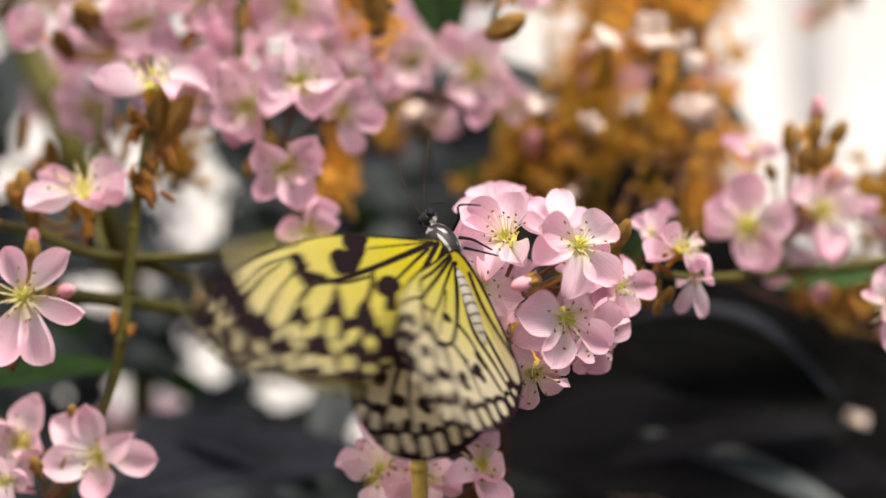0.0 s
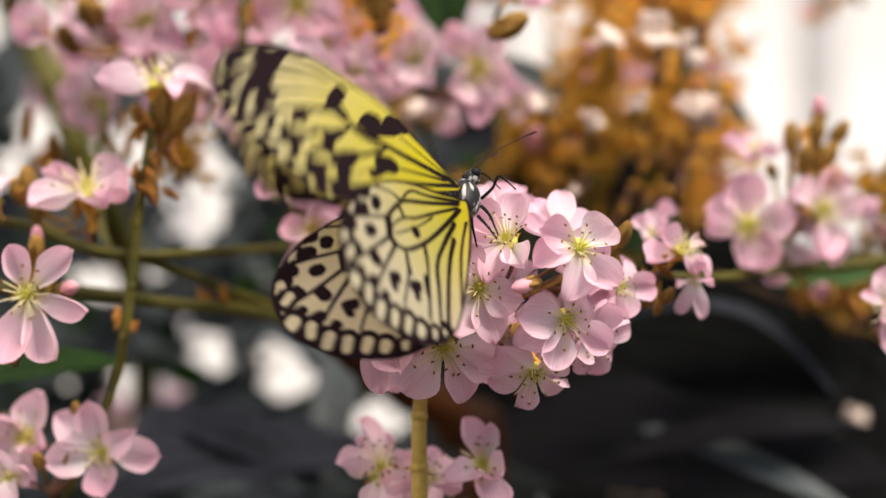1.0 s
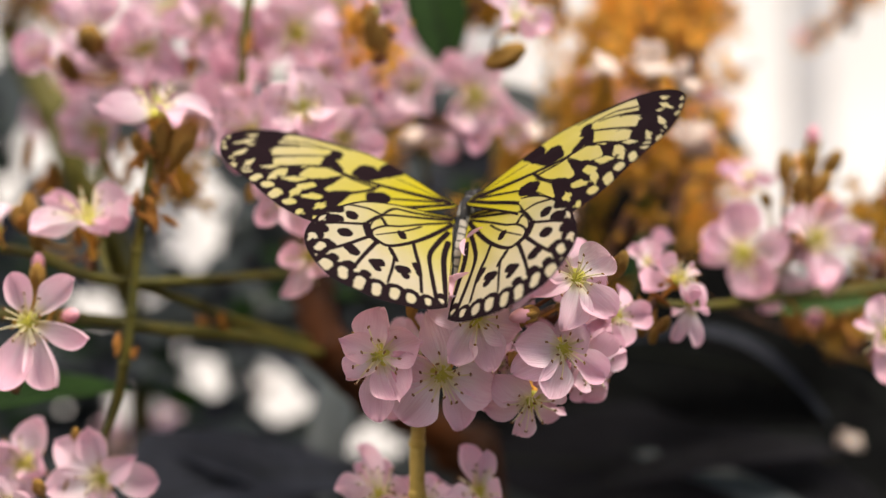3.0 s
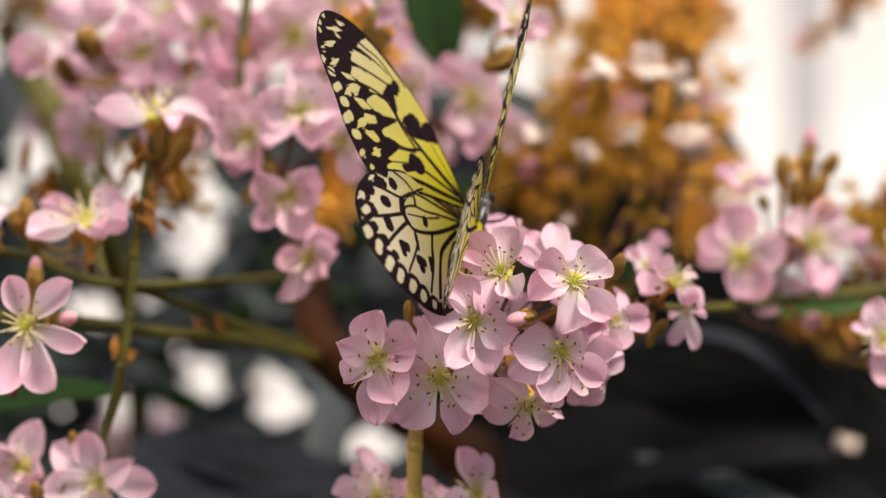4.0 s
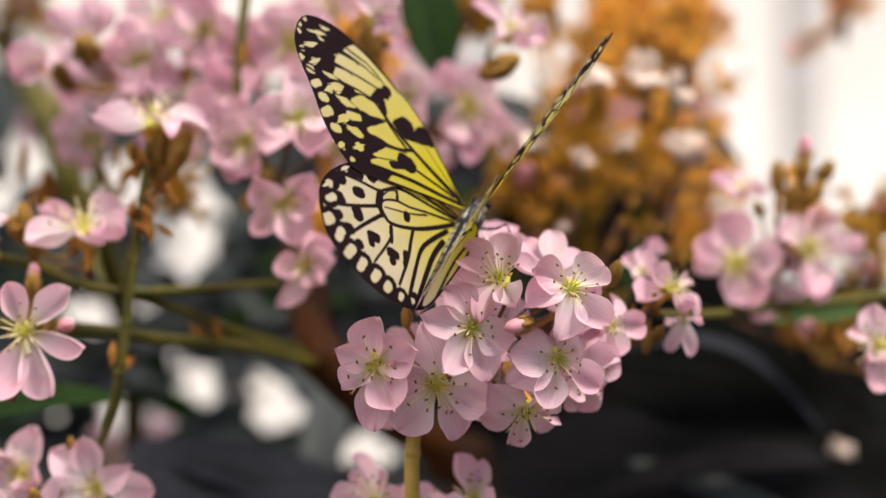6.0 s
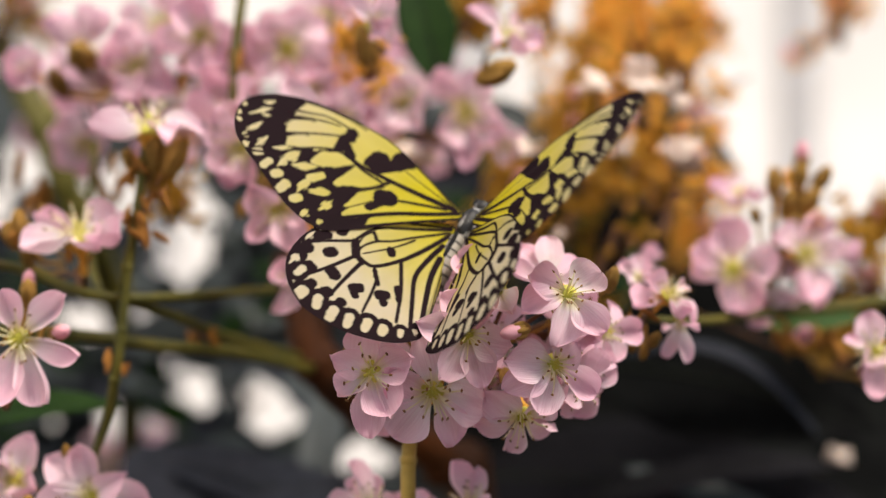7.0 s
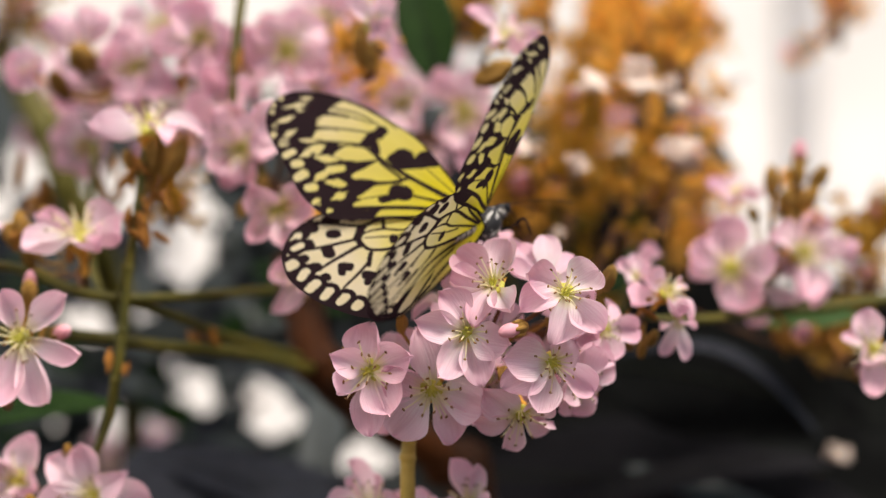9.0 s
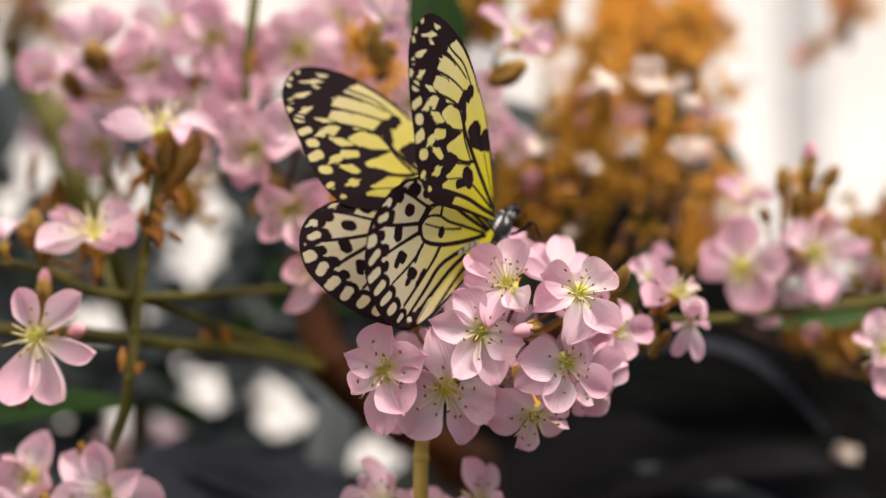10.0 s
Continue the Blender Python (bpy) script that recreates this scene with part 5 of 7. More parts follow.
leaf((0.0092, 0.2800, 1.1030), (0.1703, 0.1800, 1.1037), 0.0600, LEAFSHADE, "large dark glossy leaf, its shade put into the colour", (0.0000, -0.7000, 0.7000), 0.05, 0.20, seed=2)
leaf((-0.0070, 0.3800, 1.1242), (0.1201, 0.3000, 1.1160), 0.0700, LEAF, "large dark glossy leaf, its shade put into the colour", (0.0000, -0.7000, 0.7000), 0.10, 0.20, seed=3)
leaf((-0.0299, 0.2400, 1.1010), (-0.1237, 0.1400, 1.1060), 0.0400, LEAFGREY, "large dark glossy leaf, its shade put into the colour", (0.0000, -0.6000, 0.8000), 0.10, 0.20, seed=4)
leaf((-0.0508, 0.2000, 1.0959), (-0.1150, 0.1800, 1.1278), 0.0300, LEAFGREY, "large dark glossy leaf, its shade put into the colour", (0.0000, -0.5000, 0.8000), 0.10, 0.20, seed=5)
leaf((-0.1785, 0.1200, 1.1370), (-0.1073, 0.1000, 1.1545), 0.0180, LEAFGREEN, "dark green leaf pointing to the twig", (0.0000, -0.5000, 0.8500), 0.10, 0.30, seed=6)
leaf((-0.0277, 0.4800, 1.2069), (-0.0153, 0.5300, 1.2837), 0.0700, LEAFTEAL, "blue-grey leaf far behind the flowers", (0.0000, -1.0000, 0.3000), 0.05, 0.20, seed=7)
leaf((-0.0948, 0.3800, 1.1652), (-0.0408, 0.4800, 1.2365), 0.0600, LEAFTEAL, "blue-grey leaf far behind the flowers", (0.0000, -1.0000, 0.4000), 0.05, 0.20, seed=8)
leaf((0.0010, 0.1500, 1.2650), (-0.0095, 0.1600, 1.3150), 0.0220, LEAFGREEN, "green leaf at the top of the shrub", (0.0000, -1.0000, 0.3000), 0.05, 0.20, seed=9)
leaf((0.0702, 0.3300, 1.0796), (0.2095, 0.3800, 1.1418), 0.0800, LEAF, "large dark glossy leaf, its shade put into the colour", (0.0000, -0.9000, 0.5000), 0.05, 0.20, seed=10)
leaf((0.0351, 0.5800, 1.1272), (0.2838, 0.5800, 1.1272), 0.1200, LEAF, "large dark glossy leaf, its shade put into the colour", (0.0000, -0.9000, 0.5000), 0.05, 0.20, seed=11)
leaf((0.0467, 0.6800, 1.0153), (0.3685, 0.6800, 1.0314), 0.1400, LEAF, "large dark glossy leaf, its shade put into the colour", (0.0000, -0.9000, 0.5000), 0.05, 0.20, seed=12)
leaf((-0.0737, 0.4800, 1.1740), (0.0403, 0.5300, 1.2073), 0.0800, LEAF, "large dark glossy leaf, its shade put into the colour", (0.0000, -0.9000, 0.5000), 0.05, 0.20, seed=15)
leaf((0.1180, 0.1500, 1.1773), (0.1548, 0.1400, 1.1807), 0.0110, LEAFFRESH, "bright green leaf behind the far twig", (0.0000, -0.9000, 0.5000), 0.05, 0.20, seed=16)
cluster((-0.1900, 0.4400, 1.2569), "pale pink blossoms deep in the shrub", [
    (-0.1991, 0.4000, 1.2813, -10, 10, 0.0570, 0, 0.90),
    (-0.1395, 0.4200, 1.2802, 0, 0, 0.0553, 20, 0.90)],
    [])
cluster((-0.0453, 0.4400, 1.2695), "pale pink blossoms deep in the shrub", [
    (-0.0552, 0.4000, 1.2963, 0, 10, 0.0570, 10, 0.90),
    (-0.0381, 0.4200, 1.3232, 0, 0, 0.0522, 10, 0.90),
    (-0.0688, 0.4200, 1.3263, 0, 0, 0.0522, 10, 0.90),
    (-0.0043, 0.4200, 1.3078, 0, 0, 0.0461, 10, 0.90)],
    [])
cluster((0.1012, 0.3800, 1.2617), "cream and pink blossoms among bronze spikes", [
    (0.0835, 0.2800, 1.2630, 0, 20, 0.0230, 0, 0.60),
    (0.1221, 0.3200, 1.2612, 20, 10, 0.0325, 0, 0.80)],
    [(0.0490, 0.2000, 1.2274, 0, 30, 0.0125, 1), (0.0558, 0.2000, 1.2524, 0, 30, 0.0136, 1), (0.0506, 0.2200, 1.2389, 0, 30, 0.0117, 0), (0.0331, 0.1800, 1.2287, 0, 30, 0.0132, 1)])
# The first bloom stands in for a bright gap between the spikes.
white_blossom((0.0574, 0.1400, 1.2644), 0.0153, 21, 11)
white_blossom((0.0507, 0.1400, 1.2334), 0.0135, 22, 10)
white_blossom((0.0676, 0.1400, 1.2411), 0.0135, 23, 11)
white_blossom((0.0887, 0.1400, 1.2366), 0.0216, 24, 12)
white_blossom((0.0751, 0.1400, 1.2650), 0.0225, 25, 12)
white_blossom((0.0852, 0.1400, 1.2603), 0.0180, 26, 10)
white_blossom((-0.0112, 0.1400, 1.2367), 0.0153, 27, 9)
white_blossom((0.0335, 0.1400, 1.2401), 0.0135, 28, 9)
white_blossom((0.0447, 0.1400, 1.2096), 0.0072, 29, 8)
white_blossom((0.1767, 0.2600, 1.1133), 0.0140, 30, 6)
white_blossom((0.0796, 0.2400, 1.0855), 0.0240, 31, 9)
panicle((0.1039, 0.2800, 1.2668), (0.1018, 0.3200, 1.3302), 0.0500, 13, 40, "bronze felted flower spike with a few pink buds", 0.00, 0.0070)
panicle((0.0770, 0.2800, 1.2643), (0.0830, 0.3200, 1.3194), 0.0250, 14, 42, "bronze felted flower spike with a few pink buds", 0.02, 0.0080)
panicle((0.1207, 0.3200, 1.2842), (0.1240, 0.3400, 1.3281), 0.0300, 10, 44, "bronze felted flower spike with a few pink buds", 0.00, 0.0080)
# Small dark leaves added to fill the dark gaps between the spikes.
leaf((0.0633, 0.1550, 1.1918), (0.0687, 0.1650, 1.2237), 0.0120, LEAF, "large dark glossy leaf, its shade put into the colour", (0.0000, -1.0000, 0.3000), 0.05, 0.20, seed=61)
leaf((0.0770, 0.1550, 1.1960), (0.0858, 0.1650, 1.2216), 0.0110, LEAF, "large dark glossy leaf, its shade put into the colour", (0.0000, -1.0000, 0.3000), 0.05, 0.20, seed=62)
leaf((0.0737, 0.1800, 1.2024), (0.0817, 0.1900, 1.2315), 0.0060, LEAFGREEN, "dark green leaf between bronze spikes", (0.0000, -1.0000, 0.3000), 0.05, 0.20, seed=64)
# Narrow leaf strip added to imitate rim light along the dark leaf.
leaf((0.0640, 0.2000, 1.1600), (0.1593, 0.1800, 1.1380), 0.0130, LEAFGREY, "narrow grey-green strip added as the lit rim of the dark leaf", (0.0000, -0.3000, 1.0000), 0.33, 0.15, seed=65)
cluster((-0.1112, 0.5800, 1.1126), "pale pink blossoms deep in the shrub", [
    (-0.1682, 0.5300, 1.0787, 0, 20, 0.0382, 0, 0.80),
    (-0.2029, 0.5300, 1.0753, 0, 10, 0.0452, 0, 0.80)],
    [])
cluster((0.1328, 0.1600, 1.1663), "two pink buds on a green twig", [
    (0.0696, 0.1000, 1.1973, 0, 30, 0.0171, 0, 0.50)],
    [(0.1289, 0.1300, 1.1720, 20, 40, 0.0101, 1), (0.1531, 0.1300, 1.1600, 0, 30, 0.0080, 1)])
# Leaves in the shade colour, added to darken the depth behind the spikes.
leaf((0.0132, 0.5800, 1.1345), (0.0278, 0.5800, 1.2699), 0.0900, LEAF, "large dark glossy leaf, its shade put into the colour", (0.0000, -1.0000, 0.2000), 0.05, 0.20, seed=28)
leaf((0.0717, 0.5800, 1.1345), (0.1265, 0.5800, 1.2406), 0.1000, LEAF, "large dark glossy leaf, its shade put into the colour", (0.0000, -1.0000, 0.2000), 0.05, 0.20, seed=29)
leaf((0.1448, 0.5800, 1.1565), (0.1814, 0.5800, 1.2223), 0.0800, LEAF, "large dark glossy leaf, its shade put into the colour", (0.0000, -1.0000, 0.2000), 0.05, 0.20, seed=30)
leaf((-0.0808, 0.7800, 1.2268), (-0.0780, 0.8800, 1.3621), 0.1000, LEAFTEAL, "grey-green leaf far back in the glasshouse", (0.0000, -1.0000, 0.2000), 0.05, 0.20, seed=31)
leaf((0.0587, 0.6800, 1.2768), (0.1271, 0.6800, 1.3251), 0.0350, LEAFTEAL, "grey-green leaf far back in the glasshouse", (0.0000, -1.0000, 0.2000), 0.05, 0.20, seed=33)
leaf((0.1704, 0.5800, 1.1272), (0.2984, 0.5800, 1.1565), 0.0600, LEAF, "large dark glossy leaf, its shade put into the colour", (0.0000, -1.0000, 0.2000), 0.05, 0.20, seed=34)
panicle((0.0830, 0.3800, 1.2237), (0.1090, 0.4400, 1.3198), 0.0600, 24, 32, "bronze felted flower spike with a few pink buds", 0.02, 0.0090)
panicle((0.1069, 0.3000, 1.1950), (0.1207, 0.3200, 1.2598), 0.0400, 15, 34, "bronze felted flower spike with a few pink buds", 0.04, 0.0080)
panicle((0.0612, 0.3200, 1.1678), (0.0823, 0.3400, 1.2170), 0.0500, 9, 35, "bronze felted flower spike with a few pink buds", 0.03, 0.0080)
leaf((0.2216, 0.8800, 1.0578), (0.4831, 0.8800, 1.0864), 0.2200, LEAF, "large dark glossy leaf, its shade put into the colour", (0.0000, -1.0000, 0.3000), 0.05, 0.20, seed=44)
leaf((0.1740, 0.8800, 0.9818), (0.4831, 0.8800, 1.0008), 0.2200, LEAF, "large dark glossy leaf, its shade put into the colour", (0.0000, -1.0000, 0.3000), 0.05, 0.20, seed=45)
leaf((0.0314, 0.8800, 1.0483), (0.2929, 0.8800, 1.0769), 0.2400, LEAF, "large dark glossy leaf, its shade put into the colour", (0.0000, -1.0000, 0.3000), 0.05, 0.20, seed=46)
leaf((0.0334, 0.7800, 1.1829), (0.2265, 0.7800, 1.2092), 0.1600, LEAF, "large dark glossy leaf, its shade put into the colour", (0.0000, -1.0000, 0.3000), 0.05, 0.20, seed=49)
thicket([(-0.1819, 1.1671, 0.0055, 0.0055), (-0.1650, 1.1659, 0.0028, 0.0049), (-0.1349, 1.2141, 0.0098, 0.0283), (-0.1318, 1.1419, 0.0117, 0.0031), (-0.1278, 1.1253, 0.0086, 0.0052), (-0.0888, 1.1180, 0.0098, 0.0135), (-0.1748, 1.1155, 0.0068, 0.0055), (-0.1748, 1.0965, 0.0111, 0.0086), (-0.0381, 1.0928, 0.0111, 0.0068), (-0.2025, 1.1088, 0.0055, 0.0043), (-0.2261, 1.2633, 0.0123, 0.0246), (-0.2363, 1.2295, 0.0068, 0.0111), (-0.1487, 1.1680, 0.0037, 0.0031), (-0.1979, 1.2372, 0.0043, 0.0123), (-0.1687, 1.2372, 0.0031, 0.0184), (-0.1722, 1.1093, 0.0129, 0.0111), (-0.1522, 1.1108, 0.0055, 0.0086), (-0.1980, 1.1675, 0.0123, 0.0055), (0.0473, 1.2879, 0.0160, 0.0221), (-0.1395, 1.2548, 0.0092, 0.0169), (-0.2319, 1.3243, 0.0154, 0.0123)])
branch([(0.0496, 0.1800, 1.1739), (0.0490, 0.2000, 1.2048), (0.0454, 0.2300, 1.2454), (0.0438, 0.2600, 1.2798)], [0.0016, 0.0014, 0.0012, 0.0010], STEM, "slender brown stem among the bronze spikes", [])
branch([(0.0584, 0.1800, 1.1739), (0.0671, 0.2000, 1.2093), (0.0859, 0.2400, 1.2533), (0.1014, 0.2800, 1.3027)], [0.0018, 0.0016, 0.0014, 0.0012], STEM, "slender brown stem among the bronze spikes", [])
branch([(0.0670, 0.1600, 1.1790), (0.0847, 0.1800, 1.2046), (0.1034, 0.2000, 1.2320)], [0.0014, 0.0012, 0.0010], STEM, "slender brown stem among the bronze spikes", [])
branch([(0.0331, 0.2000, 1.1821), (0.0272, 0.2200, 1.2096), (0.0208, 0.2400, 1.2413), (0.0246, 0.2800, 1.2975)], [0.0016, 0.0014, 0.0012, 0.0010], STEM, "slender brown stem among the bronze spikes", [])
leaf((0.0441, 0.1800, 1.1936), (0.0681, 0.2200, 1.2260), 0.0200, LEAFGREEN, "dark green leaf between bronze spikes", (0.0000, -1.0000, 0.3000), 0.05, 0.20, seed=91)
leaf((0.0263, 0.2000, 1.2002), (0.0425, 0.2400, 1.2340), 0.0160, LEAF, "large dark glossy leaf, its shade put into the colour", (0.0000, -1.0000, 0.3000), 0.05, 0.20, seed=92)
leaf((0.0694, 0.2000, 1.1866), (0.0956, 0.2400, 1.2099), 0.0180, LEAFGREEN, "dark green leaf between bronze spikes", (0.0000, -1.0000, 0.3000), 0.05, 0.20, seed=93)
leaf((0.0956, 0.2400, 1.2678), (0.1318, 0.2400, 1.2365), 0.0080, LEAFTEAL, "narrow blue-grey leaf against the light", (0.0000, -1.0000, 0.3000), 0.05, 0.20, seed=94)
leaf((0.0183, 0.2400, 1.2678), (0.0497, 0.2400, 1.2546), 0.0110, LEAFTEAL, "narrow blue-grey leaf against the light", (0.0000, -1.0000, 0.3000), 0.05, 0.20, seed=95)
leaf((0.0584, 0.1800, 1.1070), (0.1567, 0.1700, 1.1258), 0.0150, LEAFSHADE, "slate-grey leaf darkened in colour under the dark leaf", (0.0000, -0.6000, 0.8000), 0.10, 0.20, seed=71)
# Lighter blue-grey leaf colour makes this leaf look lit.
leaf((0.0740, 0.1900, 1.1191), (0.1573, 0.1700, 1.0895), 0.0130, LEAFTEAL, "slate-grey leaf low down with its shading put into the colour", (0.0000, -0.6000, 0.8000), 0.06, 0.20, seed=81)
leaf((0.0529, 0.2200, 1.0914), (0.1442, 0.2000, 1.0959), 0.0200, LEAFSHADE, "slate-grey leaf low down with its shading put into the colour", (0.0000, -0.6000, 0.8000), 0.10, 0.20, seed=82)
leaf((-0.0485, 0.3000, 1.1476), (-0.0541, 0.2400, 1.0892), 0.0200, LEAFTEAL, "hanging grey-green leaf beside the stalk", (0.0000, -1.0000, 0.2000), 0.04, 0.20, seed=83)
leaf((-0.1256, 0.2000, 1.0959), (-0.0879, 0.2400, 1.1133), 0.0500, LEAFGREY, "slate-grey leaf low down with its shading put into the colour", (0.0000, -0.7000, 0.7000), 0.06, 0.20, seed=84)
panicle((0.0456, 0.2000, 1.2864), (0.0399, 0.2000, 1.3091), 0.0120, 6, 70, "bronze felted flower spike with a few pink buds", 0.00, 0.0050)
panicle((0.0263, 0.2000, 1.2218), (0.0331, 0.2000, 1.2388), 0.0180, 7, 71, "bronze felted flower spike with a few pink buds", 0.10, 0.0050)
panicle((0.0518, 0.1800, 1.2244), (0.0581, 0.2000, 1.2728), 0.0100, 8, 73, "bronze felted flower spike with a few pink buds", 0.12, 0.0050)
panicle((0.0172, 0.2000, 1.2864), (0.0150, 0.2000, 1.3000), 0.0120, 5, 75, "bronze felted flower spike with a few pink buds", 0.00, 0.0050)
panicle((0.0588, 0.2200, 1.2330), (0.0662, 0.2400, 1.2968), 0.0140, 10, 77, "bronze felted flower spike with a few pink buds", 0.10, 0.0055)
panicle((-0.2091, 0.3000, 1.3003), (-0.1959, 0.3000, 1.3240), 0.0450, 10, 17, "bronze felted flower spike with a few pink buds", 0.20, 0.0062)
panicle((0.0575, 0.1500, 1.1919), (0.0770, 0.1800, 1.2419), 0.0300, 7, 55, "bronze felted flower spike with a few pink buds", 0.03, 0.0042)
panicle((0.0458, 0.1600, 1.1981), (0.0569, 0.2000, 1.2569), 0.0300, 7, 51, "bronze felted flower spike with a few pink buds", 0.03, 0.0042)
panicle((0.0840, 0.1600, 1.2087), (0.0946, 0.1800, 1.2551), 0.0250, 9, 54, "bronze felted flower spike with a few pink buds", 0.03, 0.0042)
panicle((0.0803, 0.1800, 1.2507), (0.0773, 0.2000, 1.2909), 0.0300, 9, 66, "bronze felted flower spike with a few pink buds", 0.02, 0.0045)
panicle((0.0320, 0.1800, 1.2024), (0.0391, 0.1800, 1.2353), 0.0200, 7, 56, "bronze felted flower spike with a few pink buds", 0.00, 0.0042)
panicle((0.0957, 0.1800, 1.2661), (0.0966, 0.2000, 1.3000), 0.0200, 8, 58, "bronze felted flower spike with a few pink buds", 0.00, 0.0045)
panicle((-0.0815, 0.1600, 1.2617), (-0.0751, 0.1600, 1.2808), 0.0120, 6, 60, "bronze felted flower spike with a few pink buds", 0.00, 0.0045)
leaf((-0.3704, 0.7800, 1.2487), (-0.3178, 0.7800, 1.3672), 0.0500, LEAFTEAL, "grey-green leaf far back in the glasshouse", (0.0000, -1.0000, 0.2000), 0.05, 0.20, seed=52)
branch([(0.05, 0.80, 0.0), (0.05, 0.80, 0.6), (0.04, 0.79, 1.0), (0.0334, 0.782, 1.19)], [0.012, 0.010, 0.008, 0.005], BARK, "dark upright stem carrying shaded leaves")
branch([(0.044, 0.795, 0.9), (-0.02, 0.80, 1.12), (-0.081, 0.781, 1.232)], [0.006, 0.005, 0.004], BARK, "dark side shoot carrying a grey-green leaf")
branch([(0.042, 0.79, 0.95), (0.044, 0.74, 1.0), (0.0467, 0.682, 1.0153)], [0.006, 0.005, 0.004], BARK, "dark side shoot carrying a shaded leaf")
branch([(0.0345, 0.782, 1.17), (0.045, 0.73, 1.23), (0.0587, 0.682, 1.2768)], [0.005, 0.004, 0.003], BARK, "dark side shoot carrying a grey-green leaf")
branch([(0.17, 0.89, 0.0), (0.17, 0.89, 0.6), (0.174, 0.881, 0.99)], [0.012, 0.010, 0.007], BARK, "dark upright stem carrying shaded leaves")
branch([(-0.36, 0.79, 0.0), (-0.37, 0.79, 0.7), (-0.3704, 0.781, 1.255)], [0.012, 0.010, 0.005], BARK, "dark upright stem carrying a grey-green leaf")
branch([(0.1945, 0.336, 1.320), (0.25, 0.36, 1.42), (0.40, 0.36, 1.40), (0.50, 0.36, 1.0), (0.50, 0.36, 0.0)], [0.0012, 0.002, 0.004, 0.006, 0.010], STEM, "arching olive stem with a hanging bronze spike")

# ---- the glasshouse behind the shrub ----
def box(name, lo, hi, mat, parent=None, label=""):
    (x0, y0, z0), (x1, y1, z1) = lo, hi
    bm = bmesh.new()
    bmesh.ops.create_cube(bm, size=1)
    for v in bm.verts:
        v.co = Vector(((x0 + x1) / 2 + v.co.x * (x1 - x0), (y0 + y1) / 2 + v.co.y * (y1 - y0), (z0 + z1) / 2 + v.co.z * (z1 - z0)))
    bmesh.ops.bevel(bm, geom=bm.edges[:], offset=min(x1 - x0, y1 - y0, z1 - z0) * 0.12, segments=2, affect="EDGES")
    me = bpy.data.meshes.new(name)
    bm.to_mesh(me)
    bm.free()
    me.materials.append(mat)
    return part_of(name, me, parent, label)


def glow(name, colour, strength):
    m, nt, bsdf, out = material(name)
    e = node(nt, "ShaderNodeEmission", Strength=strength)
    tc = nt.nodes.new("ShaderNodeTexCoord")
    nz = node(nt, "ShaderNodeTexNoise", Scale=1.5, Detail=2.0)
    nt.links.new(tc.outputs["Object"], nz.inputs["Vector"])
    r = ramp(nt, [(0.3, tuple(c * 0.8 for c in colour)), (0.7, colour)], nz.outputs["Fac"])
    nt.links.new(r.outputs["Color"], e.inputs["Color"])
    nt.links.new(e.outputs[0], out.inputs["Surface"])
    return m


ground = mesh_object("ground", [(-60, -60, 0), (60, -60, 0), (60, 60, 0), (-60, 60, 0)], [(0, 1, 2, 3)], SOIL)
tagged(ground, "dark soil floor of the glasshouse", "ground", kind="structure")
# Glowing plane added beyond the wall to stand for the bright sky.
backdrop = mesh_object("backdrop", [(-9, 6.0, 0), (9, 6.0, 0), (9, 6.0, 6), (-9, 6.0, 6)], [(0, 1, 2, 3)], glow("bright_backdrop", (0.97, 0.92, 0.95), 1.10))
tagged(backdrop, "plain glowing backdrop for the bright sky outside the glasshouse", "backdrop", kind="structure")
wall = empty("wall_north", Matrix.Translation((0, 3.2, 0)), "glasshouse wall of grey steel bars", "wall", kind="structure")
for i in range(13):
    x = -4.4 + i * 0.75
    box("mullion", (x - 0.04, -0.04, 0.6), (x + 0.04, 0.04, 4.0), FRAME, wall)
box("sill", (-5, -0.06, 0.0), (5, 0.06, 0.6), FRAME, wall)
box("transom", (-5, -0.03, 2.6), (5, 0.03, 2.68), FRAME, wall)



# ---- what moves ----
def flutter(rows, beats):
    """The rows with a fast beat about the wing's hinge, with some sweep, round some moments: beats {seconds: degrees in a thirtieth of a second}."""
    out = []
    for t, m in rows:
        d = beats.get(t, 0)
        near = Matrix.Rotation(radians(d), 4, Vector((0, 0.6, 0.8)))
        if d and t > 0.04:
            out.append((t - 1 / FPS, m @ near.inverted()))
        out.append((t, m))
        if d:
            out.append((t + 1 / FPS, m @ near))
    return out


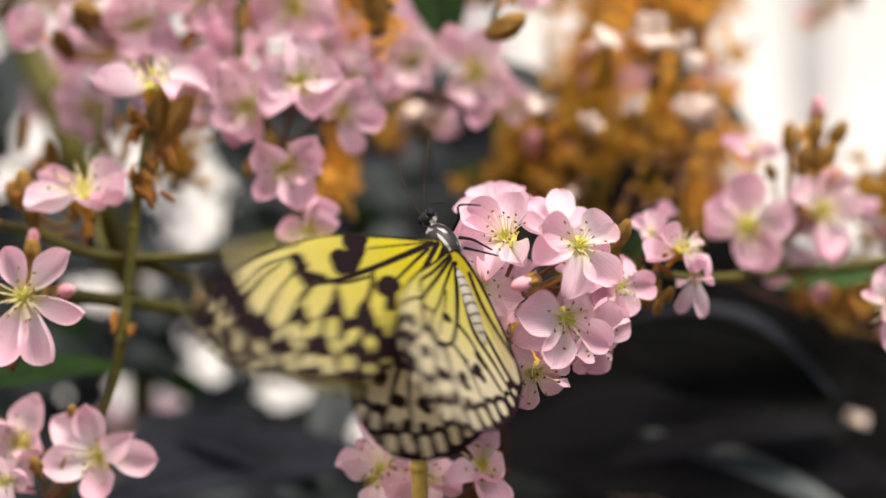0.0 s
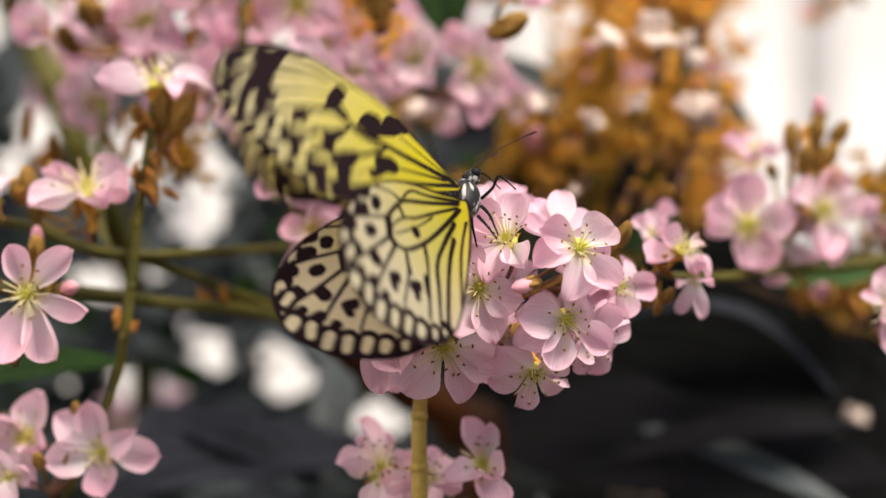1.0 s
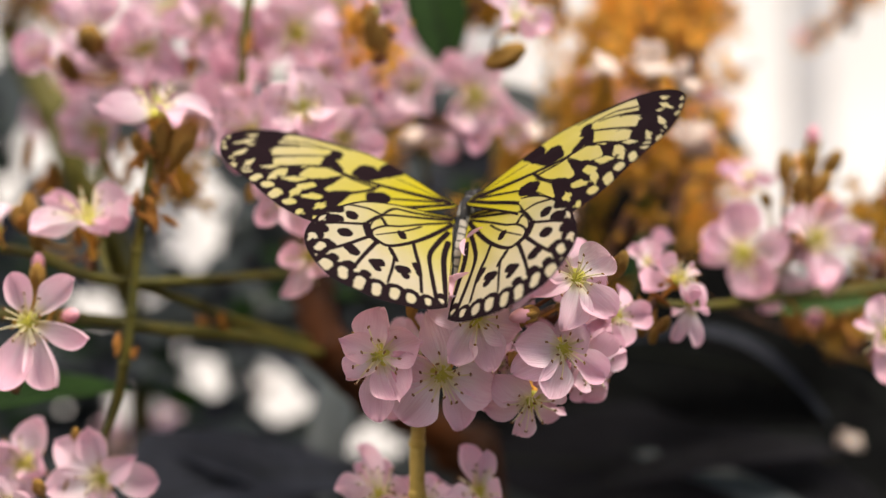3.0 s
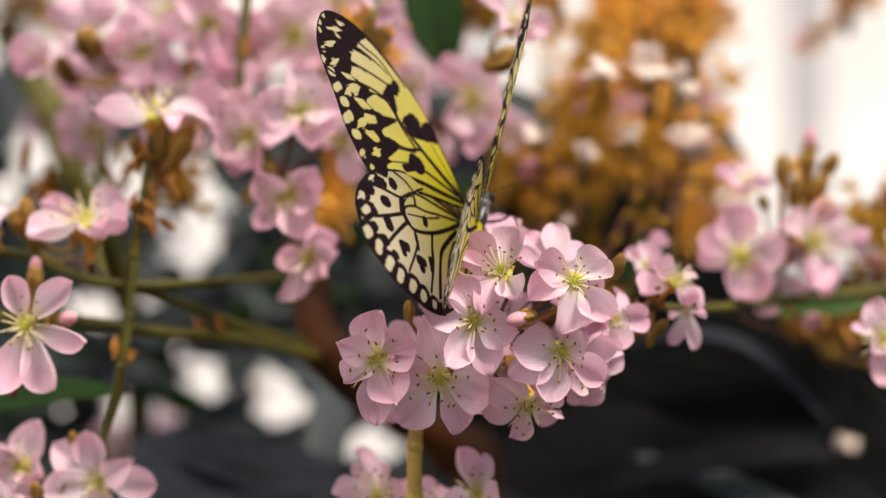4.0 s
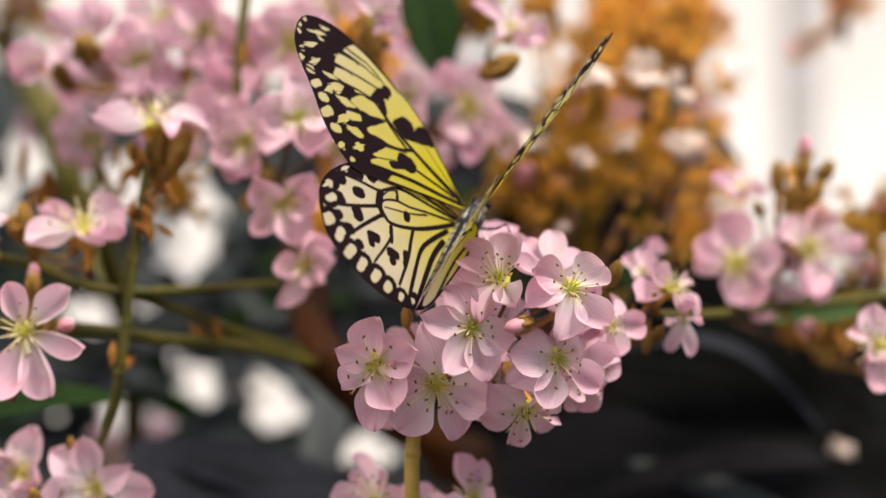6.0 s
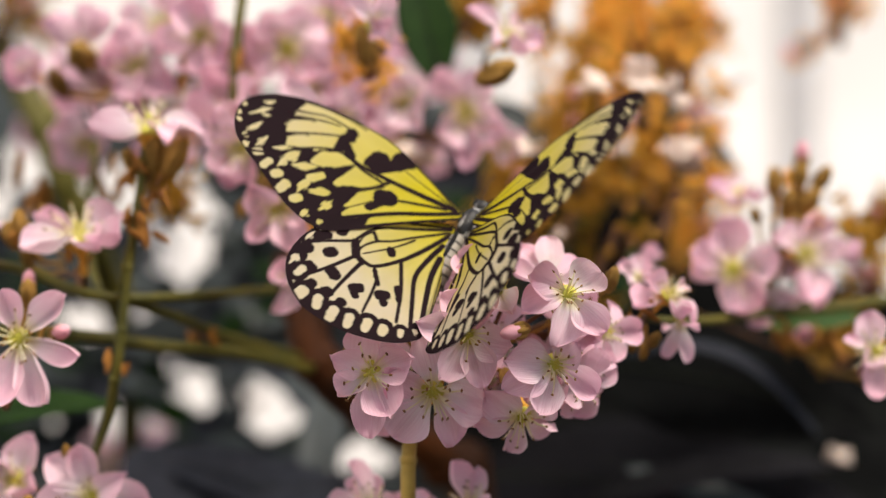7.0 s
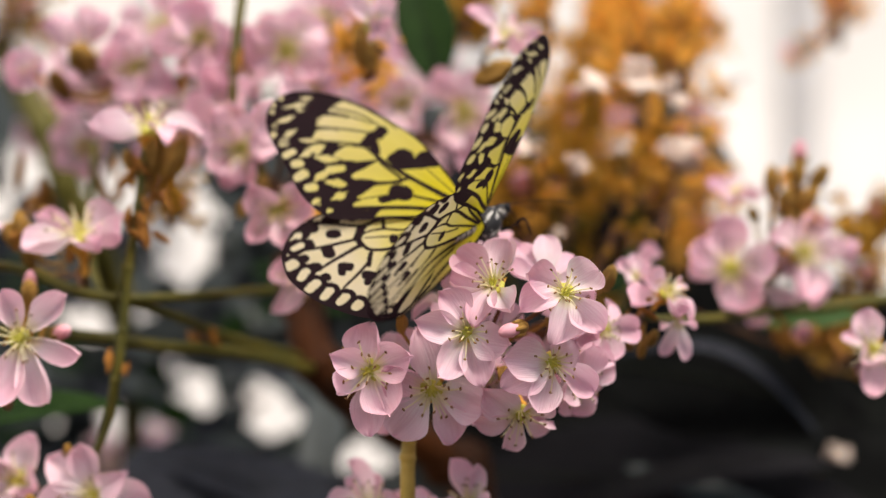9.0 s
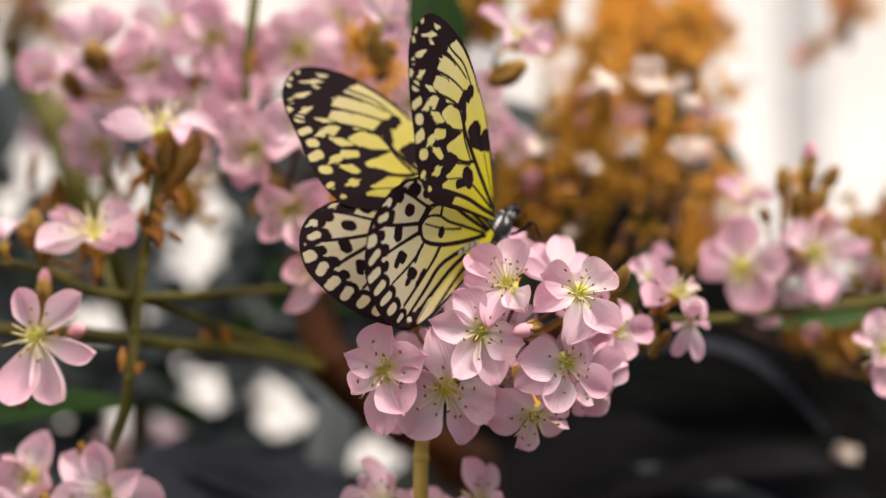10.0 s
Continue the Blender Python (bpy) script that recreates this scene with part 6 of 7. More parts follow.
def motions():
    walk(butterfly, [
        (0.00, pose(-0.00146, -0.01999, 1.19177, 111.30, -32.59, -47.28)),
        (0.20, pose(-0.00127, -0.01703, 1.19334, 102.87, -28.78, -50.66)),
        (0.30, pose(0.00035, -0.01622, 1.19632, 104.97, -22.25, -48.55)),
        (0.40, pose(-0.00053, -0.01527, 1.19888, 78.40, -14.92, -47.98)),
        (0.50, pose(-0.00236, -0.01501, 1.20177, 70.24, -10.70, -37.25)),
        (0.60, pose(0.00059, -0.01183, 1.20034, 77.41, -7.39, -37.58)),
        (0.80, pose(0.00016, -0.01560, 1.21040, 47.99, -12.52, -47.48)),
        (0.90, pose(0.00303, -0.01530, 1.20472, 78.04, -29.11, -47.21)),
        (1.00, pose(0.00313, -0.01804, 1.20486, 62.86, -21.02, -46.06)),
        (1.10, pose(-0.00170, -0.01859, 1.20607, 73.72, -28.11, -33.39)),
        (1.20, pose(0.00195, -0.01683, 1.20808, 65.48, -15.40, -32.72)),
        (1.30, pose(0.00299, -0.00500, 1.20535, 59.28, 14.96, -14.18)),
        (1.40, pose(0.00149, 0.00682, 1.20455, 64.49, 6.22, -21.84)),
        (1.50, pose(0.00524, 0.00589, 1.20635, 56.81, 14.81, -11.23)),
        (1.60, pose(0.00212, 0.01781, 1.20461, 40.28, 14.96, -14.98)),
        (1.70, pose(0.00622, 0.01249, 1.20839, 51.77, 9.16, -15.46)),
        (1.80, pose(0.00222, 0.01220, 1.20575, 46.10, -14.90, -29.15)),
        (1.90, pose(0.01135, 0.01133, 1.20795, 45.30, 3.79, -31.08)),
        (2.00, pose(0.01079, 0.01976, 1.20745, 32.54, 5.07, -33.39)),
        (2.10, pose(0.01082, 0.01171, 1.20640, 36.02, -0.25, -31.62)),
        (2.30, pose(0.00911, 0.00944, 1.20726, 41.36, -2.27, -28.94)),
        (2.40, pose(0.00758, 0.01120, 1.20686, 43.60, -5.14, -30.23)),
        (2.50, pose(0.00796, 0.01179, 1.20932, 48.67, 6.74, -27.00)),
        (2.60, pose(0.00630, 0.01037, 1.21063, 52.70, -7.78, -25.86)),
        (2.70, pose(0.00471, 0.01122, 1.20933, 53.35, -10.80, -25.72)),
        (3.80, pose(0.00899, 0.01285, 1.21083, 54.38, -1.94, -23.61)),
        (4.00, pose(0.00868, 0.01636, 1.20996, 53.45, 8.77, -19.77)),
        (4.20, pose(0.00714, 0.01348, 1.20921, 51.88, -4.46, -23.15)),
        (4.50, pose(0.00847, 0.01564, 1.21050, 45.74, 16.33, -7.44)),
        (4.80, pose(0.00640, 0.01183, 1.21113, 36.47, 0.98, -14.48)),
        (5.00, pose(0.01031, 0.01332, 1.21093, 25.08, 11.78, -16.81)),
        (5.20, pose(0.00668, 0.01044, 1.21048, 36.35, 5.14, -14.91)),
        (5.50, pose(0.00859, 0.01193, 1.21095, 45.27, 17.49, -7.05)),
        (5.70, pose(0.00782, 0.01164, 1.21055, 43.69, 17.55, -10.89)),
        (6.80, pose(0.00963, 0.00840, 1.21232, 59.94, 9.88, -24.66)),
        (7.00, pose(0.00853, 0.01094, 1.21067, 57.09, 15.93, -24.64)),
        (7.20, pose(0.01002, 0.01205, 1.20977, 45.62, 15.08, -25.25)),
        (7.40, pose(0.01019, 0.01243, 1.20991, 38.86, 24.21, -22.48)),
        (7.50, pose(0.01146, 0.01372, 1.21167, 38.25, 29.63, -24.22)),
        (7.60, pose(0.01153, 0.01002, 1.21439, 47.25, 16.16, -33.59)),
        (7.70, pose(0.01172, 0.00894, 1.21495, 52.01, 4.24, -35.94)),
        (7.80, pose(0.01391, 0.00896, 1.21467, 50.89, -1.24, -38.54)),
        (8.00, pose(0.01492, 0.01259, 1.21154, 42.96, -2.50, -53.34)),
        (8.20, pose(0.01467, 0.00713, 1.21415, 54.28, -1.70, -46.80)),
        (8.50, pose(0.01350, 0.01217, 1.21190, 44.62, -2.74, -47.75)),
        (8.70, pose(0.01583, 0.00835, 1.21608, 43.36, -2.61, -41.82)),
        (9.00, pose(0.01337, 0.01340, 1.21171, 40.69, -5.42, -44.39)),
        (9.20, pose(0.01420, 0.00727, 1.21341, 48.80, -10.96, -40.64)),
        (9.50, pose(0.01225, 0.01112, 1.21125, 45.16, -1.71, -50.67)),
        (10.00, pose(0.01210, 0.01144, 1.21019, 47.37, -2.57, -47.94)),
    ])
    walk(left_forewing, flutter([
        (0.00, pose(-0.00250, 0.00150, 0.00300, 67.83, 61.27, 67.06)),
        (0.20, pose(-0.00250, 0.00150, 0.00300, -1.19, 38.24, 24.78)),
        (0.30, pose(-0.00250, 0.00150, 0.00300, 80.95, 56.46, 86.49)),
        (0.40, pose(-0.00250, 0.00150, 0.00300, 24.65, 34.78, 39.78)),
        (0.50, pose(-0.00250, 0.00150, 0.00300, 10.88, 25.89, 43.01)),
        (0.60, pose(-0.00250, 0.00150, 0.00300, 76.43, 54.21, 85.53)),
        (0.80, pose(-0.00250, 0.00150, 0.00300, 25.95, 29.96, 44.87)),
        (0.90, pose(-0.00250, 0.00150, 0.00300, 94.57, 62.02, 92.52)),
        (1.00, pose(-0.00250, 0.00150, 0.00300, 27.30, 58.67, 26.87)),
        (1.10, pose(-0.00250, 0.00150, 0.00300, 16.65, 50.93, 30.28)),
        (1.20, pose(-0.00250, 0.00150, 0.00300, -1.95, 22.55, 31.02)),
        (1.30, pose(-0.00250, 0.00150, 0.00300, -26.99, -8.12, 47.29)),
        (1.40, pose(-0.00250, 0.00150, 0.00300, -17.73, -1.60, 47.93)),
        (1.50, pose(-0.00250, 0.00150, 0.00300, -35.71, -10.45, 43.42)),
        (1.60, pose(-0.00250, 0.00150, 0.00300, -14.60, -5.99, 43.92)),
        (1.70, pose(-0.00250, 0.00150, 0.00300, -25.98, -0.71, 38.04)),
        (1.80, pose(-0.00250, 0.00150, 0.00300, 4.83, 29.51, 36.35)),
        (1.90, pose(-0.00250, 0.00150, 0.00300, 11.89, 37.82, 29.33)),
        (2.00, pose(-0.00250, 0.00150, 0.00300, 43.42, 51.49, 58.89)),
        (2.10, pose(-0.00250, 0.00150, 0.00300, 41.76, 59.03, 58.64)),
        (2.30, pose(-0.00250, 0.00150, 0.00300, 22.00, 55.35, 44.84)),
        (2.40, pose(-0.00250, 0.00150, 0.00300, 15.75, 52.73, 41.87)),
        (2.50, pose(-0.00250, 0.00150, 0.00300, 3.90, 34.18, 41.28)),
        (2.60, pose(-0.00250, 0.00150, 0.00300, -0.07, 39.00, 30.48)),
        (2.70, pose(-0.00250, 0.00150, 0.00300, -3.41, 33.99, 31.52)),
        (3.80, pose(-0.00250, 0.00150, 0.00300, 34.22, 65.80, 47.36)),
        (4.00, pose(-0.00250, 0.00150, 0.00300, 30.67, 59.20, 51.03)),
        (4.20, pose(-0.00250, 0.00150, 0.00300, 32.84, 61.20, 44.36)),
        (4.50, pose(-0.00250, 0.00150, 0.00300, 8.68, 25.81, 33.43)),
        (4.80, pose(-0.00250, 0.00150, 0.00300, 19.31, 28.84, 34.53)),
        (5.00, pose(-0.00250, 0.00150, 0.00300, 13.72, 17.61, 38.31)),
        (5.20, pose(-0.00250, 0.00150, 0.00300, 15.89, 26.68, 34.71)),
        (5.50, pose(-0.00250, 0.00150, 0.00300, 10.50, 32.60, 34.54)),
        (5.70, pose(-0.00250, 0.00150, 0.00300, 17.25, 43.71, 39.16)),
        (6.80, pose(-0.00250, 0.00150, 0.00300, 3.92, 44.36, 35.99)),
        (7.00, pose(-0.00250, 0.00150, 0.00300, 4.42, 29.00, 41.53)),
        (7.20, pose(-0.00250, 0.00150, 0.00300, -7.71, 20.09, 37.96)),
        (7.40, pose(-0.00250, 0.00150, 0.00300, -8.58, 9.71, 44.70)),
        (7.50, pose(-0.00250, 0.00150, 0.00300, -5.56, 4.00, 45.80)),
        (7.60, pose(-0.00250, 0.00150, 0.00300, 6.71, 27.44, 41.90)),
        (7.70, pose(-0.00250, 0.00150, 0.00300, 8.27, 44.54, 27.26)),
        (7.80, pose(-0.00250, 0.00150, 0.00300, 17.70, 52.60, 31.08)),
        (8.00, pose(-0.00250, 0.00150, 0.00300, 69.40, 60.66, 87.73)),
        (8.20, pose(-0.00250, 0.00150, 0.00300, 17.39, 57.29, 29.79)),
        (8.50, pose(-0.00250, 0.00150, 0.00300, 23.69, 42.88, 46.84)),
        (8.70, pose(-0.00250, 0.00150, 0.00300, 9.17, 33.66, 40.54)),
        (9.00, pose(-0.00250, 0.00150, 0.00300, 29.99, 35.79, 41.92)),
        (9.20, pose(-0.00250, 0.00150, 0.00300, 24.79, 51.87, 36.39)),
        (9.50, pose(-0.00250, 0.00150, 0.00300, 36.42, 48.56, 55.97)),
        (10.00, pose(-0.00250, 0.00150, 0.00300, 32.82, 51.47, 51.05)),
    ], {0.0: 40, 0.2: 20, 0.5: 18, 1.0: 30, 1.5: 6, 2.5: 6, 7.5: 3}))
    walk(left_hindwing, flutter([
        (0.00, pose(-0.00250, -0.00300, 0.00170, 46.03, 76.40, 34.66)),
        (0.20, pose(-0.00250, -0.00300, 0.00170, -4.14, 29.51, 9.83)),
        (0.30, pose(-0.00250, -0.00300, 0.00170, 58.73, 67.23, 55.56)),
        (0.40, pose(-0.00250, -0.00300, 0.00170, 16.51, 30.85, 16.89)),
        (0.50, pose(-0.00250, -0.00300, 0.00170, 7.06, 13.23, 26.68)),
        (0.60, pose(-0.00250, -0.00300, 0.00170, 49.67, 57.73, 53.60)),
        (0.80, pose(-0.00250, -0.00300, 0.00170, 20.93, 21.37, 44.57)),
        (0.90, pose(-0.00250, -0.00300, 0.00170, 77.48, 57.60, 77.13)),
        (1.00, pose(-0.00250, -0.00300, 0.00170, 28.46, 48.47, 33.00)),
        (1.10, pose(-0.00250, -0.00300, 0.00170, 4.68, 55.32, 12.32)),
        (1.20, pose(-0.00250, -0.00300, 0.00170, 8.61, 34.12, 35.07)),
        (1.30, pose(-0.00250, -0.00300, 0.00170, -21.72, -15.85, 43.41)),
        (1.40, pose(-0.00250, -0.00300, 0.00170, -12.87, 18.89, 45.36)),
        (1.50, pose(-0.00250, -0.00300, 0.00170, -30.51, -9.45, 41.34)),
        (1.60, pose(-0.00250, -0.00300, 0.00170, -0.76, 1.46, 48.00)),
        (1.70, pose(-0.00250, -0.00300, 0.00170, -22.70, 1.67, 35.51)),
        (1.80, pose(-0.00250, -0.00300, 0.00170, 11.19, 41.19, 33.56)),
        (1.90, pose(-0.00250, -0.00300, 0.00170, 14.04, 46.82, 37.73)),
        (2.00, pose(-0.00250, -0.00300, 0.00170, 46.34, 56.82, 61.58)),
        (2.10, pose(-0.00250, -0.00300, 0.00170, 43.73, 59.14, 56.60)),
        (2.30, pose(-0.00250, -0.00300, 0.00170, 18.88, 52.32, 41.15)),
        (2.40, pose(-0.00250, -0.00300, 0.00170, 9.84, 51.09, 28.53)),
        (2.50, pose(-0.00250, -0.00300, 0.00170, 0.50, 34.02, 30.18)),
        (2.60, pose(-0.00250, -0.00300, 0.00170, 3.47, 45.43, 21.89)),
        (2.70, pose(-0.00250, -0.00300, 0.00170, 5.10, 43.99, 29.23)),
        (3.80, pose(-0.00250, -0.00300, 0.00170, 12.13, 64.78, 33.47)),
        (4.00, pose(-0.00250, -0.00300, 0.00170, 14.53, 61.65, 37.34)),
        (4.20, pose(-0.00250, -0.00300, 0.00170, 21.05, 64.82, 33.92)),
        (4.50, pose(-0.00250, -0.00300, 0.00170, 9.25, 30.14, 32.30)),
        (4.80, pose(-0.00250, -0.00300, 0.00170, 18.91, 29.39, 30.95)),
        (5.00, pose(-0.00250, -0.00300, 0.00170, 12.38, 17.32, 32.72)),
        (5.20, pose(-0.00250, -0.00300, 0.00170, 15.66, 26.88, 31.96)),
        (5.50, pose(-0.00250, -0.00300, 0.00170, 9.81, 34.23, 29.88)),
        (5.70, pose(-0.00250, -0.00300, 0.00170, 11.62, 44.10, 27.81)),
        (6.80, pose(-0.00250, -0.00300, 0.00170, 3.58, 45.63, 27.91)),
        (7.00, pose(-0.00250, -0.00300, 0.00170, 0.26, 28.22, 34.33)),
        (7.20, pose(-0.00250, -0.00300, 0.00170, -7.74, 15.76, 32.72)),
        (7.40, pose(-0.00250, -0.00300, 0.00170, -6.98, 2.26, 38.93)),
        (7.50, pose(-0.00250, -0.00300, 0.00170, -3.29, -3.92, 36.99)),
        (7.60, pose(-0.00250, -0.00300, 0.00170, 5.39, 29.07, 35.18)),
        (7.70, pose(-0.00250, -0.00300, 0.00170, 13.93, 49.56, 30.25)),
        (7.80, pose(-0.00250, -0.00300, 0.00170, 18.44, 59.92, 26.51)),
        (8.00, pose(-0.00250, -0.00300, 0.00170, 47.22, 68.25, 55.96)),
        (8.20, pose(-0.00250, -0.00300, 0.00170, 17.70, 61.34, 23.51)),
        (8.50, pose(-0.00250, -0.00300, 0.00170, 14.11, 40.07, 28.08)),
        (8.70, pose(-0.00250, -0.00300, 0.00170, 3.70, 29.26, 26.58)),
        (9.00, pose(-0.00250, -0.00300, 0.00170, 14.89, 33.84, 24.09)),
        (9.20, pose(-0.00250, -0.00300, 0.00170, 13.88, 52.86, 19.76)),
        (9.50, pose(-0.00250, -0.00300, 0.00170, 29.36, 52.07, 43.73)),
        (10.00, pose(-0.00250, -0.00300, 0.00170, 22.15, 53.23, 36.35)),
    ], {0.0: 6, 0.2: 8, 0.5: 5, 1.0: 3, 1.5: 4, 2.5: 4, 7.5: 2}))
    walk(right_forewing, flutter([
        (0.00, pose(0.00250, 0.00150, 0.00300, 124.00, -62.07, -111.27)),
        (0.20, pose(0.00250, 0.00150, 0.00300, 21.19, -6.18, -43.66)),
        (0.30, pose(0.00250, 0.00150, 0.00300, -168.81, -33.08, -165.84)),
        (0.40, pose(0.00250, 0.00150, 0.00300, 30.01, -16.50, -47.23)),
        (0.50, pose(0.00250, 0.00150, 0.00300, 41.21, -18.50, -57.79)),
        (0.60, pose(0.00250, 0.00150, 0.00300, 110.59, -49.59, -90.03)),
        (0.80, pose(0.00250, 0.00150, 0.00300, 24.54, -9.25, -50.82)),
        (0.90, pose(0.00250, 0.00150, 0.00300, -175.33, -60.94, -170.72)),
        (1.00, pose(0.00250, 0.00150, 0.00300, 113.49, -61.04, -103.08)),
        (1.10, pose(0.00250, 0.00150, 0.00300, 54.86, -33.21, -66.96)),
        (1.20, pose(0.00250, 0.00150, 0.00300, 20.28, -16.20, -59.74)),
        (1.30, pose(0.00250, 0.00150, 0.00300, 32.02, -32.69, -53.24)),
        (1.40, pose(0.00250, 0.00150, 0.00300, -7.53, -31.20, -37.58)),
        (1.50, pose(0.00250, 0.00150, 0.00300, -2.83, -36.42, -37.35)),
        (1.60, pose(0.00250, 0.00150, 0.00300, 7.86, -27.64, -40.51)),
        (1.70, pose(0.00250, 0.00150, 0.00300, 14.95, -35.80, -46.26)),
        (1.80, pose(0.00250, 0.00150, 0.00300, 0.16, -15.87, -44.07)),
        (1.90, pose(0.00250, 0.00150, 0.00300, 62.80, -47.76, -64.27)),
        (2.00, pose(0.00250, 0.00150, 0.00300, 74.30, -55.40, -65.08)),
        (2.10, pose(0.00250, 0.00150, 0.00300, 65.04, -52.21, -64.07)),
        (2.30, pose(0.00250, 0.00150, 0.00300, 52.91, -45.29, -55.59)),
        (2.40, pose(0.00250, 0.00150, 0.00300, 38.72, -43.75, -44.19)),
        (2.50, pose(0.00250, 0.00150, 0.00300, 40.61, -41.95, -54.10)),
        (2.60, pose(0.00250, 0.00150, 0.00300, 20.24, -28.28, -40.11)),
        (2.70, pose(0.00250, 0.00150, 0.00300, -8.60, -9.38, -28.78)),
        (3.80, pose(0.00250, 0.00150, 0.00300, 44.38, -57.64, -48.65)),
        (4.00, pose(0.00250, 0.00150, 0.00300, 50.14, -65.49, -48.25)),
        (4.20, pose(0.00250, 0.00150, 0.00300, 27.64, -51.23, -40.81)),
        (4.50, pose(0.00250, 0.00150, 0.00300, 54.35, -54.29, -57.09)),
        (4.80, pose(0.00250, 0.00150, 0.00300, 13.40, -22.25, -37.00)),
        (5.00, pose(0.00250, 0.00150, 0.00300, 14.53, -16.27, -33.25)),
        (5.20, pose(0.00250, 0.00150, 0.00300, 14.91, -29.14, -35.94)),
        (5.50, pose(0.00250, 0.00150, 0.00300, 30.86, -55.25, -45.51)),
        (5.70, pose(0.00250, 0.00150, 0.00300, 36.11, -61.81, -51.16)),
        (6.80, pose(0.00250, 0.00150, 0.00300, 31.39, -52.53, -39.50)),
        (7.00, pose(0.00250, 0.00150, 0.00300, 16.91, -43.37, -26.25)),
        (7.20, pose(0.00250, 0.00150, 0.00300, 9.41, -37.17, -27.18)),
        (7.40, pose(0.00250, 0.00150, 0.00300, 20.27, -38.60, -34.45)),
        (7.50, pose(0.00250, 0.00150, 0.00300, 26.22, -40.23, -35.17)),
        (7.60, pose(0.00250, 0.00150, 0.00300, 44.58, -38.47, -56.12)),
        (7.70, pose(0.00250, 0.00150, 0.00300, 73.15, -47.76, -64.24)),
        (7.80, pose(0.00250, 0.00150, 0.00300, 71.33, -48.90, -58.04)),
        (8.00, pose(0.00250, 0.00150, 0.00300, 55.78, -58.20, -42.19)),
        (8.20, pose(0.00250, 0.00150, 0.00300, 39.18, -47.59, -41.57)),
        (8.50, pose(0.00250, 0.00150, 0.00300, 31.54, -41.63, -45.79)),
        (8.70, pose(0.00250, 0.00150, 0.00300, 13.01, -40.70, -57.67)),
        (9.00, pose(0.00250, 0.00150, 0.00300, 28.00, -37.24, -48.71)),
        (9.20, pose(0.00250, 0.00150, 0.00300, 54.36, -43.47, -56.08)),
        (9.50, pose(0.00250, 0.00150, 0.00300, 59.18, -45.33, -56.08)),
        (10.00, pose(0.00250, 0.00150, 0.00300, 61.32, -51.47, -57.94)),
    ], {0.2: 24, 0.5: 34, 1.0: 8, 1.5: -5, 2.5: -12, 7.5: -4}))
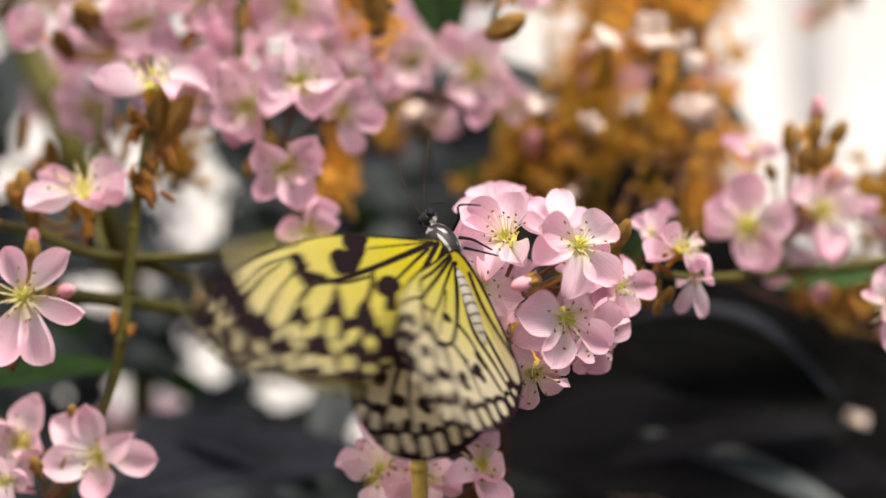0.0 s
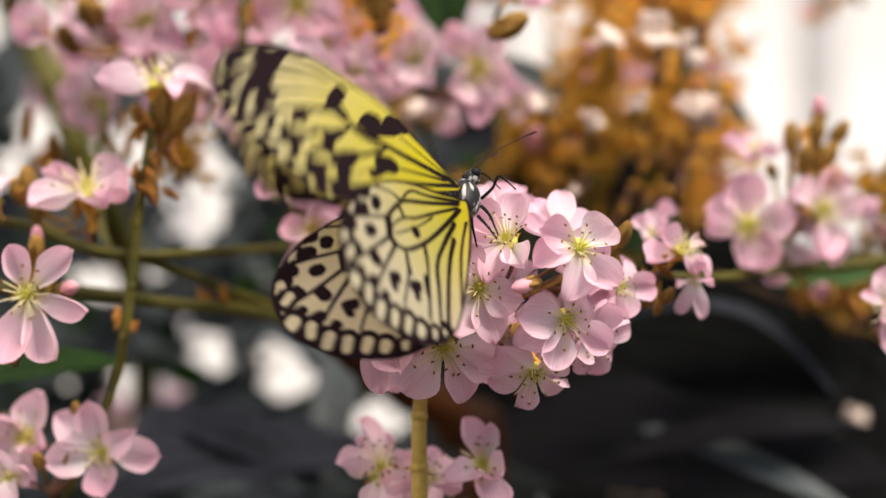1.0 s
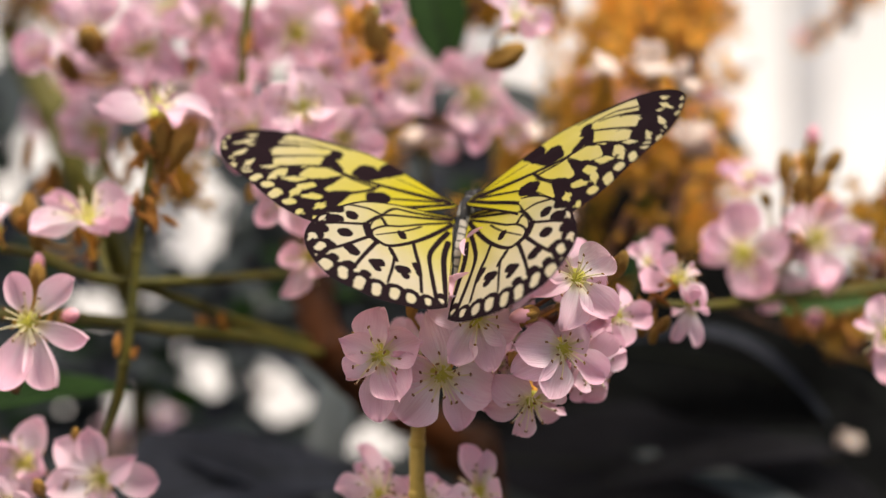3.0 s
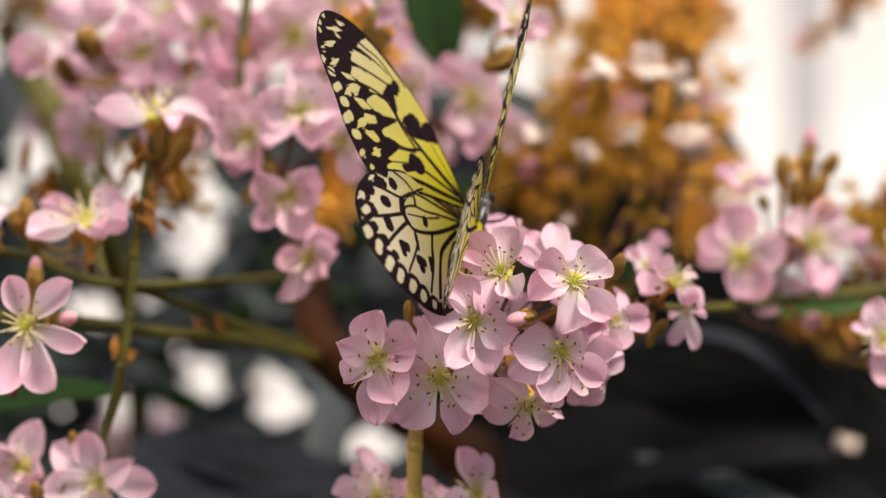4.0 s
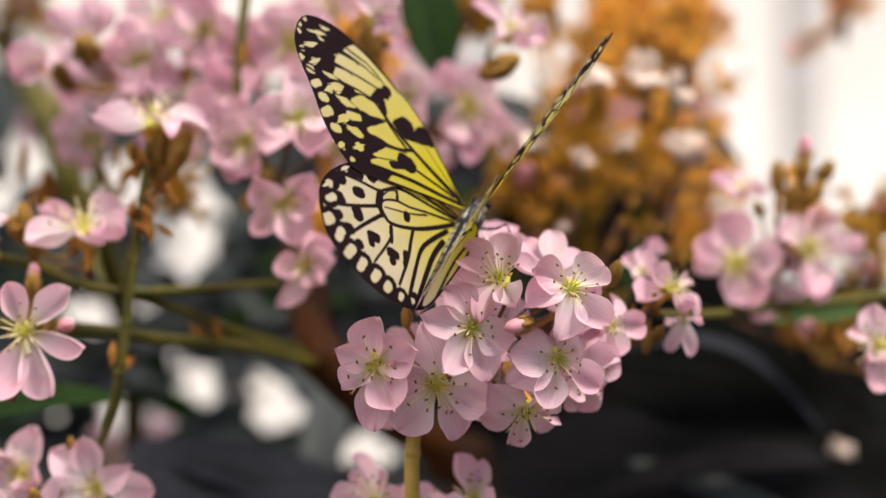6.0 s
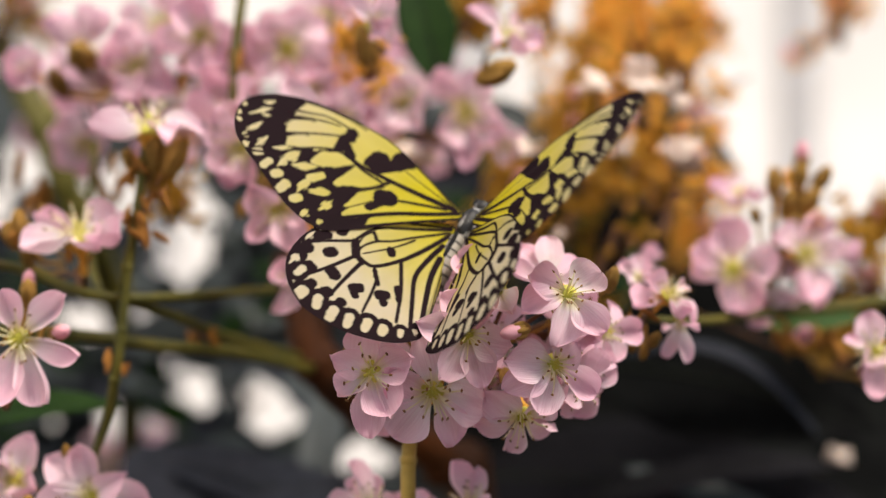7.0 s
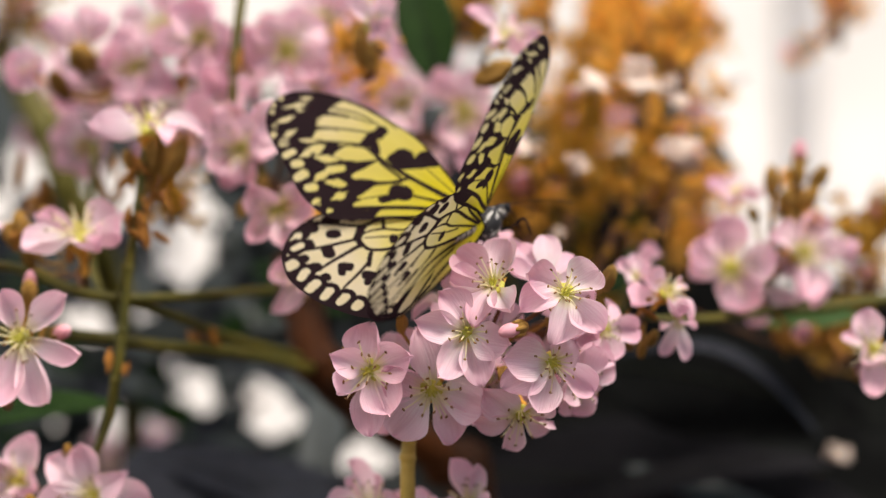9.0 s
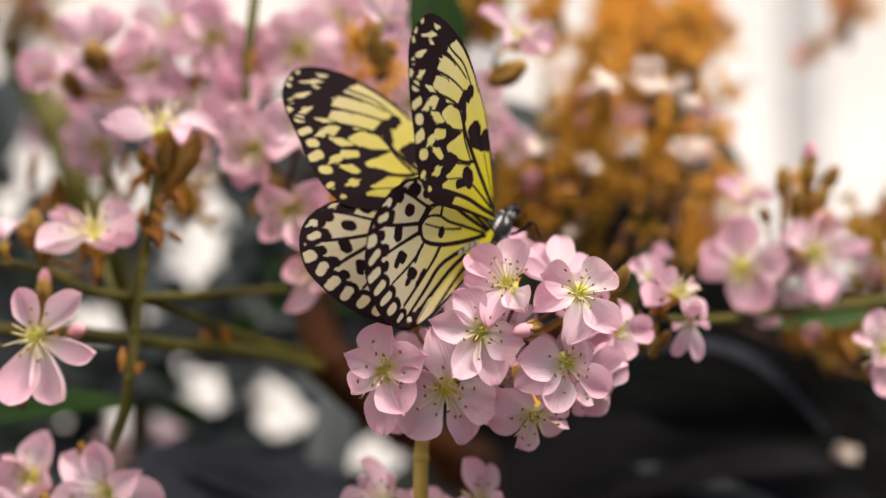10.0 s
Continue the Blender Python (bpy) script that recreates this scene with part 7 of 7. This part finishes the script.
    walk(right_hindwing, flutter([
        (0.00, pose(0.00250, -0.00300, 0.00170, 45.25, -75.60, -52.75)),
        (0.20, pose(0.00250, -0.00300, 0.00170, 4.92, -2.48, -31.04)),
        (0.30, pose(0.00250, -0.00300, 0.00170, -168.55, -43.51, 178.88)),
        (0.40, pose(0.00250, -0.00300, 0.00170, 23.67, -19.12, -37.02)),
        (0.50, pose(0.00250, -0.00300, 0.00170, 41.17, -24.27, -49.46)),
        (0.60, pose(0.00250, -0.00300, 0.00170, 101.35, -64.44, -93.87)),
        (0.80, pose(0.00250, -0.00300, 0.00170, 13.79, -5.21, -44.45)),
        (0.90, pose(0.00250, -0.00300, 0.00170, -170.77, -77.99, -177.17)),
        (1.00, pose(0.00250, -0.00300, 0.00170, 69.32, -63.81, -69.26)),
        (1.10, pose(0.00250, -0.00300, 0.00170, 37.51, -32.40, -55.10)),
        (1.20, pose(0.00250, -0.00300, 0.00170, 13.86, -13.58, -48.85)),
        (1.30, pose(0.00250, -0.00300, 0.00170, 22.91, -51.49, -23.00)),
        (1.40, pose(0.00250, -0.00300, 0.00170, -2.54, -31.90, -23.93)),
        (1.50, pose(0.00250, -0.00300, 0.00170, 5.14, -43.99, -21.41)),
        (1.60, pose(0.00250, -0.00300, 0.00170, 19.11, -34.47, -20.43)),
        (1.70, pose(0.00250, -0.00300, 0.00170, 17.44, -45.32, -34.02)),
        (1.80, pose(0.00250, -0.00300, 0.00170, -1.39, -16.32, -27.76)),
        (1.90, pose(0.00250, -0.00300, 0.00170, 58.71, -57.69, -58.38)),
        (2.00, pose(0.00250, -0.00300, 0.00170, 66.28, -63.52, -60.60)),
        (2.10, pose(0.00250, -0.00300, 0.00170, 48.42, -65.28, -49.32)),
        (2.30, pose(0.00250, -0.00300, 0.00170, 29.37, -60.24, -31.54)),
        (2.40, pose(0.00250, -0.00300, 0.00170, 15.72, -54.02, -15.47)),
        (2.50, pose(0.00250, -0.00300, 0.00170, 18.22, -53.39, -22.13)),
        (2.60, pose(0.00250, -0.00300, 0.00170, 7.96, -33.36, -13.49)),
        (2.70, pose(0.00250, -0.00300, 0.00170, -5.02, -7.52, -18.38)),
        (3.80, pose(0.00250, -0.00300, 0.00170, 17.25, -66.87, -18.65)),
        (4.00, pose(0.00250, -0.00300, 0.00170, 22.04, -73.82, -18.71)),
        (4.20, pose(0.00250, -0.00300, 0.00170, 6.77, -55.39, -17.37)),
        (4.50, pose(0.00250, -0.00300, 0.00170, 40.13, -60.47, -42.03)),
        (4.80, pose(0.00250, -0.00300, 0.00170, 22.26, -26.46, -32.04)),
        (5.00, pose(0.00250, -0.00300, 0.00170, 24.97, -25.61, -32.77)),
        (5.20, pose(0.00250, -0.00300, 0.00170, 23.35, -34.70, -33.97)),
        (5.50, pose(0.00250, -0.00300, 0.00170, 27.98, -58.63, -34.02)),
        (5.70, pose(0.00250, -0.00300, 0.00170, 26.28, -66.82, -33.48)),
        (6.80, pose(0.00250, -0.00300, 0.00170, 31.54, -54.88, -32.56)),
        (7.00, pose(0.00250, -0.00300, 0.00170, 14.16, -46.48, -14.45)),
        (7.20, pose(0.00250, -0.00300, 0.00170, 5.75, -41.23, -13.60)),
        (7.40, pose(0.00250, -0.00300, 0.00170, 19.14, -45.08, -20.51)),
        (7.50, pose(0.00250, -0.00300, 0.00170, 24.64, -48.86, -20.41)),
        (7.60, pose(0.00250, -0.00300, 0.00170, 42.86, -47.10, -44.74)),
        (7.70, pose(0.00250, -0.00300, 0.00170, 71.36, -58.46, -58.64)),
        (7.80, pose(0.00250, -0.00300, 0.00170, 65.43, -57.79, -51.37)),
        (8.00, pose(0.00250, -0.00300, 0.00170, 31.29, -59.91, -39.92)),
        (8.20, pose(0.00250, -0.00300, 0.00170, 24.50, -49.12, -31.22)),
        (8.50, pose(0.00250, -0.00300, 0.00170, 19.31, -43.13, -38.52)),
        (8.70, pose(0.00250, -0.00300, 0.00170, 3.03, -43.05, -51.30)),
        (9.00, pose(0.00250, -0.00300, 0.00170, 23.44, -39.72, -48.00)),
        (9.20, pose(0.00250, -0.00300, 0.00170, 45.31, -46.04, -52.08)),
        (9.50, pose(0.00250, -0.00300, 0.00170, 36.07, -54.49, -45.20)),
        (10.00, pose(0.00250, -0.00300, 0.00170, 38.72, -63.30, -46.44)),
    ], {0.2: 20, 0.5: 30, 1.0: 4, 1.5: -3, 2.5: -9, 7.5: -1}))
    walk(abdomen, [(t, pose(0, -0.0050, 0.0014, lift)) for t, lift in ((0, -28), (0.2, -20), (0.45, 4), (0.75, 0), (0.95, -28), (1.05, -28), (1.35, 0), (7.5, 0), (7.9, -30), (9.5, -30), (10, -28))])


motions()
